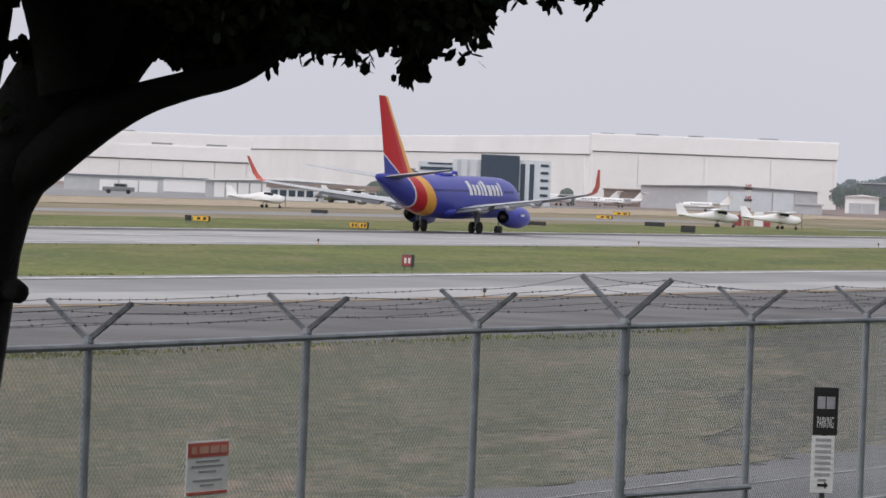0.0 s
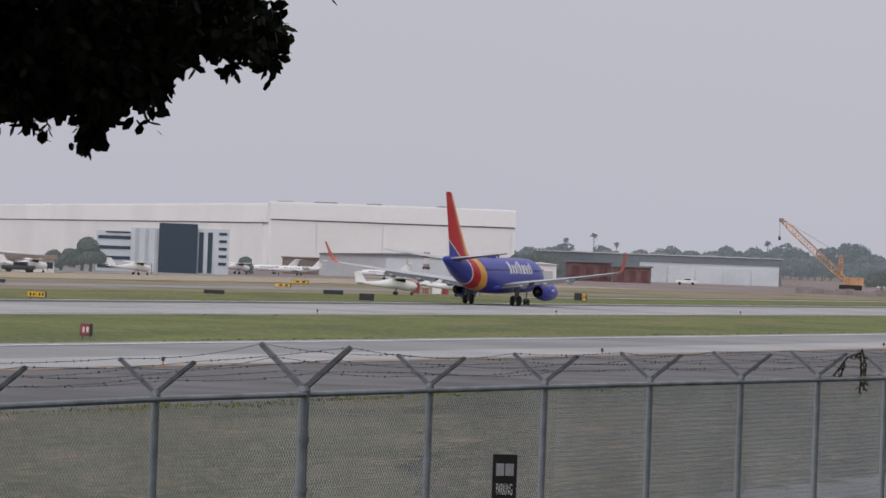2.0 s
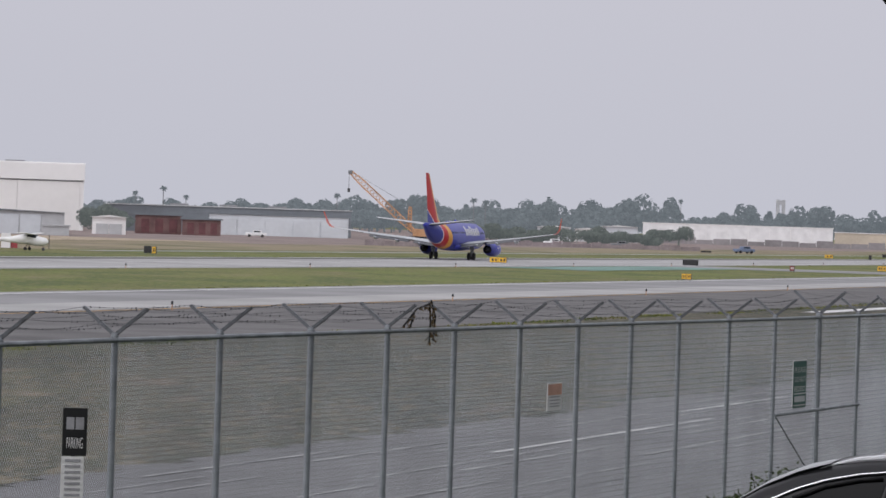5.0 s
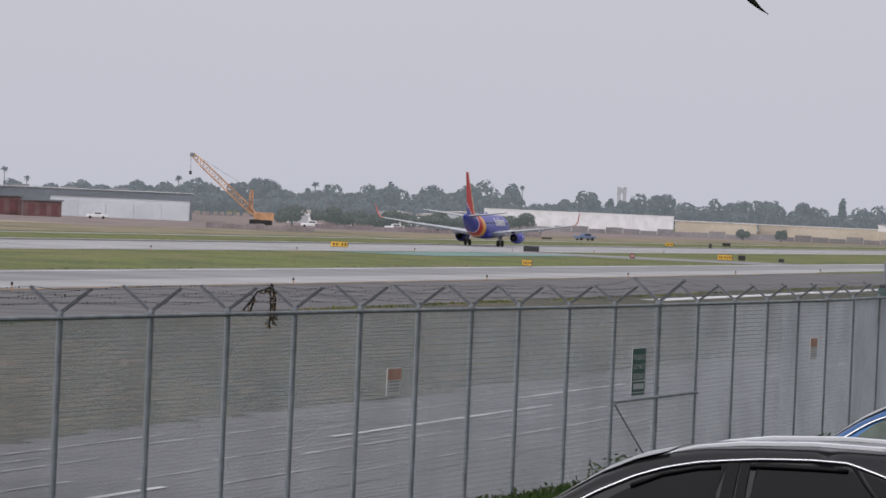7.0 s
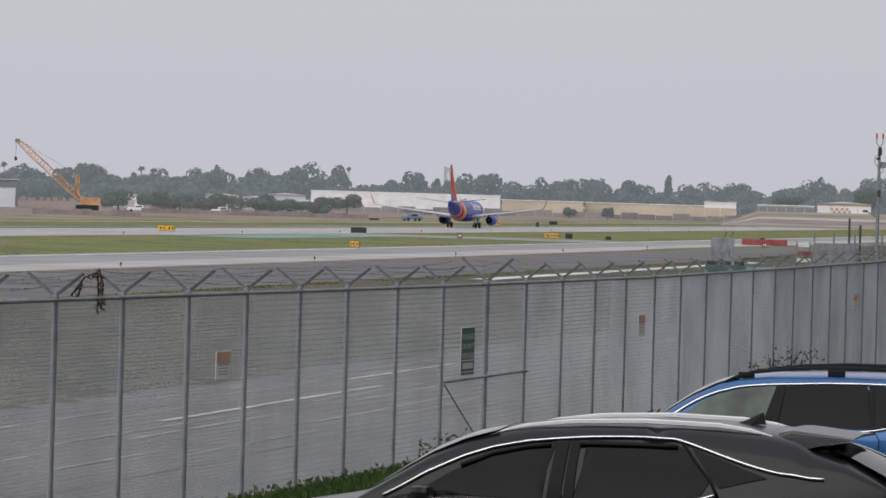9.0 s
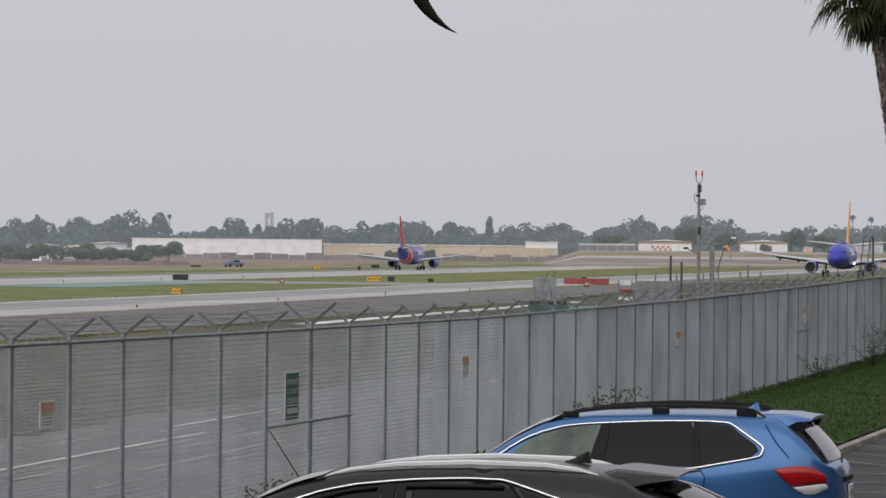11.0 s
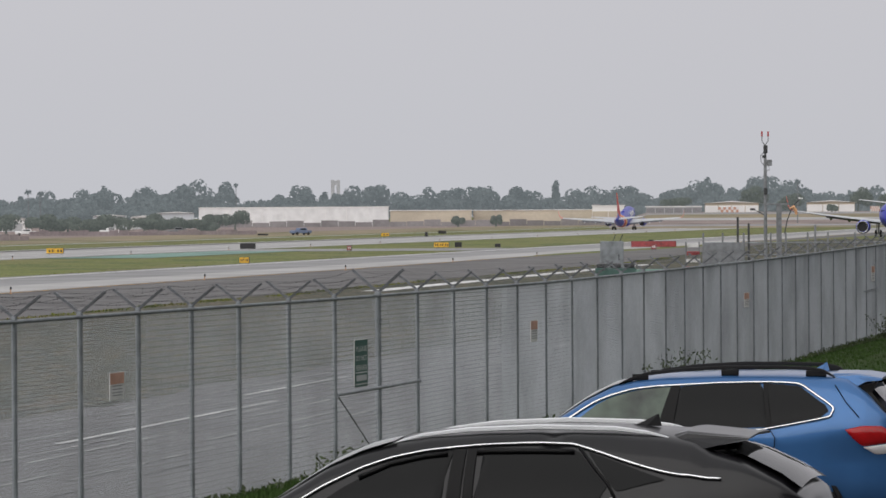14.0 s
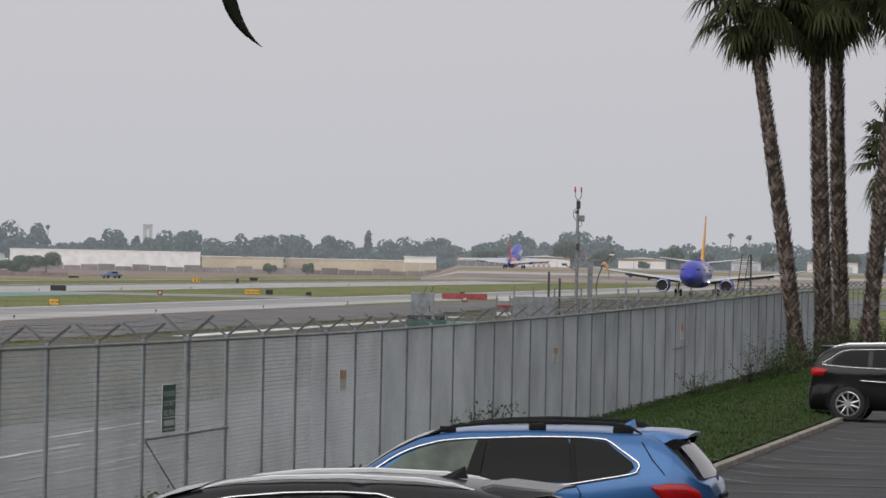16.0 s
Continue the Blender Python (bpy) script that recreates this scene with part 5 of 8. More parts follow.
def boxy_suv():
    """The far one, backed up to the kerb."""
    b = Body(tops=((2.41, 0.62), (2.36, 0.95), (2.1, 1.05), (1.6, 1.10), (1.15, 1.15), (0.85, 1.36), (0.55, 1.55), (0.35, 1.60), (0.0, 1.63), (-0.8, 1.645), (-1.6, 1.62), (-1.85, 1.585), (-2.0, 1.52), (-2.12, 1.38), (-2.24, 1.14), (-2.28, 0.8), (-2.29, 0.5)),
             belts=((2.41, 0.62), (1.1, 1.10), (-1.3, 1.16), (-2.29, 1.2)),
             sides=((2.41, 0.72), (2.2, 0.88), (1.2, 0.955), (-1.6, 0.96), (-2.0, 0.93), (-2.29, 0.84)),
             roofs=((2.41, 0.6), (0.9, 0.74), (0.2, 0.70), (-1.0, 0.69), (-2.0, 0.66), (-2.41, 0.75)))
    panes = (("front_side_window", [(0.95, 0.08), (0.05, 0.08), (0.05, 0.86), (0.35, 0.84), (0.6, 0.7)], CAR_GLASS),
             ("rear_side_window", [(-0.05, 0.08), (-0.95, 0.08), (-0.95, 0.86), (-0.05, 0.88)], CAR_GLASS),
             ("quarter_window", [(-1.05, 0.08), (-1.86, 0.10), (-1.76, 0.50), (-1.55, 0.80), (-1.05, 0.86)], CAR_GLASS))
    trims = (("window_trim", [(1.0, 0.03), (0.7, 0.6), (0.35, 0.92), (-1.05, 0.92), (-1.56, 0.87), (-1.80, 0.56), (-1.90, 0.06), (0.2, 0.03), (1.0, 0.03)], 0.009, CHROME),
             ("side_moulding", [(1.2, -0.62), (-1.2, -0.62)], 0.014, CHROME))

    def extras(c, body):
        for s in (-1, 1):
            bm = bmesh.new()
            tube(bm, [body.top(y, s * 0.88, z) for y, z in ((0.5, 0.0), (0.3, 0.025), (-0.8, 0.035), (-1.6, 0.03), (-1.8, 0.0))], 0.011, 6)
            part("roof_rail", bm, CHROME, c, "silver roof rail")
        bm = patch([(-0.6, -2.04), (0.6, -2.04), (0.7, -2.22), (-0.7, -2.22)], lambda x, y: Vector((x, y - 0.012, body.at(body.tops, y) + 0.035)))
        part("rear_window", bm, CAR_GLASS, c)
        lamp_lens(c, body, [(-1.92, 1.12), (-2.10, 1.15), (-2.27, 1.14), (-2.27, 0.98), (-2.0, 0.98)], TAIL_RED, "tail_lamp", "red tail lamp")
        bm = bmesh.new()
        quad_box(bm, (0, -2.27, 0.55), (1.66, 0.12, 0.42), bevel=0.06)
        part("rear_bumper", bm, PAINT_BLACK2, c)
        bm = bmesh.new()
        quad_box(bm, (0, -1.98, 1.59), (1.2, 0.24, 0.05), bevel=0.015)
        part("roof_spoiler", bm, PAINT_BLACK2, c)
        for s in (-1, 1):
            for y in (-0.85, 0.15):
                bm = bmesh.new()
                tube(bm, [(s * 0.965, y + 0.11, 1.02), (s * 1.0, y + 0.08, 1.02), (s * 1.0, y - 0.08, 1.02), (s * 0.965, y - 0.11, 1.02)], 0.016, 6)
                part("door_handle", bm, PAINT_BLACK2, c)
            bm = bmesh.new()
            quad_box(bm, (s * 1.09, 0.8, 1.22), (0.24, 0.13, 0.18), bevel=0.045)
            part("door_mirror", bm, PAINT_BLACK2, c)
    m = Matrix.Translation(fen(104.0, 6.53, LOT_Z + 0.02)) @ Matrix.Rotation(radians(-90 - FENCE_AZ), 4, "Z")
    car("boxy_suv", m, "glossy black boxy sport utility car backed to the kerb", b, PAINT_BLACK2, panes, trims, (0.385, -1.46, 1.45, 0.87), extras)


crossover()
dark_suv()
boxy_suv()


# ---- near tree, palms, plants ----
def scatter(verts, faces, p, d, length, width, rng, droop=0.0, n=1):
    """One leaf blade: a narrow lozenge from p along d."""
    side = d.cross(Vector((rng.uniform(-1, 1), rng.uniform(-1, 1), rng.uniform(-1, 1))))
    if side.length < 1e-4:
        side = d.orthogonal()
    side = side.normalized() * width / 2
    k = len(verts)
    mid = p + d * length * 0.45
    tip = p + d * length + Vector((0, 0, -droop * length))
    verts.extend((tuple(p), tuple(mid + side), tuple(tip), tuple(mid - side)))
    faces.append((k, k + 1, k + 2, k + 3))


def broad_leaf(verts, faces, p, d, length, width, rng):
    """One rounded leaf: a six-cornered blade, folded a little along its rib."""
    side = d.cross(Vector((rng.uniform(-1, 1), rng.uniform(-1, 1), rng.uniform(-1, 1))))
    side = (side if side.length > 1e-4 else d.orthogonal()).normalized() * width / 2
    k = len(verts)
    q = [p, p + d * length * 0.3 + side * 0.9, p + d * length * 0.72 + side, p + d * length, p + d * length * 0.72 - side, p + d * length * 0.3 - side * 0.9]
    verts.extend(tuple(a) for a in q)
    faces.append(tuple(range(k, k + 6)))


def view_point(px, py, r):
    """Places round the near tree, counted in hand-breadths right and down from a mark on its trunk."""
    k = 1.0 / 347.0
    lean = radians(-2.28)
    a, b = (px - 784) * k, (441 - py) * k
    a, b = a * math.cos(lean) + b * math.sin(lean), -a * math.sin(lean) + b * math.cos(lean)
    b0, e0 = radians(-7.51), radians(-0.894)
    s = r / 24.5
    right, ahead = Vector((math.cos(b0), -math.sin(b0), 0)), Vector((math.sin(b0), math.cos(b0), 0))
    return ahead * r + right * a * s + Vector((0, 0, EYE[2] + (b + 24.5 * math.tan(e0)) * s))


def build_tree():
    rng = random.Random(11)
    base = view_point(-140, 900, 24.5)
    base.z = ground_z(base.x, base.y) - 0.05
    t = thing("broadleaf_tree", Matrix.Identity(4), "dark broad-leaved tree with a thick leaning trunk on the bank", "tree")
    bm = bmesh.new()
    V = view_point
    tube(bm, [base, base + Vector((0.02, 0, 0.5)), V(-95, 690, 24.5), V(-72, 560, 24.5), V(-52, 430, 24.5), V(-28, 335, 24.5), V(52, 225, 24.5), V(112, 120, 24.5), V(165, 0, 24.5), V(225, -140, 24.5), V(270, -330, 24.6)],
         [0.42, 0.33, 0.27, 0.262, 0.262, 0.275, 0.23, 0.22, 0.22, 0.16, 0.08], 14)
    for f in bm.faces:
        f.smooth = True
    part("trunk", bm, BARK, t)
    bm = bmesh.new()
    tube(bm, [V(15, 510, 24.38), V(35, 520, 24.30), V(40, 524, 24.28)], [0.07, 0.055, 0.02], 10)
    part("trunk_knot", bm, BARK, t, smooth=True)
    limbs = (([(-20, 370), (50, 296), (150, 222), (245, 178), (330, 152), (400, 134), (450, 112), (492, 74), (520, 20), (565, -60), (640, -170)], [0.10, 0.15, 0.135, 0.090, 0.074, 0.074, 0.066, 0.060, 0.053, 0.04, 0.02], 24.4),
             ([(-120, 560), (-85, 380), (-50, 220), (-20, 90), (-4, 0), (10, -120)], [0.15, 0.12, 0.105, 0.09, 0.085, 0.06], 24.9),
             ([(160, 165), (240, 78), (330, 8), (420, -60), (520, -160)], [0.18, 0.13, 0.10, 0.07, 0.03], 24.7),
             ([(300, 70), (322, 88), (332, 102), (345, 134)], [0.010, 0.014, 0.014, 0.018], 24.4),
             ([(120, 160), (90, 40), (40, -80), (-40, -220)], [0.15, 0.12, 0.08, 0.04], 24.3),
             ([(520, 40), (600, -5), (690, -25), (760, -5)], [0.03, 0.02, 0.014, 0.006], 24.3),
             ([(560, -40), (700, -90), (860, -80), (960, -70), (1020, -60)], [0.03, 0.022, 0.015, 0.01, 0.005], 24.3),
             ([(40, 90), (38, 110)], [0.006, 0.006], 24.5), ([(2, 230), (30, 200), (48, 185)], [0.006, 0.005, 0.004], 24.8))
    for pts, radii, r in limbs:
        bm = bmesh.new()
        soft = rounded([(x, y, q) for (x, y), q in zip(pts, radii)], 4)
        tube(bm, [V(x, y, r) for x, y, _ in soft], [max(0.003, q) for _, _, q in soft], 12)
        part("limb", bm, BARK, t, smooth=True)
    # one long limb reaches over the car park, above head height
    bm = bmesh.new()
    tube(bm, [V(240, -140, 24.5), V(420, -420, 23.0), Vector((-2.6, 19.0, 8.4)), Vector((-0.4, 15.0, 8.3)), Vector((1.0, 12.6, 7.7)), Vector((1.47, 11.9, 7.05))], [0.13, 0.10, 0.08, 0.05, 0.025, 0.008], 8)
    part("limb", bm, BARK, t, smooth=True)
    # leaves in hanging sprays; the lower rim of the crown
    rise = 36
    xs = (-260, -150, 20, 60, 110, 180, 260, 300, 330, 360, 420, 480, 520, 560, 600, 655, 690, 715, 735, 775, 800, 835, 850, 880, 905, 930, 970, 1000, 1050, 1085, 1110)
    ys = (180, 60, 20, 10, 0, 15, 35, 60, 70, 75, 80, 60, 92, 108, 108, 118, 86, 110, 138, 92, 84, 96, 62, 34, 12, -12, -8, 10, 10, 0, -30)
    verts, faces = [], []

    def spray(c, n, size):
        for _ in range(n):
            p = c + Vector((rng.gauss(0, size), rng.gauss(0, size * 1.6), rng.gauss(0, size)))
            d = Vector((rng.gauss(0, 0.6), rng.gauss(0, 0.6), -0.55 + rng.gauss(0, 0.5))).normalized()
            broad_leaf(verts, faces, p, d, rng.uniform(0.06, 0.10), rng.uniform(0.036, 0.056), rng)
    for _ in range(2300):
        x = rng.uniform(-260, 1062)
        rim = float(np.interp(x, xs, ys)) - rise
        depth = rng.random() ** 1.5 * 330
        if x > 640 and depth > 40 + (1110 - x) * 0.45:
            continue
        y = rim - 12 - depth
        if rng.random() < 0.10 and depth > 12:
            continue
        spray(V(x, y, rng.uniform(23.6, 26.0)), 17, 0.034)
    for x, y, n in ((32, 95, 10), (22, 105, 8), (58, 120, 5), (35, 85, 8), (15, 190, 6), (30, 215, 9), (42, 230, 7), (20, 240, 7), (8, 205, 5), (725, 125, 26), (740, 110, 30), (735, 138, 16), (760, 98, 16), (818, 95, 4), (828, 108, 4),
                    (560, 106, 10), (620, 108, 10), (650, 116, 8), (985, 8, 12), (1045, 6, 10), (1050, -2, 12), (300, 95, 16), (340, 92, 22), (380, 98, 24), (430, 95, 20), (470, 80, 16)):
        spray(V(x, y - 14, 24.35), n, 0.026)
    for _ in range(420):  # dense foliage behind the limb
        x = rng.uniform(225, 520)
        spray(V(x, rng.uniform(-60, float(np.interp(x, (225, 300, 340, 400, 470, 520), (66, 82, 106, 116, 98, 80)))), rng.uniform(24.6, 25.4)), 14, 0.03)
    # the rest of the crown above
    for _ in range(5200):
        a, h = rng.uniform(0, 2 * math.pi), rng.uniform(-1, 1)
        q = math.sqrt(1 - h * h)
        c = V(300, -520, 25.0) + Vector((3.1 * q * math.cos(a), 3.4 * q * math.sin(a), 1.3 * h)) * rng.uniform(0.5, 1.0)
        spray(c, 7, 0.12)
    # unseen canopy added over the car park to keep the trunk in shade
    for _ in range(16000):
        a, h = rng.uniform(0, 2 * math.pi), rng.uniform(-1, 1)
        q = math.sqrt(1 - h * h) * rng.random() ** 0.5
        p = Vector((-4.6, 18.5, 9.2)) + Vector((5.2 * q * math.cos(a), 8.5 * q * math.sin(a), 1.5 * h))
        scatter(verts, faces, p, Vector((rng.gauss(0, 1), rng.gauss(0, 1), rng.gauss(0, 0.6))).normalized(), rng.uniform(0.18, 0.32), rng.uniform(0.10, 0.16), rng)
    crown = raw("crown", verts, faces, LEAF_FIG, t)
    tagged(crown, kind="stuff")
    return t


build_tree()


def hanging_twig():
    """A long drooping leaf on a bare twig; it sways."""
    g = thing("hanging_leaf", Matrix.Translation((1.47, 11.9, 7.05)), "dark slender drooping leaf hanging on a twig", "leaf")
    bm = bmesh.new()
    tube(bm, [(0, 0, 0.02), (-0.03, 0, -0.4), (-0.06, 0, -0.8), (-0.09, 0, -1.0)], [0.006, 0.004, 0.003, 0.003], 5)
    part("twig", bm, BARK, g)
    bm = bmesh.new()
    rings = []
    for k in range(11):
        s = k / 10
        x, z = -0.09 + 0.015 * s + 0.10 * s ** 2.2, -0.98 - 0.27 * s + 0.05 * s ** 3
        w = 0.020 * math.sin(math.pi * min(1, s * 0.9 + 0.1)) ** 0.8 * (1 - s) ** 0.35 + 0.0006
        rings.append([bm.verts.new((x - w, -0.004, z - w * 0.4)), bm.verts.new((x, 0.006, z)), bm.verts.new((x + w, -0.004, z + w * 0.4)), bm.verts.new((x, -0.009, z))])
    loft(bm, rings)
    part("leaf_blade", bm, LEAF_FIG, g, smooth=True)
    return g


leaf = hanging_twig()


def fan_frond(verts, faces, p, d, size, rng):
    """A fan leaf: a stalk and a spread of narrow drooping strips."""
    up = Vector((0, 0, 1))
    side = d.cross(up).normalized() if abs(d.z) < 0.95 else Vector((1, 0, 0))
    nrm = side.cross(d).normalized()
    hub = p + d * size * 0.95
    k = len(verts)
    w = side * 0.03
    verts.extend((tuple(p - w), tuple(p + w), tuple(hub + w * 0.6), tuple(hub - w * 0.6)))
    faces.append((k, k + 1, k + 2, k + 3))
    for i in range(17):
        a = radians(-100 + 200 * i / 16 + rng.uniform(-4, 4))
        q = (d * math.cos(a) + side * math.sin(a)).normalized()
        ln = size * rng.uniform(0.75, 1.0) * (1 - 0.25 * abs(math.sin(a)))
        t = nrm.cross(q).normalized() * 0.058
        m1, m2 = hub + q * ln * 0.5 + Vector((0, 0, -0.05 * ln)), hub + q * ln * 0.85 + Vector((0, 0, -0.42 * ln))
        k = len(verts)
        verts.extend((tuple(hub), tuple(m1 + t), tuple(m2), tuple(m1 - t)))
        faces.append((k, k + 1, k + 2, k + 3))


def build_palm(foot, top, rad, seed, skirt=9):
    rng = random.Random(seed)
    foot, top = Vector(foot), Vector(top)
    t = thing("fan_palm", Matrix.Identity(4), "tall fan palm with a rough boot-covered trunk", "palm tree", "palms by the fence")
    bm = bmesh.new()
    pts, radii = [], []
    for k in range(15):
        s = k / 14
        bend = Vector((0.10 * math.sin(3 * s + seed), 0, 0))
        pts.append(foot.lerp(top, s) + bend)
        radii.append(rad * (1.30 - 0.55 * min(1, s * 6)) * (1 - 0.12 * s) if s < 0.17 else rad * (0.78 + 0.10 * math.sin(s * 5)))
    tube(bm, pts, radii, 12)
    part("trunk", bm, PALM_BARK, t, smooth=True)
    verts, faces = [], []
    n = int((top - foot).length / 0.105)
    for i in range(n):
        s = (i + 0.5) / n
        j = min(13, int(s * 14))
        c, r = pts[j].lerp(pts[j + 1], s * 14 - j), radii[j] + (radii[j + 1] - radii[j]) * (s * 14 - j)
        for q in range(9):
            a = 2 * math.pi * (q + 0.5 * (i % 2) + rng.uniform(-0.15, 0.15)) / 9
            o = Vector((math.cos(a), math.sin(a), 0))
            w = Vector((-math.sin(a), math.cos(a), 0)) * rng.uniform(0.055, 0.085)
            p = c + o * (r - 0.012)
            h, out = rng.uniform(0.07, 0.13), rng.uniform(0.06, 0.14)
            k = len(verts)
            verts.extend((tuple(p - w * 0.5 - Vector((0, 0, 0.09))), tuple(p + w * 0.5 - Vector((0, 0, 0.09))), tuple(p + w + o * out * 0.5), tuple(p + w * 0.45 + o * out + Vector((0, 0, h))), tuple(p - w * 0.45 + o * out + Vector((0, 0, h))), tuple(p - w + o * out * 0.5)))
            faces.append(tuple(range(k, k + 6)))
    tagged(raw("boot_cover", verts, faces, BOOT, t, "old leaf bases on the trunk"), kind="stuff")
    verts, faces = [], []
    for i in range(74):
        a, e = rng.uniform(0, 2 * math.pi), radians(rng.uniform(-50, 70))
        d = Vector((math.cos(a) * math.cos(e), math.sin(a) * math.cos(e), math.sin(e)))
        fan_frond(verts, faces, top + d * rad * 0.5 + Vector((0, 0, rng.uniform(-0.1, 0.5))), d, rng.uniform(1.3, 1.75), rng)
    for i in range(skirt * 2):
        a, e = rng.uniform(0, 2 * math.pi), radians(rng.uniform(-85, -40))
        d = Vector((math.cos(a) * math.cos(e), math.sin(a) * math.cos(e), math.sin(e)))
        fan_frond(verts, faces, top + d * rad * 0.6 + Vector((0, 0, rng.uniform(-0.3, 0.1))), d, rng.uniform(1.1, 1.5), rng)
    tagged(raw("crown", verts, faces, LEAF_PALM, t), kind="stuff")


def palm_at(b0, r0, b1, r1, z1, rad, seed, skirt=9):
    f, q = polar(b0, r0), polar(b1, r1)
    f.z = ground_z(f.x, f.y) - 0.1
    build_palm(f, (q.x, q.y, z1), rad, seed, skirt)


palm_at(13.21, 176, 12.58, 176, 15.35, 0.28, 1, 10)
palm_at(13.50, 178, 13.38, 178, 15.7, 0.33, 2, 10)
palm_at(13.74, 184, 13.60, 184, 16.3, 0.30, 3, 10)
palm_at(14.05, 178, 14.40, 178, 16.2, 0.31, 4, 10)
palm_at(14.35, 205, 14.47, 205, 10.1, 0.28, 5, 5)


def build_grass():
    rng = random.Random(5)
    verts, faces = [], []
    # mown bank: short dense blades, thicker where the eye is nearer
    for _ in range(62000):
        u = 60 + 130 * rng.random() ** 1.5
        v = rng.uniform(kerb_v(u) + 0.03, 16.8)
        p = fen(u, v)
        p.z = ground_z(p.x, p.y) + 0.02
        scatter(verts, faces, p, Vector((rng.gauss(0, 0.35), rng.gauss(0, 0.35), 1)).normalized(), rng.uniform(0.03, 0.08), 0.012 + 0.00014 * u, rng)
    for _ in range(34000):
        u = rng.uniform(26, 62)
        v = rng.uniform(kerb_v(u) + 0.15, 16.9)
        p = fen(u, v)
        p.z = ground_z(p.x, p.y) + 0.02
        scatter(verts, faces, p, Vector((rng.gauss(0, 0.4), rng.gauss(0, 0.4), 1)).normalized(), rng.uniform(0.05, 0.12), 0.025, rng)
    tagged(raw("grass_blades", verts, faces, GRASS_BLADES), "short green grass blades on the bank", "grass", kind="stuff")
    # rank growth at the foot of the fence and at the crest near the cars
    verts, faces = [], []
    for _ in range(26000):
        u = rng.uniform(36, 76)
        v = 15.2 + rng.gauss(0, 0.7)
        p = fen(u, v)
        p.z = ground_z(p.x, p.y)
        scatter(verts, faces, p + Vector((0, 0, rng.uniform(0, 0.14))), Vector((rng.gauss(0, 0.6), rng.gauss(0, 0.6), 0.8)).normalized(), rng.uniform(0.05, 0.11), rng.uniform(0.03, 0.06), rng)
    for _ in range(9000):
        u = rng.uniform(95, 200)
        v = 16.9 + rng.gauss(0, 0.2)
        p = fen(u, v)
        p.z = ground_z(p.x, p.y)
        scatter(verts, faces, p + Vector((0, 0, rng.uniform(0, 0.16))), Vector((rng.gauss(0, 0.5), rng.gauss(0, 0.5), 0.9)).normalized(), rng.uniform(0.05, 0.12), rng.uniform(0.03, 0.06), rng)
    tagged(raw("rank_weeds", verts, faces, SHRUB), "low leafy weeds along the foot of the fence", "weeds", kind="stuff")
    # tufts on the airfield: clumps along the pavement edges, and uneven growth over the strip between the pavements
    kinds = {"green": ([], []), "straw": ([], []), "dark": ([], [])}

    def tuft(kind, u, v, h, w):
        p = fld(u, v)
        p.z = ground_z(p.x, p.y) - 0.02
        scatter(*kinds[kind], p, Vector((rng.gauss(0, 0.35), rng.gauss(0, 0.35), 1)).normalized(), h, w, rng)
    for _ in range(75):
        u0, v0, k = 100 + 480 * rng.random() ** 1.3, 61.0 + rng.gauss(0, 0.3), rng.choice(("green", "green", "dark", "straw"))
        for _ in range(70):
            tuft(k, u0 + rng.gauss(0, 2.4), v0 + rng.gauss(0, 0.35), rng.uniform(0.05, 0.20), rng.uniform(0.05, 0.14))
    for v0, n in ((103.9, 3000), (141.4, 1200), (181.0, 1600)):  # ragged rims
        for _ in range(n):
            u = 170 + 1000 * rng.random() ** 1.4
            if math.sin(u * 0.23) + math.sin(u * 0.071 + 2) + rng.gauss(0, 0.6) > 0.1:
                tuft(rng.choice(("green", "straw")), u, v0 + rng.gauss(0, 0.4), rng.uniform(0.03, 0.10), rng.uniform(0.2, 0.5))
    for k, mat, what in (("green", TUFT_GREEN, "uneven yellow-green tufts of airfield grass"), ("straw", GRASS_DRY, "dry straw-coloured tufts of airfield grass"), ("dark", TUFT_DARK, "darker green tufts of airfield weeds")):
        tagged(raw("field_tufts", *kinds[k], mat), what, "grass", kind="stuff")


build_grass()


def build_shrub(u, v, h, w, seed, n=260, loose=0.07, label="straggly flowering weed by the fence", name="tall_weed"):
    rng = random.Random(seed)
    p0 = fen(u, v)
    p0.z = ground_z(p0.x, p0.y)
    t = thing(name, Matrix.Translation(p0), label, "shrub", "weeds by the fence")
    bm = bmesh.new()
    tips = []
    for _ in range(9):
        tip = Vector((rng.gauss(0, w * 0.5), rng.gauss(0, w * 0.5), h * rng.uniform(0.6, 1.0)))
        tube(bm, [(0, 0, -0.03), tip * 0.5 + Vector((rng.gauss(0, 0.05), 0, 0)), tip], [0.012, 0.008, 0.004], 4)
        tips.append(tip)
    tagged(part("stem", bm, BARK, t), kind="stuff")
    verts, faces = [], []
    for _ in range(n):
        tip = rng.choice(tips)
        c = tip * rng.uniform(0.25, 1.02) + Vector((rng.gauss(0, loose), rng.gauss(0, loose), rng.gauss(0, loose * 0.7)))
        scatter(verts, faces, c, Vector((rng.gauss(0, 1), rng.gauss(0, 1), rng.gauss(0.2, 0.8))).normalized(), rng.uniform(0.05, 0.11), rng.uniform(0.03, 0.055), rng)
    tagged(raw("foliage", verts, faces, SHRUB, t), kind="stuff")


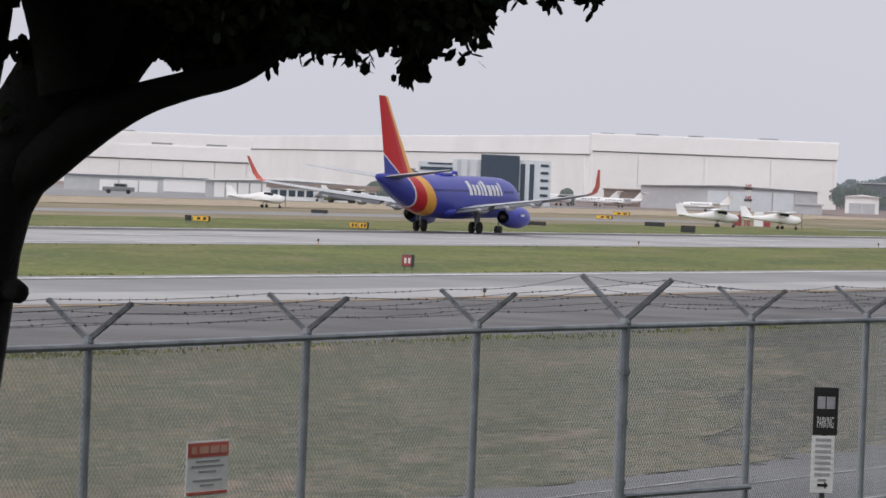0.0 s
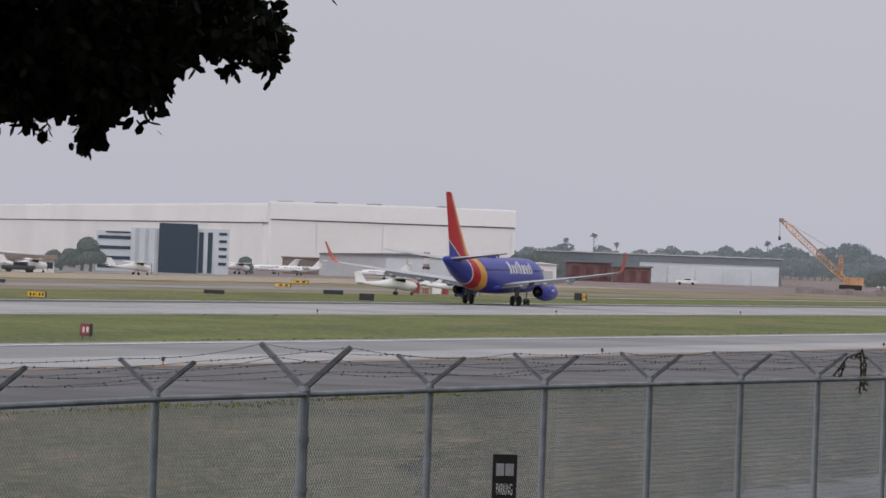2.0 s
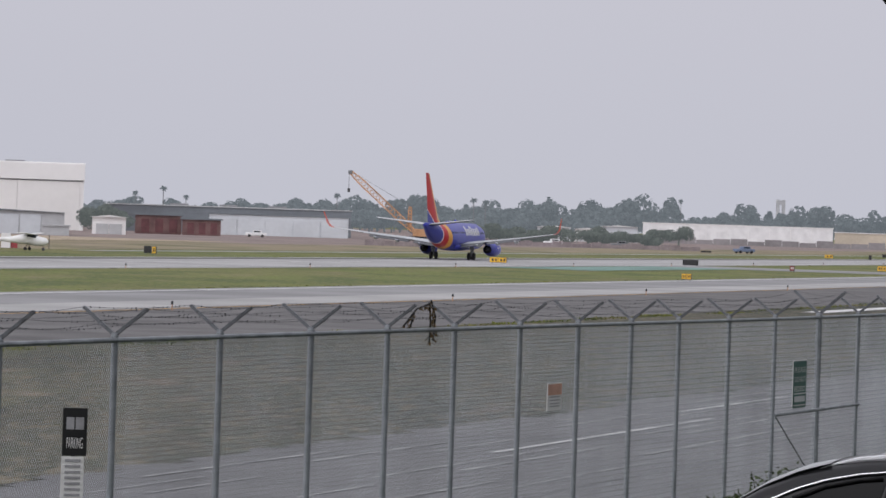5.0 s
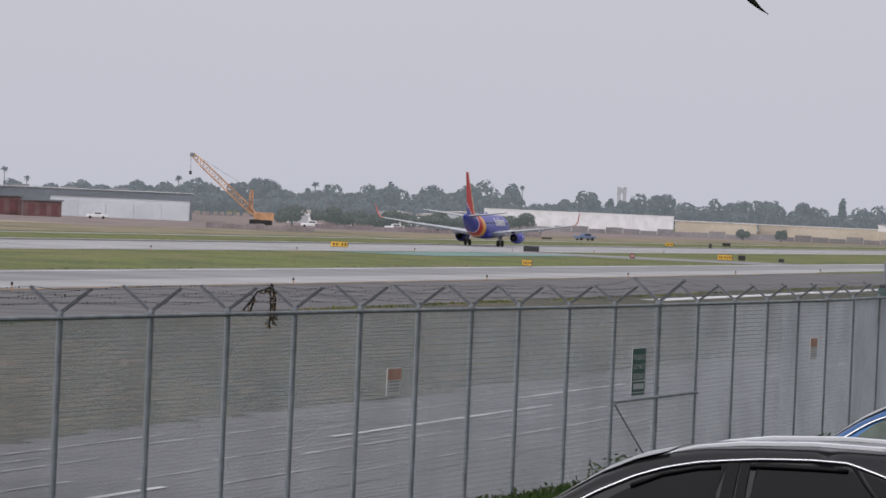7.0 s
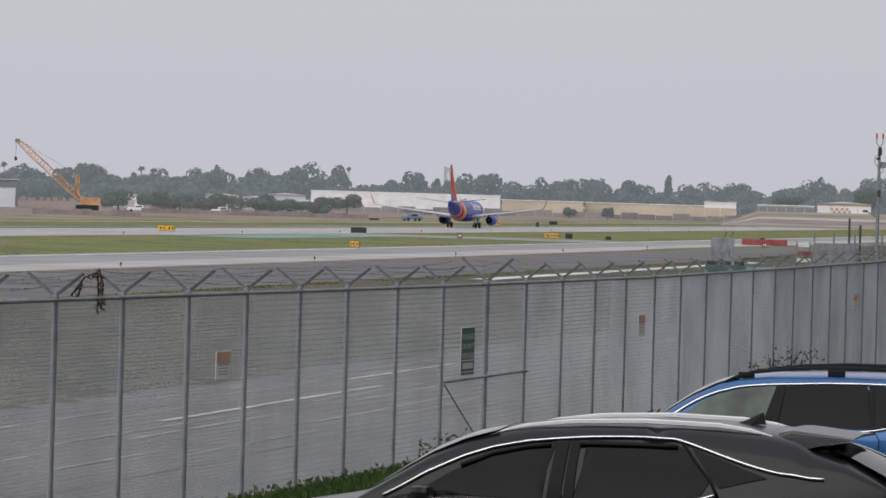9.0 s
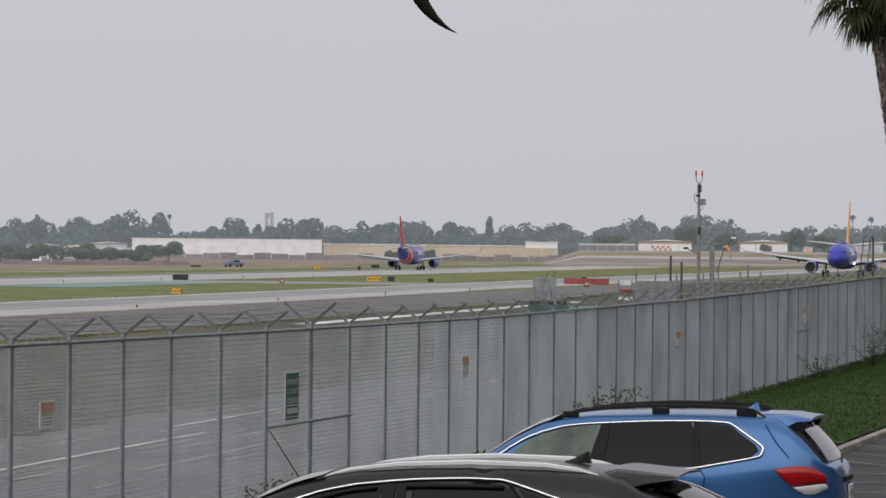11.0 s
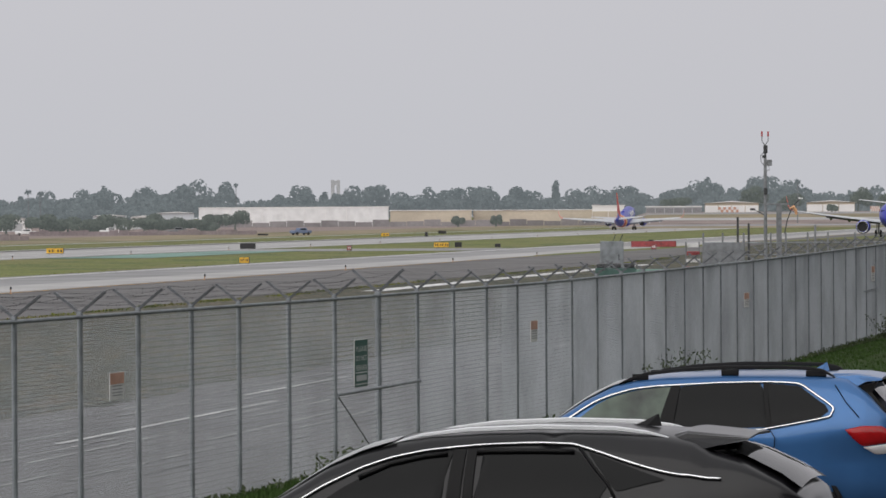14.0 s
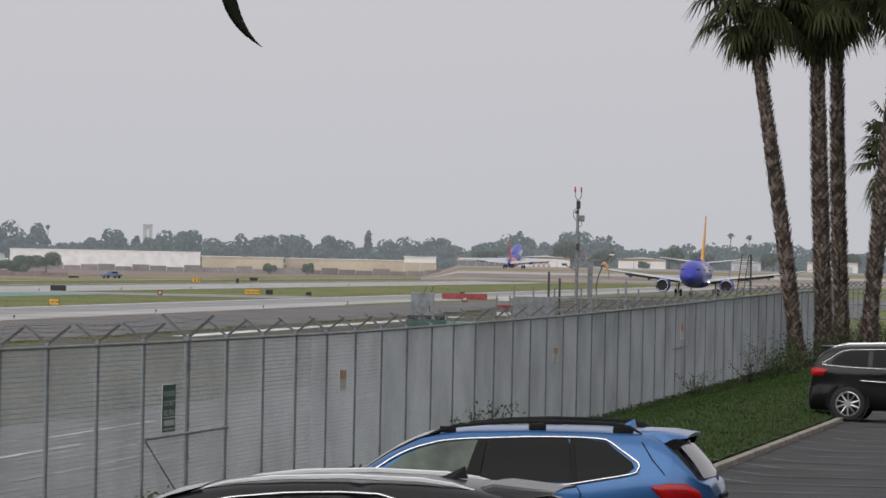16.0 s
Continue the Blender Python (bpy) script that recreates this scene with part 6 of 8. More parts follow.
for u, v, h, w, s in ((100, 15.6, 1.15, 0.5, 21), (102.5, 15.5, 1.1, 0.5, 22), (68.5, 15.6, 0.75, 0.35, 23), (150, 16.4, 0.9, 0.7, 25), (163, 16.0, 1.3, 1.0, 26)):
    build_shrub(u, v, h, w, s)
for u, v, h, w, s in ((168, 15.6, 0.9, 1.0, 31), (172, 15.2, 1.3, 1.2, 27), (176, 14.6, 1.1, 1.3, 28), (180, 14.0, 1.5, 1.3, 29), (185, 12.8, 1.4, 1.5, 30), (189, 11.5, 1.2, 1.4, 32)):
    build_shrub(u, v, h, w, s, 1300, 0.22, "dense leafy green shrub at the foot of the palms", "leafy_shrub")


def dead_vine():
    """A dry vine draped over the barbed wire."""
    rng = random.Random(9)
    p0 = fen(56.45, FENCE_V, 3.95)
    t = thing("dead_vine", Matrix.Translation(p0), "dry brown vine hanging over the barbed wire", "vine")
    d = fen(1, 0)
    bm = bmesh.new()
    paths = ([(-1.0, 0.10), (-0.5, 0.30), (0.05, 0.36), (0.10, 0.12), (0.06, -0.12)], [(0.1, 0.4), (0.3, 0.2), (0.22, -0.1)], [(-0.6, 0.25), (-0.75, 0.05)])
    verts, faces = [], []
    for pts in paths:
        line = [d * a + Vector((0, 0, z)) for a, z in pts]
        tube(bm, line, 0.012, 5)
        for a, b in zip(line, line[1:]):
            for _ in range(13):
                scatter(verts, faces, a.lerp(b, rng.random()), Vector((rng.gauss(0, 0.6), rng.gauss(0, 0.6), -0.8)).normalized(), rng.uniform(0.05, 0.10), rng.uniform(0.02, 0.045), rng)
    part("stem", bm, BARK, t)
    tagged(raw("dry_foliage", verts, faces, DRY_LEAF, t), kind="stuff")


dead_vine()


# ---- the far side: hangars, sheds, crane, woods ----
HANGAR = material("white_hangar_sheet", (0.78, 0.775, 0.765), 0.7, vary=0.025, scale=0.03, fine=0.6, bump=0.05)
HANGAR_D = material("cream_hangar_doors", (0.75, 0.742, 0.725), 0.7, vary=0.025, scale=0.04, fine=0.6, bump=0.05)
SHED_GREY = material("grey_shed_sheet", (0.47, 0.48, 0.49), 0.7, vary=0.08, scale=0.06, fine=0.8, bump=0.05)
SHED_BROWN = material("brown_roof", (0.22, 0.18, 0.16), 0.8, vary=0.12, scale=0.2, fine=1, bump=0.05)
ROOF_D = material("dark_grey_roof", (0.17, 0.19, 0.21), 0.7, vary=0.1, scale=0.05, fine=0.7, bump=0.05)
# shadow grey for recesses, their shade put into the colour; also colours roof vents
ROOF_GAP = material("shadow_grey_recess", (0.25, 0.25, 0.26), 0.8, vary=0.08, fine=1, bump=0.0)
DOOR_R = material("maroon_roller_door", (0.135, 0.05, 0.055), 0.6, vary=0.12, scale=0.5, fine=4, bump=0.1)
BRICK_R = material("dull_brick_wall", (0.17, 0.10, 0.095), 0.8, vary=0.15, scale=0.3, fine=3, bump=0.1)
TAN = material("tan_wall", (0.52, 0.46, 0.37), 0.8, vary=0.08, scale=0.06, fine=0.8, bump=0.05)
OFFICE_G = glass("dark_office_glass", (0.055, 0.075, 0.10), 0.15)
STEEL_BAND = material("blue_white_cladding", (0.56, 0.59, 0.62), 0.5, vary=0.05, scale=0.1, fine=1, bump=0.03)


def frame_between(a, b):
    """Local x runs along the front from a to b, y away from the viewer, z up."""
    a, b = Vector(a), Vector(b)
    x = (b - a).normalized()
    y = Vector((0, 0, 1)).cross(x)
    m = Matrix((x, y, Vector((0, 0, 1)))).transposed().to_4x4()
    m.translation = a
    return m, (b - a).length


def hall(name, label, azl, rl, azr, rr, h, depth, wall, fascia=None, doors=(), vents=(), roof=None, gable=0.0, door_h=None, door_mat=None, group="", base=0.0):
    m, w = frame_between(polar(azl, rl, base), polar(azr, rr, base))
    t = thing(name, m, label, "building", group)
    bm = bmesh.new()
    quad_box(bm, (w / 2, depth / 2, h / 2), (w, depth, h))
    part("wall", bm, wall, t)
    bm = bmesh.new()
    if gable:
        rings = [[bm.verts.new(p) for p in ((-0.6, y, h - 0.1), (w / 2, y, h + gable), (w + 0.6, y, h - 0.1), (w / 2, y, h + gable - 0.4))] for y in (-0.8, depth + 0.8)]
        loft(bm, rings)
        bm.faces.new(rings[0]), bm.faces.new(rings[1][::-1])
        bmesh.ops.recalc_face_normals(bm, faces=bm.faces[:])
        part("roof", bm, roof or wall, t)
        bm = bmesh.new()
        vs = [bm.verts.new(p) for p in ((0, 0, h - 0.05), (w, 0, h - 0.05), (w / 2, 0, h + gable - 0.3))]
        f = bm.faces.new(vs)
        q = bmesh.ops.extrude_face_region(bm, geom=[f])
        for v in q["geom"]:
            if isinstance(v, bmesh.types.BMVert):
                v.co.y += depth
        part("gable", bm, wall, t)
    else:
        quad_box(bm, (w / 2, depth / 2, h + 0.15), (w + 0.6, depth + 0.6, 0.3))
        part("roof", bm, roof or wall, t)
    if fascia:
        bm = bmesh.new()
        quad_box(bm, (w / 2, -0.35, (fascia + h) / 2), (w + 0.3, 0.7, h - fascia))
        part("fascia", bm, wall, t)
        # grey strip below the fascia paints in the shade of its overhang
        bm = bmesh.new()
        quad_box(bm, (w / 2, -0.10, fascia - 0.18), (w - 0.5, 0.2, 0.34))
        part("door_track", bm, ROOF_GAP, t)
    dh = door_h or (fascia - 0.4 if fascia else h * 0.8)
    for x0, x1 in doors:
        bm = bmesh.new()
        quad_box(bm, ((x0 + x1) / 2 * w, -0.12, dh / 2), ((x1 - x0) * w - 0.25, 0.24, dh), bevel=0.04)
        part("hangar_door", bm, door_mat or HANGAR_D, t)
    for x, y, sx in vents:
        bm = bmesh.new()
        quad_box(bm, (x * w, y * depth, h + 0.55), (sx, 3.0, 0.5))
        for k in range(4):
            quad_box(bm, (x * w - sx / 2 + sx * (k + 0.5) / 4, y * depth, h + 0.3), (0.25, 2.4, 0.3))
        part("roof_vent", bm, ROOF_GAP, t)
    return t


def row(n, a=0.0, b=1.0):
    return [(a + (b - a) * i / n, a + (b - a) * (i + 1) / n) for i in range(n)]


hall("large_hangar", "huge white hangar with tall sliding doors", -5.78, 1250, -2.86, 1250, 17.2, 60, HANGAR, 13.0, [(0.004, 0.19), (0.19, 0.46), (0.47, 0.73), (0.73, 0.985)], [(0.22, 0.3, 6), (0.42, 0.3, 4), (0.72, 0.3, 5), (0.05, 0.5, 4)])
hall("long_hangar", "long white hangar receding behind the office block", -10.05, 1900, -5.80, 1275, 16.9, 50, HANGAR, 12.2, row(7, 0.01, 0.99), [(0.35, 0.3, 14), (0.55, 0.3, 5), (0.62, 0.3, 12), (0.82, 0.3, 5), (0.9, 0.3, 12), (0.15, 0.3, 10)])
hall("old_hangar", "white hangar with a low flat roof", -12.6, 1150, -9.86, 1150, 9.4, 40, HANGAR, 6.2, row(5, 0.3, 0.99), [(0.62, 0.3, 5), (0.86, 0.3, 5)])
hall("rear_hangar", "tall white hangar standing behind the others", -12.8, 1420, -9.85, 1420, 14.0, 50, HANGAR, 10.5, row(4), [(0.5, 0.4, 5)])
hall("low_hangar", "low pale hangar with wide grey doors", -5.18, 1000, -3.08, 1000, 4.75, 30, SHED_GREY, None, row(4, 0.375, 0.87), [], ROOF_D, 0.55, 4.1, STEEL_BAND)
hall("annex", "small flat-roofed annex beside the low hangar", -3.34, 985, -3.02, 985, 1.9, 8, SHED_GREY)
hall("annex", "small dark annex beside the low hangar", -5.62, 1010, -5.18, 1010, 3.4, 8, SHED_BROWN)
hall("shed", "grey shed with a low pitched roof", -10.37, 800, -8.45, 800, 2.85, 20, SHED_GREY, None, row(6, 0.05, 0.5), [], HANGAR, 0.75, 2.5)
hall("flat_shed", "pale flat-roofed shed beside the apron", -12.05, 850, -10.87, 850, 2.5, 15, SHED_GREY, None, row(3, 0.35, 0.95), [], ROOF_D, 0, 2.0, HANGAR_D)
hall("flat_shed", "pale flat-roofed shed beside the apron", -11.4, 900, -10.35, 900, 2.4, 15, HANGAR, None, [], [], ROOF_D)


def windows_row(t, w, y, z, h, n, gap, mat, x0=0.0, name="window"):
    for i in range(n):
        bm = bmesh.new()
        quad_box(bm, (x0 + w * (i + 0.5) / n, y, z), (w / n - gap, 0.16, h))
        part(name, bm, mat, t)


def brown_offices():
    m, w = frame_between(polar(-9.60, 780), polar(-8.33, 780))
    t = thing("long_office", m, "long low building with a brown roof and many windows", "building")
    bm = bmesh.new()
    quad_box(bm, (w / 2, 5, 1.05), (w, 10, 2.1))
    part("wall", bm, HANGAR, t)
    bm = bmesh.new()
    quad_box(bm, (w / 2, 5, 2.45), (w + 1.2, 11.2, 0.75), bevel=0.1)
    part("roof", bm, SHED_BROWN, t)
    windows_row(t, w, -0.02, 1.2, 1.0, 12, 0.35, OFFICE_G)


def office():
    m, w = frame_between(polar(-7.84, 900), polar(-6.26, 900))
    t = thing("office_block", m, "white office block with a dark glass centre", "building")
    a, b, c = 0.26 * w, 0.47 * w, 0.76 * w
    for x0, x1, h, y, mat, n in ((0, a, 7.6, 0.6, STEEL_BAND, "wing_wall"), (a, b, 8.3, 0.0, STEEL_BAND, "stair_wall"), (b, c, 9.3, -0.4, OFFICE_G, "glass_front"), (c, w, 8.5, 0.2, STEEL_BAND, "end_wall")):
        bm = bmesh.new()
        quad_box(bm, ((x0 + x1) / 2, 9 + y, h / 2), (x1 - x0, 18, h), bevel=0.05)
        part(n, bm, mat, t)
    for z in (6.3, 4.4, 2.5, 0.9):
        bm = bmesh.new()
        quad_box(bm, (a * 0.52, 0.55, z), (a * 0.94, 0.2, 0.62))
        part("window_band", bm, OFFICE_G, t)
    for x in (c + 0.12 * (w - c), c + 0.40 * (w - c)):
        bm = bmesh.new()
        quad_box(bm, (x, 0.15, 4.0), (0.10 * (w - c) + 0.25, 0.2, 7.6))
        part("window_strip", bm, OFFICE_G, t)
    for z in (7.6, 6.2, 4.8, 3.4, 2.0):
        bm = bmesh.new()
        quad_box(bm, (c + 0.80 * (w - c), 0.15, z), (0.25 * (w - c), 0.2, 0.5))
        part("window", bm, OFFICE_G, t)
    for x in (a + 0.2 * (b - a), a + 0.55 * (b - a), a + 0.9 * (b - a)):
        bm = bmesh.new()
        quad_box(bm, (x, -0.06, 4.1), (0.5, 0.2, 8.0))
        part("pilaster", bm, SHED_GREY, t)
    bm = bmesh.new()
    quad_box(bm, (a * 0.62, 0.5, 7.28), (a * 0.7, 0.2, 0.28))
    part("sign_bar", bm, OFFICE_G, t, "plain dark bar of lettering")


brown_offices()
office()


def brick_house(az0, az1, r, h, label):
    m, w = frame_between(polar(az0, r), polar(az1, r))
    t = thing("brick_building", m, label, "building", "red brick buildings")
    bm = bmesh.new()
    quad_box(bm, (w / 2, 5, h / 2), (w, 10, h))
    part("wall", bm, BRICK_R, t)
    bm = bmesh.new()
    quad_box(bm, (w / 2, 5, h + 0.15), (w + 1.0, 11, 0.4))
    part("roof", bm, ROOF_D, t)
    for k in (0.22, 0.52, 0.82):
        bm = bmesh.new()
        quad_box(bm, (w * k, -0.05, h * 0.45), (w * 0.17, 0.2, h * 0.7))
        part("roller_door", bm, DOOR_R, t)


brick_house(-2.24, -1.69, 1190, 4.7, "dark red brick building with roller doors")
brick_house(-1.68, -1.22, 1180, 3.9, "low red brick building with roller doors")
hall("warehouse", "long pale grey warehouse with sheet walls", -1.36, 1280, 0.30, 1280, 5.4, 40, STEEL_BAND, None, row(5), [], ROOF_D, 0, 4.4, STEEL_BAND)
hall("terminal_roof", "long low building with a dark roof edge", -2.6, 1335, 0.33, 1335, 7.3, 30, ROOF_D, None, [], [(0.3, 0.2, 5), (0.5, 0.2, 5), (0.7, 0.2, 5)], SHED_GREY)
hall("white_warehouse", "long white warehouse with upright wall joints", 3.81, 1900, 6.07, 1900, 7.4, 60, HANGAR, None, row(9), [], HANGAR, 0, 7.0, WHITE)
hall("tan_warehouse", "low tan warehouse with a flat pale roof", 6.09, 1900, 7.06, 1900, 5.9, 50, TAN, None, row(4), [], WHITE, 0, 4.6, TAN)
hall("tan_warehouse", "low tan warehouse with a flat pale roof", 7.08, 1930, 8.5, 1930, 5.8, 50, TAN, None, row(5), [], WHITE, 0, 4.4, TAN)
hall("white_block", "white block above the tan warehouses", 8.50, 1900, 8.88, 1900, 7.3, 30, HANGAR, None, row(2), [(0.12, 0.1, 3), (0.88, 0.1, 3)], HANGAR, 0, 5.2, TAN)
hall("flat_hangar", "low white hangar with a shallow pitched roof", 9.84, 1680, 10.48, 1680, 3.3, 30, TAN, None, row(4), [], HANGAR, 0.7, 2.4, HANGAR, "", MOUND)
hall("flat_hangar", "low white hangar with a shallow pitched roof", 11.05, 1700, 11.62, 1700, 3.4, 30, TAN, None, row(3), [], HANGAR, 0.7, 2.6, HANGAR, "", MOUND)
# shadow-grey panels stand in for the canopy's shaded bays
hall("flat_shed", "long flat grey canopy over parked aircraft", 9.14, 1660, 9.80, 1660, 2.0, 15, SHED_GREY, None, row(6), [], HANGAR, 0, 1.6, ROOF_GAP, "", MOUND)
for i, (a0, a1, r, h) in enumerate(((1.45, 1.75, 1500, 4.2), (2.55, 2.95, 1650, 4.8), (3.0, 3.3, 1650, 4.4), (3.3, 3.75, 1700, 5.6), (-2.75, -2.35, 1100, 4.0), (12.4, 12.75, 1690, 3.2), (13.3, 13.9, 1690, 3.6))):
    hall("outbuilding", "small pale outbuilding among trees", a0, r, a1, r, h, 10, HANGAR if i % 2 == 0 else STEEL_BAND, None, row(2, 0.1, 0.9), [], HANGAR, 0.4, h * 0.6, SHED_GREY, "outbuildings", mound_z(a0, r))


def perimeter_wall():
    """A long low grey blast wall before the far warehouses."""
    t = thing("blast_wall", Matrix.Identity(4), "long low grey blast wall before the far warehouses", "wall", kind="structure")
    n = 44
    for i in range(n):
        a, b = 2.4 + 9.0 * i / n, 2.4 + 9.0 * (i + 1) / n
        m, w = frame_between(polar(a, 1790), polar(b, 1790))
        bm = bmesh.new()
        h = 2.1 + 0.5 * math.sin(i * 2.3)
        quad_box(bm, (w / 2, 0, h / 2), (w - 0.15, 0.4, h), m=m)
        part("wall_panel", bm, WALL_GREY, t)
    t = thing("site_fence", Matrix.Identity(4), "low mauve-grey sheeted fence before the crane and trees", "fence", kind="structure")
    for i in range(34):
        a, b = 0.5 + 4.0 * i / 34, 0.5 + 4.0 * (i + 1) / 34
        r = 985 if a < 1.75 else 1190
        m, w = frame_between(polar(a, r), polar(b, r))
        bm = bmesh.new()
        h = 1.15 + 0.25 * math.sin(i * 1.7)
        quad_box(bm, (w / 2, 0, h / 2), (w - 0.08, 0.12, h), m=m)
        part("fence_sheet", bm, SITE_MAUVE, t)


SITE_MAUVE = material("mauve_grey_sheeting", (0.27, 0.23, 0.235), 0.9, vary=0.18, scale=0.1, fine=2, bump=0.1)
WALL_GREY = material("weathered_wall_grey", (0.27, 0.255, 0.26), 0.9, vary=0.15, scale=0.05, fine=1, bump=0.1)
perimeter_wall()


def tower(az, r, h, w):
    t = thing("twin_tower", Matrix.Translation(polar(az, r)), "pale twin-shafted tower above the trees", "tower")
    for x in (-w * 0.32, w * 0.32):
        bm = bmesh.new()
        quad_box(bm, (x, 0, h / 2), (w * 0.36, w * 0.5, h))
        part("shaft", bm, SHED_GREY, t)
    bm = bmesh.new()
    quad_box(bm, (0, 0, h * 0.93), (w * 0.3, w * 0.4, h * 0.1))
    part("bridge", bm, SHED_GREY, t)


tower(5.44, 2300, 21, 4.2)


def crane():
    t = thing("lattice_crane", Matrix.Translation(polar(1.13, 1230)) @ Matrix.Scale(1.12, 4), "orange lattice-boom crane with a hanging hook", "crane")
    bm = bmesh.new()
    quad_box(bm, (1.2, 0, 2.0), (4.2, 3.0, 1.8), bevel=0.15)
    quad_box(bm, (-0.6, -1.2, 2.1), (1.2, 1.2, 1.7), bevel=0.15)
    part("machine_house", bm, ORANGE, t)
    for y in (-1.6, 1.6):
        bm = bmesh.new()
        quad_box(bm, (0.4, y, 0.6), (5.2, 0.8, 1.2), bevel=0.3)
        part("crawler_track", bm, RUBBER, t)

    def lattice(a, b, w, n, name, mat):
        bm = bmesh.new()
        a, b = Vector(a), Vector(b)
        d = (b - a).normalized()
        s, q = Vector((0, 1, 0)), d.cross(Vector((0, 1, 0))).normalized()
        cs = ((-1, -1), (1, -1), (1, 1), (-1, 1))

        def node(k, c):
            f = k / n
            ww = w * (0.45 + 0.55 * min(1, 5 * f, 5 * (1 - f) + 0.2)) / 2
            return a.lerp(b, f) + s * c[0] * ww + q * c[1] * ww
        for c in cs:
            tube(bm, [node(k, c) for k in range(n + 1)], 0.14, 5)
        for k in range(n):
            for i in range(4):
                c0, c1 = cs[i], cs[(i + 1) % 4]
                tube(bm, [node(k, c0), node(k + 1, c1)] if k % 2 else [node(k, c1), node(k + 1, c0)], 0.085, 4)
        part(name, bm, mat, t)
    lattice((-0.3, 0, 1.8), (-15.6, 0, 15.3), 1.35, 22, "boom", ORANGE)
    lattice((-2.0, 0.6, 2.6), (-1.9, 0.6, 8.0), 0.7, 8, "gantry", ORANGE)
    bm = bmesh.new()
    quad_box(bm, (-15.8, 0, 15.4), (1.1, 0.9, 0.9), bevel=0.2)
    part("boom_head", bm, STEEL_G, t)
    bm = bmesh.new()
    tube(bm, [(-1.9, 0.6, 8.0), (-15.4, 0, 15.5)], 0.045, 4)
    part("pendant_rope", bm, STEEL_G, t)
    bm = bmesh.new()
    tube(bm, [(-16.1, 0, 15.0), (-16.1, 0, 11.7)], 0.06, 4)
    part("hoist_rope", bm, STEEL_D, t)
    bm = bmesh.new()
    quad_box(bm, (-16.1, 0, 11.3), (0.6, 0.5, 0.9), bevel=0.15)
    part("hook_block", bm, STEEL_D, t)


crane()


def clump_crown(verts, faces, c, rx, rz, n, size, rng):
    """A crown of leaf clumps: lobes at the rim, gaps between, flat facets turned every way."""
    lobes = []
    for _ in range(7):
        a, h = rng.uniform(0, 2 * math.pi), rng.uniform(-0.5, 0.95)
        q = math.sqrt(1 - h * h)
        lobes.append((c + Vector((rx * 0.62 * q * math.cos(a), rx * 0.62 * q * math.sin(a), rz * 0.62 * h)), rng.uniform(0.32, 0.52)))
    for _ in range(n):
        o, s = rng.choice(lobes)
        d = Vector((rng.gauss(0, 1), rng.gauss(0, 1), rng.gauss(0.25, 1))).normalized()
        p = o + Vector((d.x * rx * s, d.y * rx * s, d.z * rz * s)) * rng.uniform(0.75, 1.05)
        e = size * rng.uniform(0.5, 1.2)
        v1 = Vector((rng.gauss(0, 1), rng.gauss(0, 1), rng.gauss(0, 1))).normalized()
        v1 = (v1 - d * (0.8 * v1.dot(d))).normalized()
        v2 = v1.cross(d)
        if v2.length < 0.1:
            continue
        v2.normalize()
        k = len(verts)
        verts.extend((tuple(p - v1 * e), tuple(p + v2 * e * 0.7), tuple(p + v1 * e), tuple(p - v2 * e * 0.6 + d * e * 0.3)))
        faces.append((k, k + 1, k + 2, k + 3))


def far_woods():
    rng = random.Random(17)
    az_top = (-20, -2.9, -2.6, -1.3, -0.6, 0.4, 1.2, 2.4, 3.0, 3.9, 4.5, 6.7, 8.0, 9.5, 10.4, 11.0, 11.6, 13, 16, 24)
    z_top = (9, 9, 8.5, 9.5, 10, 11.5, 12.5, 14, 12.5, 15.5, 13, 13.3, 13.5, 14.2, 15.6, 12.8, 13.8, 13, 13, 13)
    verts, faces = [], []
    bm = bmesh.new()
    for layer, (r0, r1, n, scale) in enumerate(((2150, 2350, 260, 1.08), (1980, 2120, 200, 0.80))):
        for i in range(n):
            az = -3.2 + 20 * (i + rng.random() * 0.9) / n
            if layer and 3.6 < az < 9.0:
                continue
            r = rng.uniform(r0, r1)
            top = float(np.interp(az, az_top, z_top)) * scale * (0.62 + 0.62 * rng.random() ** 1.6) * r / 2250
            c = polar(az, r)
            wide = rng.uniform(6.0, 11.0) if rng.random() < 0.85 else 2.0
            tube(bm, [c, c + Vector((0, 0, top * 0.6))], [0.4, 0.2], 5, False)
            clump_crown(verts, faces, c + Vector((0, 0, top * 0.58)), wide, top * 0.5, 420, 1.35, rng)
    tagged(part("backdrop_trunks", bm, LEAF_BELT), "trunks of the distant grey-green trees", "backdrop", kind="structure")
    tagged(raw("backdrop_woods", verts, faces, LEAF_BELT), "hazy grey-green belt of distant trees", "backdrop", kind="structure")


far_woods()


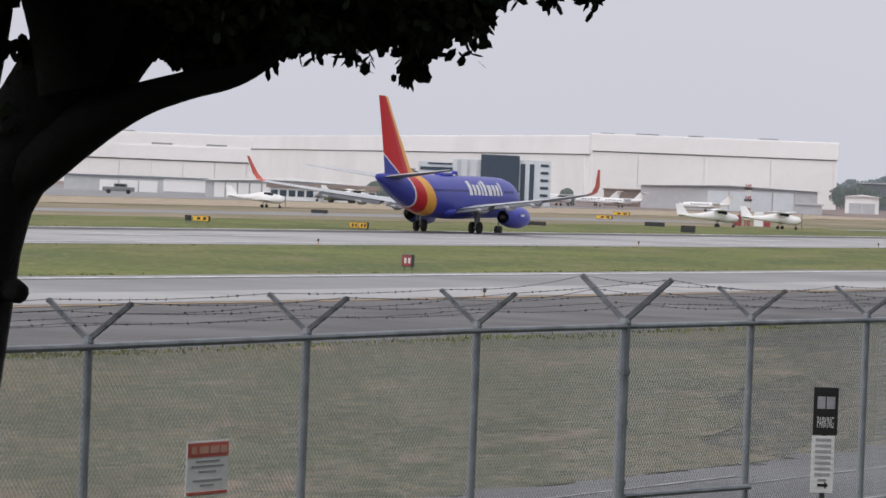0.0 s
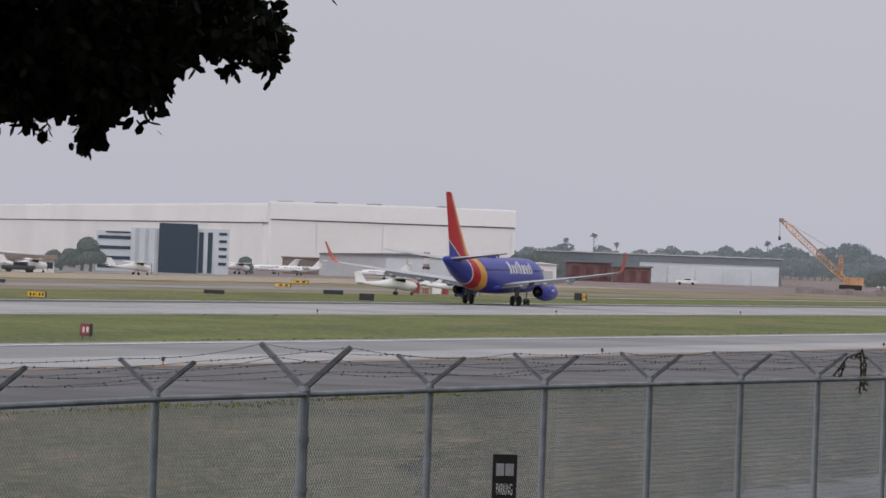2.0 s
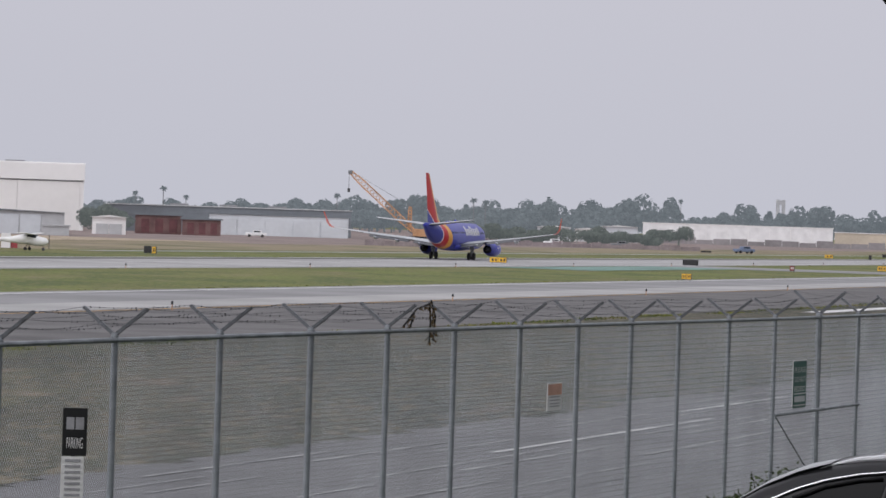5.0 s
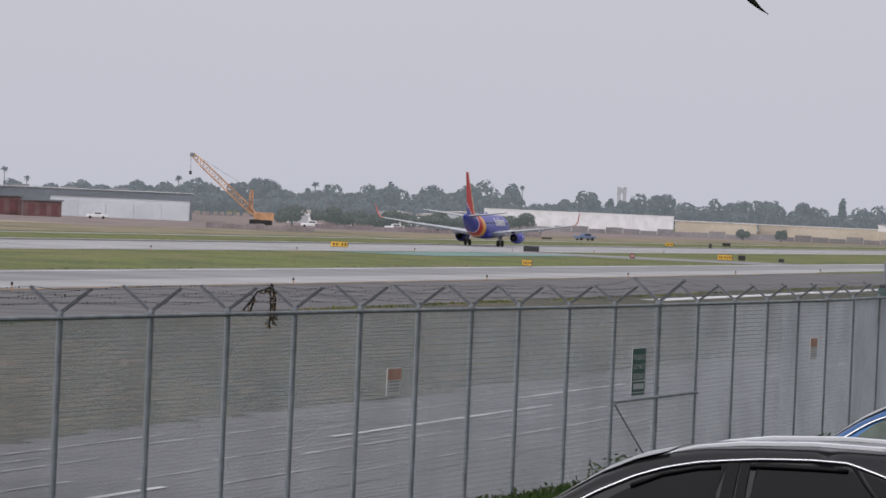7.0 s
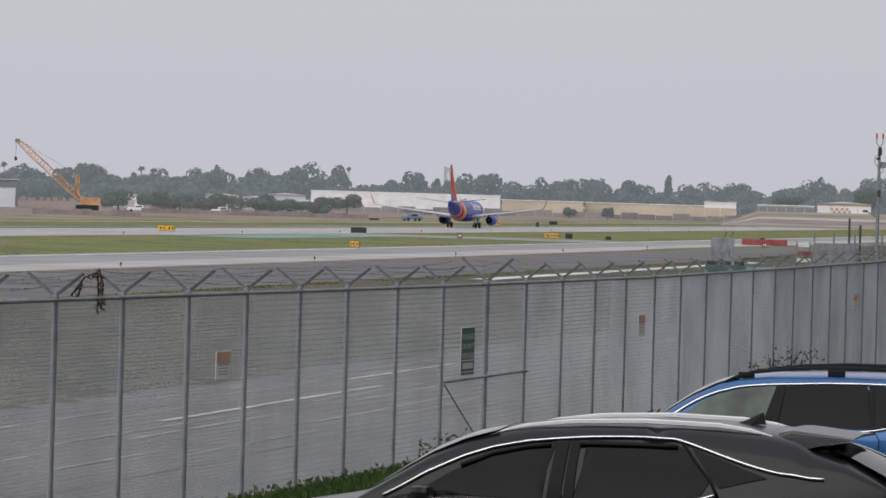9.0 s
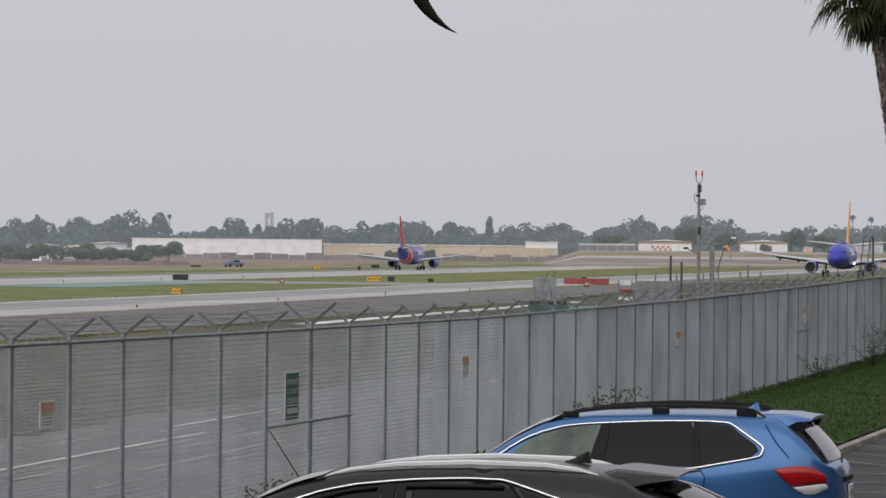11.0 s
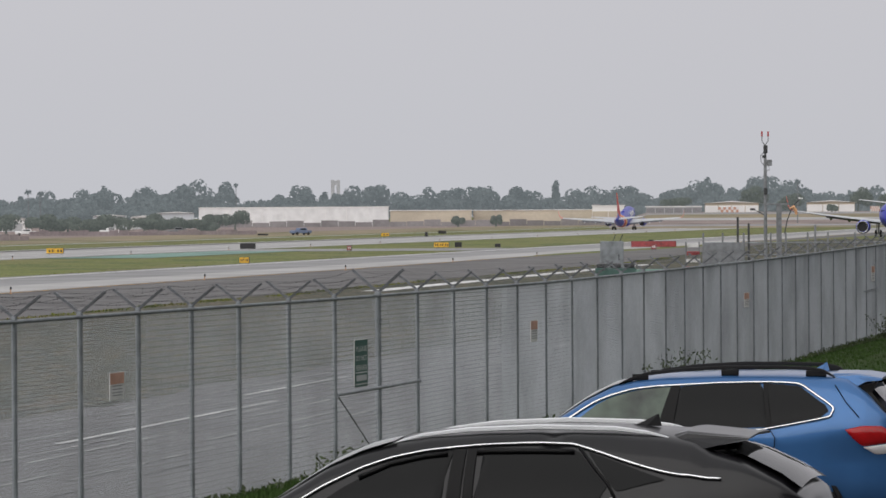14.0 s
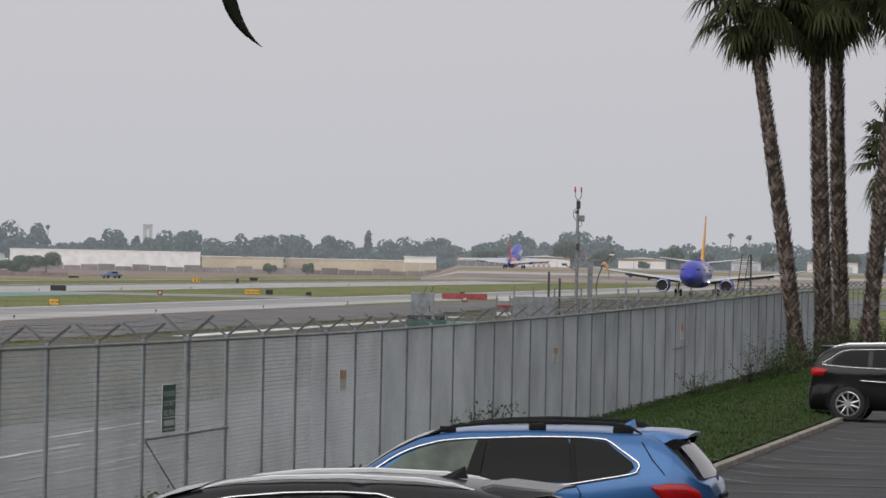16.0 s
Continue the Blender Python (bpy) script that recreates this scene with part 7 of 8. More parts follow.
def field_tree(az, r, h, w, seed, n=760, palm=False, mat=None):
    rng = random.Random(seed)
    c = polar(az, r, mound_z(az, r))
    if palm:
        t = thing("distant_palm", Matrix.Translation(c), "slim distant fan palm above the trees", "palm tree", "distant palms")
        bm = bmesh.new()
        tube(bm, [(0, 0, 0), (0.2, 0, h * 0.5), (0.1, 0, h)], [0.2, 0.14, 0.12], 6)
        part("trunk", bm, STEEL_G, t)
        verts, faces = [], []
        for _ in range(46):
            d = Vector((rng.gauss(0, 1), rng.gauss(0, 1), rng.gauss(0.1, 0.7))).normalized()
            scatter(verts, faces, Vector((0.1, 0, h)), d, w * rng.uniform(0.7, 1.1), w * 0.35, rng, 0.3)
    else:
        t = thing("field_tree", Matrix.Translation(c), "rounded hazy green tree at the edge of the airfield", "tree", "trees beyond the airfield")
        bm = bmesh.new()
        tube(bm, [(0, 0, 0), (0.1, 0, h * 0.35), (0, 0, h * 0.6)], [0.35, 0.25, 0.1], 6)
        for k in range(4):
            a = 2 * math.pi * k / 4 + rng.random()
            tube(bm, [(0, 0, h * 0.3), (w * 0.35 * math.cos(a), w * 0.35 * math.sin(a), h * 0.6)], [0.15, 0.05], 5)
        # trunk shares the crown's emissive haze
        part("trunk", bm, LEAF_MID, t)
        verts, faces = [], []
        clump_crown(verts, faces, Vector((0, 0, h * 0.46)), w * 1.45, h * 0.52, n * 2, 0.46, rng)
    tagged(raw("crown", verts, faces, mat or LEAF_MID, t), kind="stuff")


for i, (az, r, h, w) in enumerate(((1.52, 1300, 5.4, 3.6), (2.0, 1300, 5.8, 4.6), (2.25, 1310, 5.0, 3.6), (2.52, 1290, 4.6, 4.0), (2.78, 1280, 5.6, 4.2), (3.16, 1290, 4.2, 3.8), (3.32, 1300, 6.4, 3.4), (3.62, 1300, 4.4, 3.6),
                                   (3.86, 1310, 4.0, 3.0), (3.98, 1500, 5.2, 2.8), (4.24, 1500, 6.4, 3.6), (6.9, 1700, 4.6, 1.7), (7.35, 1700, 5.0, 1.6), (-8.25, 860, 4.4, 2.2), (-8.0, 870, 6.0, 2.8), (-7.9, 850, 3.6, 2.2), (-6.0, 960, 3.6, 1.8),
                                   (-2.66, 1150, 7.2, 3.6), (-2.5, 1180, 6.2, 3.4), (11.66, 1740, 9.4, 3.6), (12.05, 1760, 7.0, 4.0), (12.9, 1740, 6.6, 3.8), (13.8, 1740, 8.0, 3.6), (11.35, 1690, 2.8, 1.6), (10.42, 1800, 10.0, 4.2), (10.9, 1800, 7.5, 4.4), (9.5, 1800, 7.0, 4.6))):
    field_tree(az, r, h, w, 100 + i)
# distant palms borrow the belt's emissive haze
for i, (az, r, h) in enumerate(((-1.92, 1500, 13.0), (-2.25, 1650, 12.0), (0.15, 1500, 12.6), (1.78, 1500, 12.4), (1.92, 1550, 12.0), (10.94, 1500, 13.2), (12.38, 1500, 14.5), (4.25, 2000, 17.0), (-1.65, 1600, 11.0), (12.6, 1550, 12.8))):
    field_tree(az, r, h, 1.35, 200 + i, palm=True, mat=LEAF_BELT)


# ---- light aircraft and business jets on the apron ----
def small_jet(az, r, face, scale, label):
    t = thing("business_jet", heading(polar(az, r, 0.05), face) @ Matrix.Diagonal((scale, scale, scale, 1)), label, "aircraft", "parked aircraft")
    bm = bmesh.new()
    st = ((8.5, 0.05, 1.7), (7.6, 0.45, 1.75), (6.2, 0.82, 1.9), (4, 0.98, 2.0), (-3, 0.98, 2.0), (-6, 0.62, 2.25), (-8.6, 0.12, 2.6))
    rings = [[bm.verts.new((q * math.sin(a), y, z + q * math.cos(a))) for a in (2 * math.pi * k / 16 for k in range(16))] for y, q, z in st]
    loft(bm, rings)
    part("fuselage", bm, WHITE, t, smooth=True)
    for s in (-1, 1):
        bm = bmesh.new()
        aerofoil(bm, [(s * 0.6, 1.6, -2.0, 1.35), (s * 8.2, -2.6, -3.7, 1.8)])
        part("wing", bm, WHITE, t)
        bm = bmesh.new()
        tube(bm, [(s * 1.5, -2.9, 2.6), (s * 1.5, -3.4, 2.6), (s * 1.5, -5.2, 2.6)], [0.42, 0.5, 0.34], 12)
        part("engine", bm, SHED_GREY, t, smooth=True)
        bm = bmesh.new()
        aerofoil(bm, [(s * 0.05, -7.9, -9.6, 5.0), (s * 3.2, -9.2, -10.1, 5.1)])
        part("tailplane", bm, WHITE, t)
        bm = bmesh.new()
        tube(bm, [(s * 1.4, -1.0, 1.4), (s * 1.4, -1.0, 0.3)], 0.08, 5)
        lens_disc(bm, (s * 1.4, -1.0, 0.3), (1, 0, 0), 0.3, 0.25, 12)
        part("main_gear", bm, RUBBER, t)
        for i in range(6):
            bm = bmesh.new()
            quad_box(bm, (s * 0.94, 3.6 - i * 1.0, 2.3), (0.08, 0.42, 0.32))
            part("cabin_window", bm, COCKPIT, t)
    bm = bmesh.new()
    aerofoil(bm, [(0, -5.2, -8.6, 2.6, (1, 0, 0)), (0, -7.9, -9.7, 5.05, (1, 0, 0))], 0.08)
    part("tail_fin", bm, WHITE, t)
    bm = bmesh.new()
    tube(bm, [(0, 6.3, 1.5), (0, 6.3, 0.25)], 0.07, 5)
    lens_disc(bm, (0, 6.3, 0.25), (1, 0, 0), 0.25, 0.2, 12)
    part("nose_gear", bm, RUBBER, t)
    bm = bmesh.new()
    quad_box(bm, (0, 6.3, 2.45), (1.1, 0.9, 0.34), bevel=0.1)
    part("cockpit_window", bm, COCKPIT, t)


def light_plane(az, r, face, label, high=True, v=None):
    p = polar(az, r)
    p.z = ground_z(p.x, p.y) + 0.05
    t = thing("light_aircraft", heading(p, face), label, "aircraft", "light aircraft")
    bm = bmesh.new()
    st = ((2.6, 0.12, 1.15), (2.3, 0.42, 1.15), (1.2, 0.58, 1.2), (0.2, 0.62, 1.4), (-0.8, 0.55, 1.4), (-2.5, 0.3, 1.3), (-5.0, 0.1, 1.35))
    rings = [[bm.verts.new((q * math.sin(a), y, z + q * 1.1 * math.cos(a))) for a in (2 * math.pi * k / 12 for k in range(12))] for y, q, z in st]
    loft(bm, rings)
    part("fuselage", bm, WHITE, t, smooth=True)
    z = 2.05 if high else 0.95
    for s in (-1, 1):
        bm = bmesh.new()
        aerofoil(bm, [(s * 0.2, 0.9, -0.7, z), (s * 5.4, 0.75, -0.45, z + 0.15)], 0.13)
        part("wing", bm, WHITE, t)
        bm = bmesh.new()
        aerofoil(bm, [(s * 0.05, -4.1, -5.1, 1.4), (s * 1.7, -4.4, -5.1, 1.45)], 0.1)
        part("tailplane", bm, WHITE, t)
        bm = bmesh.new()
        tube(bm, [(s * 0.4, 0.0, 0.9), (s * 1.1, -0.1, 0.22)], 0.05, 5)
        lens_disc(bm, (s * 1.15, -0.1, 0.22), (1, 0, 0), 0.22, 0.16, 12)
        part("main_gear", bm, RUBBER, t)
    bm = bmesh.new()
    aerofoil(bm, [(0, -3.6, -5.1, 1.4, (1, 0, 0)), (0, -4.6, -5.4, 2.75, (1, 0, 0))], 0.1)
    part("tail_fin", bm, WHITE, t)
    bm = bmesh.new()
    quad_box(bm, (0, 0.5, 1.8), (1.06, 1.2, 0.42), bevel=0.08)
    part("cabin_glass", bm, COCKPIT, t)
    bm = bmesh.new()
    tube(bm, [(0, 1.9, 0.8), (0, 1.95, 0.2)], 0.05, 5)
    lens_disc(bm, (0, 1.95, 0.2), (1, 0, 0), 0.2, 0.14, 12)
    quad_box(bm, (0, 2.68, 1.15), (0.14, 0.05, 1.9))
    part("nose_gear_and_propeller", bm, STEEL_D, t)


small_jet(-4.44, 930, -100, 0.62, "white business jet parked on the apron")
small_jet(-5.45, 960, -70, 0.62, "white business jet parked on the apron")
small_jet(-5.75, 980, -110, 0.62, "white business jet parked on the apron")
for az, r, f, h in ((-4.25, 600, 80, True), (-3.50, 605, 100, True), (-6.15, 940, 60, True), (-9.65, 620, 95, False), (-9.0, 780, 100, True), (-8.6, 770, 70, True), (-7.35, 800, 60, True)):
    light_plane(az, r, f, "small white propeller aircraft parked on the airfield", h)


# ---- airfield signs, lights and posts ----
def sign_box(p, w, h, mat, label, name="airfield_sign", panels=1, legs=True, face=None):
    """A lit guidance sign: a shallow box on two legs, its panels framed; faces the camera side."""
    p = Vector(p)
    z = ground_z(p.x, p.y)
    az = face if face is not None else FIELD_AZ + 180
    t = thing(name, Matrix.Translation((p.x, p.y, z)) @ Matrix.Rotation(radians(-az), 4, "Z"), label, "sign", "airfield signs")
    bm = bmesh.new()
    quad_box(bm, (0, 0, 0.2 + h / 2), (w, 0.35, h), bevel=0.03)
    part("case", bm, STEEL_D if mat is not SIGN_K else SIGN_K, t)
    for i in range(panels):
        bm = bmesh.new()
        quad_box(bm, (-w / 2 + w * (i + 0.5) / panels, 0.18, 0.2 + h / 2), (w / panels - 0.06, 0.03, h - 0.08))
        panel = part("sign_panel", bm, mat, t)
        if mat in (SIGN_Y, RED_D) and name != "holding_sign":
            for k in (-0.25, 0.12):
                bm = bmesh.new()
                quad_box(bm, (-w / 2 + w * (i + 0.5 + k) / panels, 0.20, 0.2 + h / 2), (w / panels * 0.2, 0.02, h * 0.45))
                part("legend_bar", bm, SIGN_K if mat is SIGN_Y else SIGN_W, panel)
    for x in (-w * 0.35, w * 0.35):
        bm = bmesh.new()
        tube(bm, [(x, 0, -0.05), (x, 0, 0.25)], 0.05, 6)
        part("leg", bm, STEEL_G, t)


for az, r, w, h, mat, n, label in (
        (-8.52, 428, 1.75, 0.55, SIGN_Y, 2, "yellow guidance sign on the grass"), (-10.40, 434, 1.6, 0.5, SIGN_Y, 1, "yellow guidance sign on the grass"), (-10.56, 436, 0.5, 0.5, SIGN_K, 1, "black end panel of a guidance sign"),
        (-4.60, 506, 1.55, 0.72, SIGN_K, 1, "black backed distance sign beside the runway"), (-6.42, 518, 2.3, 0.42, SIGN_K, 1, "black backed guidance sign"), (-5.0, 560, 2.4, 0.5, SIGN_K, 1, "black backed guidance sign"),
        (-5.6, 640, 2.2, 0.5, SIGN_Y, 1, "yellow guidance sign on the far grass"), (2.10, 630, 2.3, 0.72, SIGN_Y, 2, "yellow two-panel guidance sign beside the runway"), (4.39, 692, 2.25, 0.78, SIGN_K, 1, "black backed distance sign beside the runway"),
        (4.35, 494, 1.05, 0.62, SIGN_Y, 2, "small yellow guidance sign beside the taxiway"), (6.70, 696, 2.2, 0.75, SIGN_Y, 3, "yellow three-panel guidance sign beside the taxiway"), (6.90, 700, 1.0, 0.72, SIGN_K, 1, "black end of a guidance sign"),
        (-2.08, 604, 0.9, 0.9, SIGN_K, 1, "black airfield sign seen from behind"), (-2.0, 600, 0.5, 0.9, SIGN_Y, 1, "yellow narrow guidance sign"), (4.57, 1106, 2.4, 0.4, SIGN_K, 1, "black backed far sign"), (6.71, 1135, 1.9, 0.75, SIGN_K, 1, "black backed far sign"),
        (6.03, 1026, 1.8, 0.75, SIGN_Y, 1, "yellow far guidance sign"), (6.52, 1020, 0.6, 0.9, SIGN_K, 1, "black backed far sign"), (-5.4, 720, 2.6, 0.5, SIGN_Y, 1, "yellow guidance sign on the far grass"), (-9.0, 560, 2.0, 0.4, SIGN_K, 1, "black backed guidance sign")):
    sign_box(polar(az, r), w, h, mat, label, panels=n)
for az, r in ((-7.92, 262), (5.60, 652), (9.23, 600)):
    sign_box(polar(az, r), 0.62, 0.66, RED_D, "dark red boxy marker light on the grass", "marker_box", 1)
for az, r in ((7.37, 698), (9.2, 770)):
    sign_box(polar(az, r), 0.8, 0.5, SIGN_K, "black boxy marker light on the grass", "marker_box", 1)
sign_box(polar(9.23, 680), 6.4, 0.85, RED_D, "long dark red holding sign", "holding_sign", 3)


def edge_light(p):
    z = ground_z(p.x, p.y)
    t = thing("edge_light", Matrix.Translation((p.x, p.y, z)), "small edge light on an orange stake", "airfield light", "taxiway edge lights")
    bm = bmesh.new()
    tube(bm, [(0, 0, -0.05), (0, 0, 0.34)], 0.035, 6)
    part("stake", bm, ORANGE, t)
    bm = bmesh.new()
    tube(bm, [(0, 0, 0.34), (0, 0, 0.52)], [0.075, 0.06], 8)
    part("lens", bm, STEEL_D, t)


for u in range(110, 720, 61):
    edge_light(fld(u + 18, 80.6))
for u in range(240, 1300, 61):
    edge_light(fld(u, 141.0))


# ---- things on and by the fence ----
def fence_sign(u, z, w, h, kind, label):
    t = thing("fence_sign", pose(*fen(u, FENCE_V - 0.05, z), 0, 0, 90 - FENCE_AZ), label, "sign", "signs on the fence")
    bm = bmesh.new()
    quad_box(bm, (0, 0, 0), (w, 0.012, h), bevel=0.003)
    part("plate", bm, SIGN_W, t)
    # local x runs along the fence toward the viewer's side; the face is -y
    if kind == "warning":
        for zz, hh, mat in ((h * 0.34, h * 0.26, SIGN_R), (-h * 0.45, h * 0.05, SIGN_R)):
            bm = bmesh.new()
            quad_box(bm, (0, -0.008, zz), (w * 0.98, 0.006, hh))
            part("red_band", bm, mat, t)
        for k, (x, ww) in enumerate(((-0.36, 0.12), (-0.12, 0.22), (0.14, 0.22), (0.36, 0.16))):
            bm = bmesh.new()
            quad_box(bm, (x * w, -0.013, h * 0.34), (ww * w, 0.004, h * 0.13))
            part("legend_bar", bm, SIGN_FADE, t)
        for zz, ww in ((0.13, 0.55), (0.04, 0.78), (-0.06, 0.4), (-0.22, 0.7), (-0.31, 0.3)):
            bm = bmesh.new()
            quad_box(bm, (0, -0.009, zz * h), (ww * w, 0.004, h * 0.035))
            part("print_bar", bm, TEXT_GREY, t)
    elif kind == "faded":
        bm = bmesh.new()
        quad_box(bm, (0, -0.009, h * 0.27), (w * 0.96, 0.006, h * 0.40))
        part("orange_band", bm, SIGN_FADE, t)
        for zz in (0.0, -0.12, -0.24, -0.34):
            bm = bmesh.new()
            quad_box(bm, (0, -0.009, zz * h), (w * 0.7, 0.004, h * 0.04))
            part("print_bar", bm, TEXT_GREY, t)
    else:
        bm = bmesh.new()
        quad_box(bm, (0, -0.009, 0), (w * 0.985, 0.006, h * 0.985))
        part("green_panel", bm, SIGN_G, t)
        for zz, hh in ((-0.195, 0.02), (-0.44, 0.02)):
            bm = bmesh.new()
            quad_box(bm, (0, -0.014, zz * h), (w * 0.9, 0.004, hh * h))
            part("white_rule", bm, SIGN_W, t)
        for text, zz, size in (("PLEASE", 0.30, 0.115), ("DO NOT", 0.10, 0.115), ("FEED BIRDS", -0.10, 0.115)):
            lettering(text, t, (0, -0.014, zz * h), size * h * 1.35, w * 0.84)
        bm = bmesh.new()
        quad_box(bm, (0, -0.014, -0.31 * h), (w * 0.8, 0.004, 0.12 * h))
        part("print_bar", bm, SHED_GREY, t)
    return t


def lettering(text, parent, place, height, width):
    cu = bpy.data.curves.new("lettering", "FONT")
    cu.body, cu.align_x, cu.align_y, cu.size, cu.extrude = text, "CENTER", "CENTER", 1.0, 0.0
    ob = new("lettering_source", cu)
    me = bpy.data.meshes.new_from_object(ob.evaluated_get(bpy.context.evaluated_depsgraph_get()))
    bpy.data.objects.remove(ob)
    me.name = "lettering"
    wide = max(v.co.x for v in me.vertices) - min(v.co.x for v in me.vertices)
    me.transform(pose(*place, 90) @ Matrix.Diagonal((width / wide, height, 1, 1)))
    me.materials.append(SIGN_W)
    o = new("lettering", me)
    o.parent = parent
    tagged(o, kind="stuff")
    return o


fence_sign(31.66, 3.05, 0.64, 0.41, "warning", "white warning sign with red bands on the fence")
fence_sign(62.2, 3.02, 0.70, 0.37, "faded", "sun-faded orange and white notice on the fence")
fence_sign(93.05, 2.97, 0.72, 0.42, "faded", "sun-faded orange and white notice on the fence")
fence_sign(123.4, 3.0, 0.9, 0.38, "faded", "sun-faded notice on the fence")
fence_sign(77.3, 2.84, 0.98, 0.78, "birds", "green sign asking not to feed birds on the gate")
fence_sign(152.6, 3.28, 0.9, 0.5, "faded", "sun-faded notice on the fence")


def parking_sign():
    p = fen(42.18, 16.3)
    z = ground_z(p.x, p.y)
    t = thing("parking_sign", Matrix.Translation((p.x, p.y, z)) @ Matrix.Rotation(radians(-FENCE_AZ + 32), 4, "Z"), "black and white parking sign on a thin post", "sign")
    bm = bmesh.new()
    tube(bm, [(0, 0.03, -0.1), (0, 0.03, 3.42 - z)], 0.025, 6)
    part("post", bm, STEEL_D, t)
    bm = bmesh.new()
    quad_box(bm, (0, 0, 3.24 - z), (0.235, 0.012, 0.45), bevel=0.004)
    top = part("black_plate", bm, SIGN_K, t, "black upper plate")
    for x, w in ((-0.045, 0.075), (0.045, 0.080)):
        bm = bmesh.new()
        quad_box(bm, (x, -0.009, 3.32 - z), (w, 0.004, 0.115))
        part("legend_block", bm, TEXT_GREY, top)
    lettering("PARKING", top, (0, -0.009, 3.13 - z), 0.15, 0.155)
    bm = bmesh.new()
    quad_box(bm, (-0.012, 0.0, 2.74 - z), (0.215, 0.012, 0.535), bevel=0.004)
    low = part("white_plate", bm, SIGN_W, t, "white lower plate with grey print")
    for i in range(8):
        bm = bmesh.new()
        quad_box(bm, (-0.012, -0.009, 2.97 - z - i * 0.054), (0.15 if i < 7 else 0.08, 0.004, 0.026))
        part("print_bar", bm, TEXT_GREY, low)
    bm = bmesh.new()
    quad_box(bm, (-0.02, -0.009, 2.545 - z), (0.07, 0.004, 0.025))
    vs = [bm.verts.new((0.012, -0.010, 2.545 - z + 0.035)), bm.verts.new((0.05, -0.010, 2.545 - z)), bm.verts.new((0.012, -0.010, 2.545 - z - 0.035))]
    bm.faces.new(vs)
    part("arrow", bm, SIGN_K, low)


parking_sign()


# ---- the weather mast and the compound beyond the fence ----
def mast():
    p = polar(10.56, 430)
    z = ground_z(p.x, p.y)
    t = thing("weather_mast", Matrix.Translation((p.x, p.y, z)), "grey instrument mast with two red obstruction lamps", "mast")
    bm = bmesh.new()
    tube(bm, [(0, 0, 0), (0, 0, 8.2 - z), (0, 0, 11.2 - z)], [0.17, 0.15, 0.11], 8)
    part("pole", bm, STEEL_G, t)
    bm = bmesh.new()
    for s in (-1, 1):
        tube(bm, [(0, 0, 11.1 - z), (s * 0.28, 0, 11.5 - z), (s * 0.28, 0, 11.9 - z)], 0.04, 5)
    part("lamp_bracket", bm, STEEL_G, t)
    for s in (-1, 1):
        bm = bmesh.new()
        tube(bm, [(s * 0.28, 0, 11.9 - z), (s * 0.28, 0, 12.35 - z)], [0.085, 0.07], 8)
        part("obstruction_lamp", bm, TAIL_RED, t, "red obstruction lamp")
    for c, s, mat, n in (((0.38, 0, 9.55 - z), (0.42, 0.4, 0.55), STEEL_G, "instrument_box"), ((0.0, -0.2, 10.75 - z), (0.34, 0.3, 0.7), STEEL_D, "sensor"), ((0.0, -0.2, 7.0 - z), (0.3, 0.3, 0.6), STEEL_D, "junction_box"), ((-0.1, 0, 10.1 - z), (0.3, 0.3, 0.25), STEEL_D, "sensor")):
        bm = bmesh.new()
        quad_box(bm, c, s, bevel=0.04)
        part(n, bm, mat, t)
    bm = bmesh.new()
    tube(bm, [(-0.1, -0.1, 10.5 - z), (-0.42, -0.1, 10.2 - z), (-0.40, -0.1, 9.7 - z), (-0.12, -0.1, 9.3 - z)], 0.03, 5)
    tube(bm, [(0.3, -0.1, 9.3 - z), (0.35, -0.1, 8.9 - z), (0.1, -0.1, 8.8 - z)], 0.025, 5)
    part("cable", bm, STEEL_D, t)
    bm = bmesh.new()
    tube(bm, [(-0.1, 0, 4.9 - z), (-1.0, 0, 5.35 - z)], 0.04, 5)
    quad_box(bm, (-1.15, 0, 5.4 - z), (0.42, 0.25, 0.2), bevel=0.05)
    part("flood_lamp", bm, STEEL_D, t)


def windsock():
    p = polar(10.72, 428)
    z = ground_z(p.x, p.y)
    t = thing("windsock_stand", Matrix.Translation((p.x, p.y, z)), "steel T-post with a hanging orange windsock", "windsock")
    bm = bmesh.new()
    quad_box(bm, (0, 0, (5.8 - z) / 2), (0.42, 0.3, 5.8 - z))
    part("post", bm, STEEL_G, t)
    bm = bmesh.new()
    quad_box(bm, (-0.1, 0, 5.85 - z), (2.0, 0.3, 0.14), bevel=0.02)
    part("cross_beam", bm, STEEL_G, t)
    bm = bmesh.new()
    tube(bm, [(0.5, 0, 3.2 - z), (0.75, 0, 4.4 - z), (1.2, 0, 5.6 - z), (1.9, 0, 6.3 - z)], 0.05, 6)
    part("curved_arm", bm, STEEL_D, t)
    bm = bmesh.new()
    tube(bm, [(1.0, 0, 5.45 - z), (1.3, 0, 5.6 - z), (1.5, 0, 5.3 - z), (1.6, 0, 4.9 - z)], [0.07, 0.18, 0.16, 0.08], 10)
    part("sock", bm, ORANGE, t, "orange windsock")
    bm = bmesh.new()
    quad_box(bm, (1.95, 0, 6.35 - z), (0.4, 0.25, 0.12), bevel=0.03)
    part("lamp", bm, WHITE, t)


mast()
windsock()


def block(name, label, cat, az0, az1, r, z0, z1, depth, mat, bevel=0.03):
    m, w = frame_between(polar(az0, r), polar(az1, r))
    t = thing(name, m, label, cat)
    bm = bmesh.new()
    quad_box(bm, (w / 2, depth / 2, (z0 + z1) / 2), (w, depth, z1 - z0), bevel=bevel)
    part("body", bm, mat, t)
    return t, w


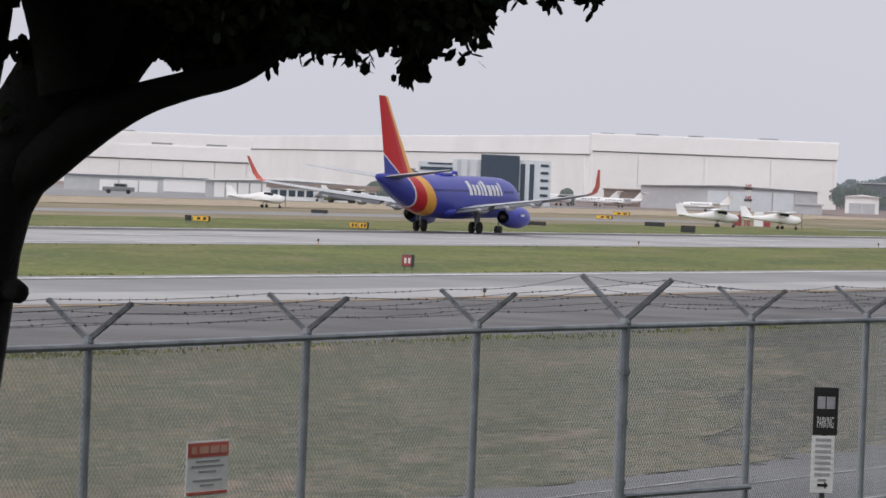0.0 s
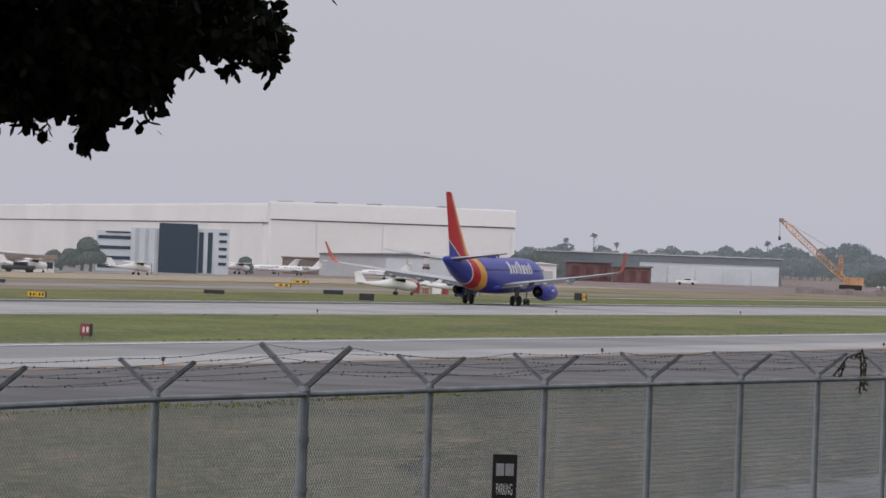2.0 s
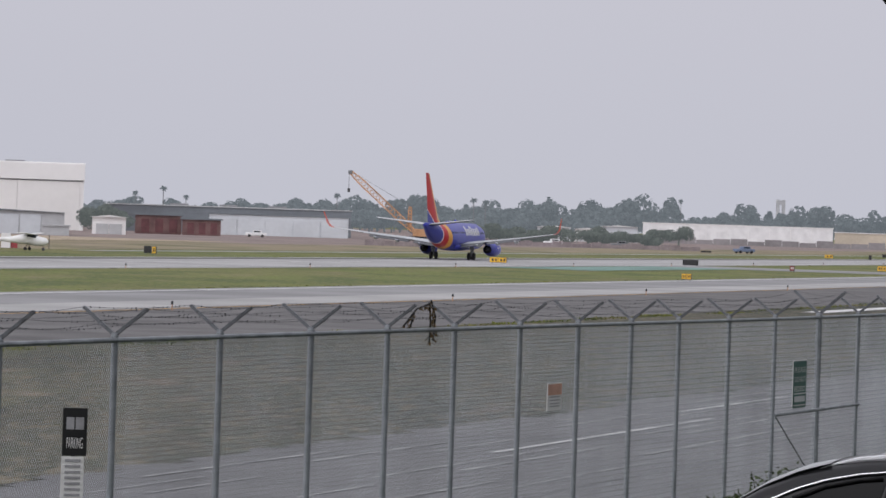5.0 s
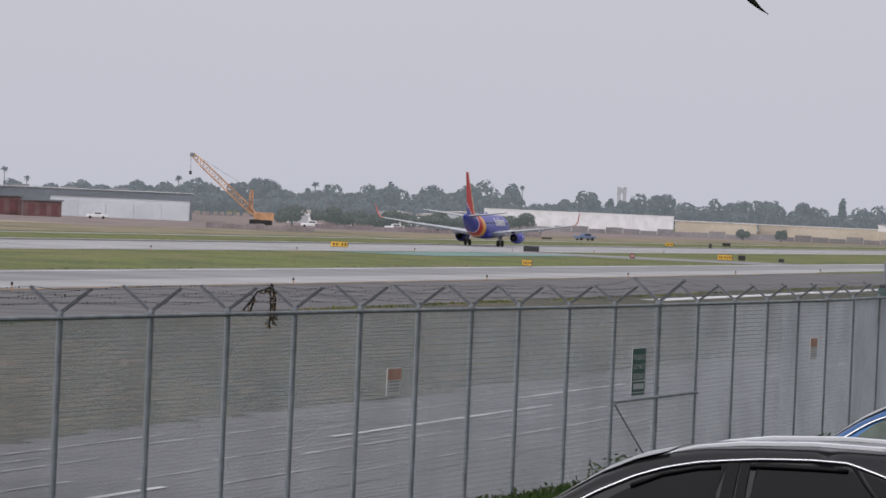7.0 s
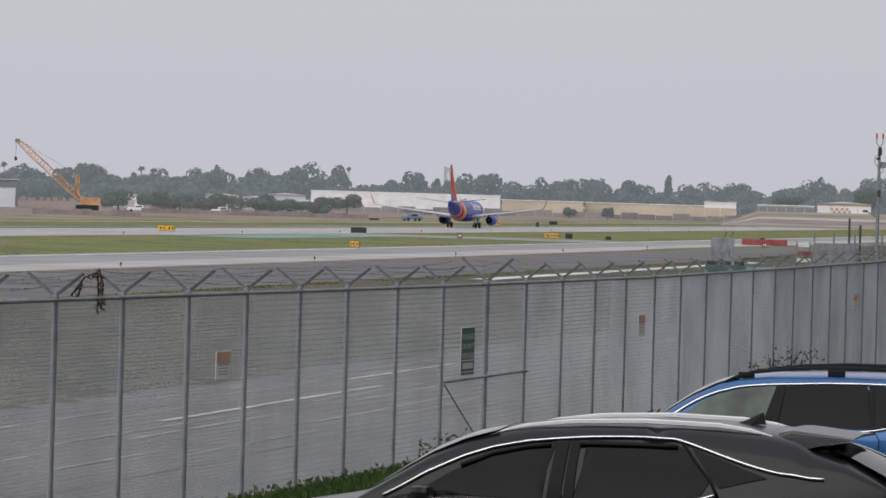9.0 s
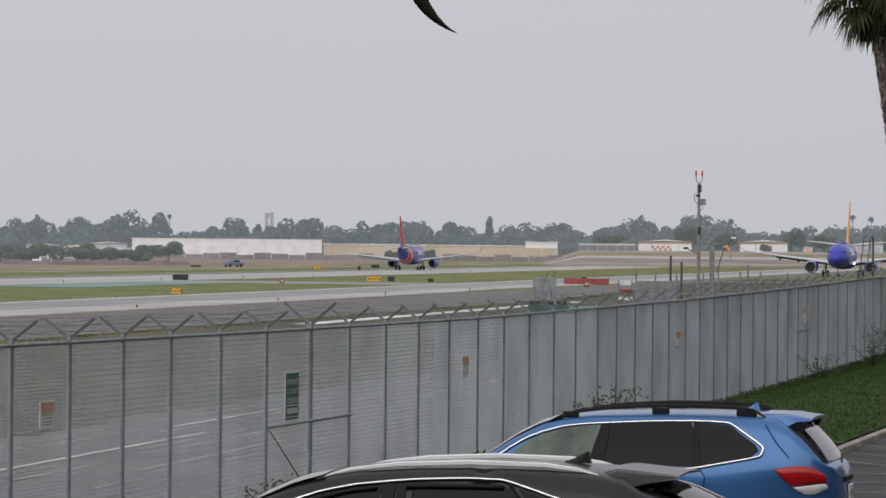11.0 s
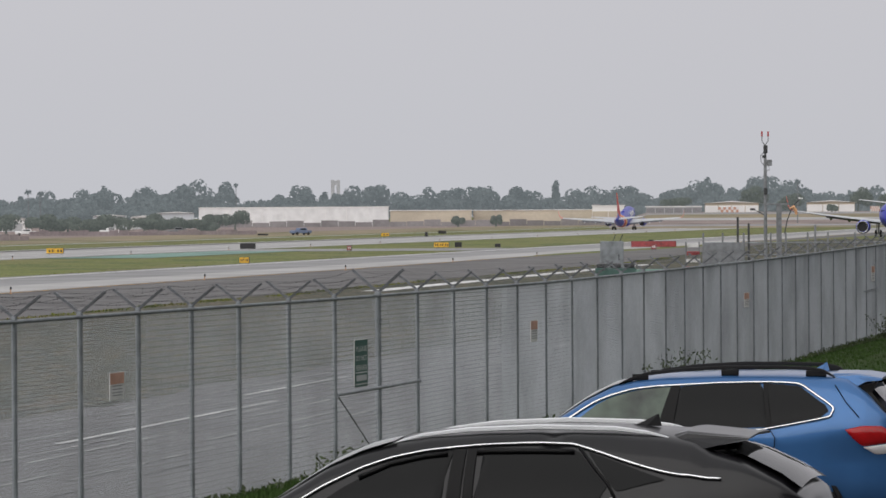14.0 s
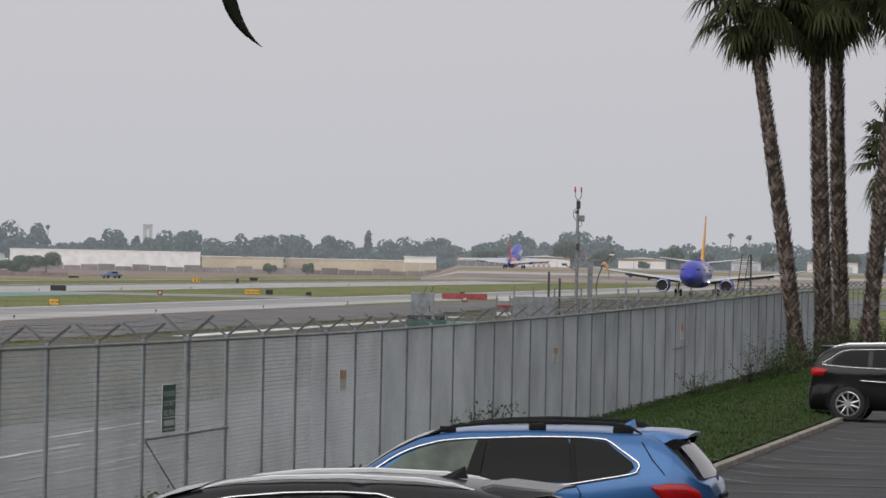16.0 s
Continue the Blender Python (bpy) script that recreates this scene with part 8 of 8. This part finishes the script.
t, w = block("equipment_cabinet", "pale grey equipment cabinet", "cabinet", 8.59, 8.87, 250, 0.0, 3.75, 1.2, GALV)
bm = bmesh.new()
quad_box(bm, (w * 0.8, -0.02, 2.9), (0.05, 0.04, 0.3))
part("door_handle", bm, STEEL_D, t)
bm = bmesh.new()
for x in (0.55, 0.85):
    tube(bm, [(w * x, 0.2, 3.75), (w * (x + 0.12), 0.2, 4.1)], 0.02, 5)
part("aerial", bm, STEEL_D, t)
GREEN_PAINT = material("dark_green_paint", (0.045, 0.10, 0.085), 0.5, vary=0.12, fine=5, bump=0.05)
t, w = block("green_skip", "low dark green open container", "container", 8.53, 9.02, 200, 0.0, 2.95, 2.5, GREEN_PAINT)
bm = bmesh.new()
for k in range(3):
    quad_box(bm, (w * (k + 0.5) / 3, 1.2, 3.05), (w / 3 - 0.12, 2.3, 0.16), bevel=0.04)
part("lid", bm, STEEL_D, t)
t, w = block("green_skip", "low green container with pale lids", "container", 9.02, 9.6, 210, 0.0, 2.75, 2.5, PAINT_G)
t, w = block("wire_cage", "small grey wire-mesh cage", "cage", 9.82, 10.3, 255, 0.0, 3.6, 0.05, STEEL_G, 0.0)



def barrier(az, r):
    p = polar(az, r)
    z = ground_z(p.x, p.y)
    t = thing("striped_barrier", Matrix.Translation((p.x, p.y, z)), "red and white striped barricade", "barricade")
    for i in range(5):
        bm = bmesh.new()
        quad_box(bm, (0, 0.02 * i, 1.2 + i * 0.42), (0.95 - 0.08 * i, 0.1, 0.20), rz=3, bevel=0.02)
        part("board", bm, RED_D if i % 2 else SIGN_W, t)
    for x in (-0.4, 0.35):
        bm = bmesh.new()
        tube(bm, [(x, 0.1, 0), (x, 0.1, 3.1)], 0.035, 5)
        part("post", bm, STEEL_G, t)


barrier(9.70, 270)


def inner_fence():
    t = thing("compound_fence", Matrix.Identity(4), "thin-railed fence round the instrument compound", "fence")
    for az in (9.82, 10.05, 10.3, 10.62, 10.8, 11.06, 11.3, 11.62, 11.95, 12.2):
        p = polar(az, 262)
        z = ground_z(p.x, p.y)
        bm = bmesh.new()
        tube(bm, [(p.x, p.y, z), (p.x, p.y, 4.1)], 0.05, 6)
        part("post", bm, STEEL_G, t)
    for z in (3.55, 2.9):
        bm = bmesh.new()
        tube(bm, [polar(9.82 + 0.3 * i, 262, z) for i in range(9)], 0.035, 5)
        part("rail", bm, GALV, t)


inner_fence()
for az, r, z1, mat in ((10.23, 300, 4.9, STEEL_D), (10.36, 300, 4.5, STEEL_D), (11.15, 300, 4.4, STEEL_G)):
    p = polar(az, r)
    t = thing("marker_post", Matrix.Translation((p.x, p.y, 0)), "thin steel post beyond the fence", "post", "marker posts")
    bm = bmesh.new()
    z = ground_z(p.x, p.y)
    tube(bm, [(0, 0, z - 0.05), (0, 0, z1)], 0.07, 6)
    part("shaft", bm, mat, t)


def checker_barrier(az, r, w):
    p = polar(az, r)
    t = thing("checkered_barrier", Matrix.Translation((p.x, p.y, ground_z(p.x, p.y) + mound_z(az, r) - 0.02)), "red and white chequered airfield barrier", "barrier")
    for i in range(8):
        for j in range(2):
            bm = bmesh.new()
            quad_box(bm, ((i - 3.5) * w / 8, 0, 0.5 + j * 0.9), (w / 8, 0.2, 0.9))
            part("panel", bm, SIGN_FADE if (i + j) % 2 else SIGN_W, t)


checker_barrier(10.12, 1635, 7.0)
checker_barrier(11.86, 1635, 3.2)


def glide_mast(az, r, h):
    """A red and white lattice mast with equipment huts at its foot."""
    p = polar(az, r)
    t = thing("antenna_mast", Matrix.Translation(p), "red and white banded lattice antenna mast", "mast")
    for i in range(7):
        bm = bmesh.new()
        z0, z1 = h * i / 7, h * (i + 1) / 7
        for x, y in ((-0.3, -0.3), (0.3, -0.3), (0, 0.35)):
            tube(bm, [(x, y, z0), (x, y, z1)], 0.07, 5)
        tube(bm, [(-0.3, -0.3, z0), (0.3, -0.3, z1)], 0.04, 4)
        tube(bm, [(0.3, -0.3, z0), (-0.3, -0.3, z1)], 0.04, 4)
        part("mast_section", bm, RED_D if i % 2 == 0 else SIGN_W, t)
    for k, z in enumerate((h * 0.62, h * 0.9)):
        bm = bmesh.new()
        quad_box(bm, (0, -0.3, z), (1.1, 0.3, 0.25), bevel=0.04)
        part("antenna", bm, STEEL_D, t)
    for x, s, mat in ((1.5, 1.4, WHITE), (2.6, 0.9, RED_D), (-1.3, 1.0, RED_D)):
        bm = bmesh.new()
        quad_box(bm, (x, 0.6, s * 0.7), (s * 0.9, 1.2, s * 1.4), bevel=0.05)
        part("hut", bm, mat, t)


glide_mast(-3.90, 640, 5.6)


def pipe_gate(az0, az1, r):
    """A tall galvanised pipe gate beyond the end of the fence."""
    m, w = frame_between(polar(az0, r), polar(az1, r))
    p = polar((az0 + az1) / 2, r)
    z = ground_z(p.x, p.y)
    t = thing("pipe_gate", Matrix.Translation((0, 0, z)) @ m, "tall galvanised pipe gate beyond the palms", "gate")
    for k in range(4):
        bm = bmesh.new()
        tube(bm, [(w * k / 3, 0, -0.05), (w * k / 3, 0, 4.4 - z)], 0.05, 6)
        part("post", bm, GALV, t)
    for h in (4.3, 3.75, 3.1, 2.4):
        bm = bmesh.new()
        tube(bm, [(0, 0, h - z), (w, 0, h - z)], 0.035, 6)
        part("rail", bm, GALV, t)


pipe_gate(13.72, 14.6, 228)


def stair_truck(az, r, zg):
    p = polar(az, r, zg)
    t = thing("service_ladder", Matrix.Translation(p), "dark tall service ladder on a wheeled base", "ladder")
    bm = bmesh.new()
    for s in (-0.45, 0.45):
        tube(bm, [(s, 0, 0.3), (s + 0.7, 0, 6.2), (s + 1.0, 0, 6.5)], 0.07, 5)
    for k in range(9):
        z = 0.8 + k * 0.62
        tube(bm, [(-0.45 + z * 0.115, 0, z), (0.45 + z * 0.115, 0, z)], 0.04, 4)
    part("ladder", bm, STEEL_D, t)
    bm = bmesh.new()
    tube(bm, [(1.5, 0, 0.3), (1.5, 0, 6.4)], 0.14, 6)
    part("mast", bm, STEEL_D, t)
    bm = bmesh.new()
    quad_box(bm, (0.5, 0, 0.6), (2.6, 1.4, 0.6), bevel=0.08)
    part("base", bm, STEEL_D, t)
    for x in (-0.4, 1.4):
        bm = bmesh.new()
        lens_disc(bm, (x, -0.75, 0.32), (0, 1, 0), 0.32, 0.2, 12)
        part("wheel", bm, RUBBER, t)


p = polar(12.52, 640)
stair_truck(12.50, 640, ground_z(p.x, p.y))


DULL_BLUE = material("dull_blue_paint", (0.16, 0.21, 0.32), 0.6, vary=0.08, fine=5, bump=0)


def white_pickup(az, r, face, mat, label):
    t = thing("parked_vehicle", heading(polar(az, r, 0.05), face), label, "vehicle", "vehicles on the airfield")
    bm = bmesh.new()
    quad_box(bm, (0, 0, 0.75), (1.9, 5.2, 0.7), bevel=0.15)
    part("body", bm, mat, t)
    bm = bmesh.new()
    quad_box(bm, (0, 0.3, 1.35), (1.65, 2.2, 0.65), bevel=0.2)
    part("cabin", bm, mat, t)
    bm = bmesh.new()
    quad_box(bm, (0, 0.3, 1.38), (1.72, 1.7, 0.36), bevel=0.1)
    part("window", bm, COCKPIT, t)
    for x in (-0.85, 0.85):
        for y in (-1.6, 1.6):
            bm = bmesh.new()
            lens_disc(bm, (x, y, 0.36), (1, 0, 0), 0.36, 0.24, 14)
            part("wheel", bm, RUBBER, t)


for az, r, f, mat, label in ((-0.80, 1180, 90, WHITE, "white pickup parked by the warehouse"), (-11.4, 780, 80, STEEL_G, "dark vehicle parked by the sheds"), (1.75, 1200, 90, WHITE, "white vehicle beyond the field"),
                             (2.75, 1250, 80, WHITE, "white vehicle beyond the field"), (3.55, 1250, 90, STEEL_G, "grey vehicle beyond the field"), (-8.75, 765, 90, STEEL_D, "dark vehicle parked by the offices"), (5.02, 1150, 60, DULL_BLUE, "blue vehicle beyond the runway")):
    white_pickup(az, r, f, mat, label)


# ---- what moves ----
def motions():
    rows = []
    for t in [0.5 * i for i in range(33)]:
        lift = float(np.interp(t, (0, 13.9, 14.5, 15, 15.5, 16), (0, 0, 0.7, 1.8, 2.9, 4.0)))
        pitch = float(np.interp(t, (0, 12.9, 13.5, 14, 14.5, 15, 16), (0, 0, 3, 7, 9.5, 11, 12)))
        rows.append((t, heading(roll_place(t, 0.05 + lift), FIELD_AZ - 0.6, pitch)))
    walk(airliner, rows)
    sway = ((0, 1.5), (3, 1.46), (6.3, 1.41), (7, 1.455), (8, 1.55), (9, 1.54), (10, 1.62), (11.2, 1.56), (12.5, 1.465), (13.5, 1.38), (14.5, 1.26), (15.3, 1.345), (16, 1.385))
    walk(leaf, [(t, pose(1.47, 11.9, 7.05, 0, -math.degrees((x - 1.47) / 1.2), 0)) for t, x in sway])
    walk(taxier, [(t, heading(fld(902 - 10.8 * t, 52.3, 1.0), FIELD_AZ + 180)) for t in [2.0 * i for i in range(9)]])


motions()
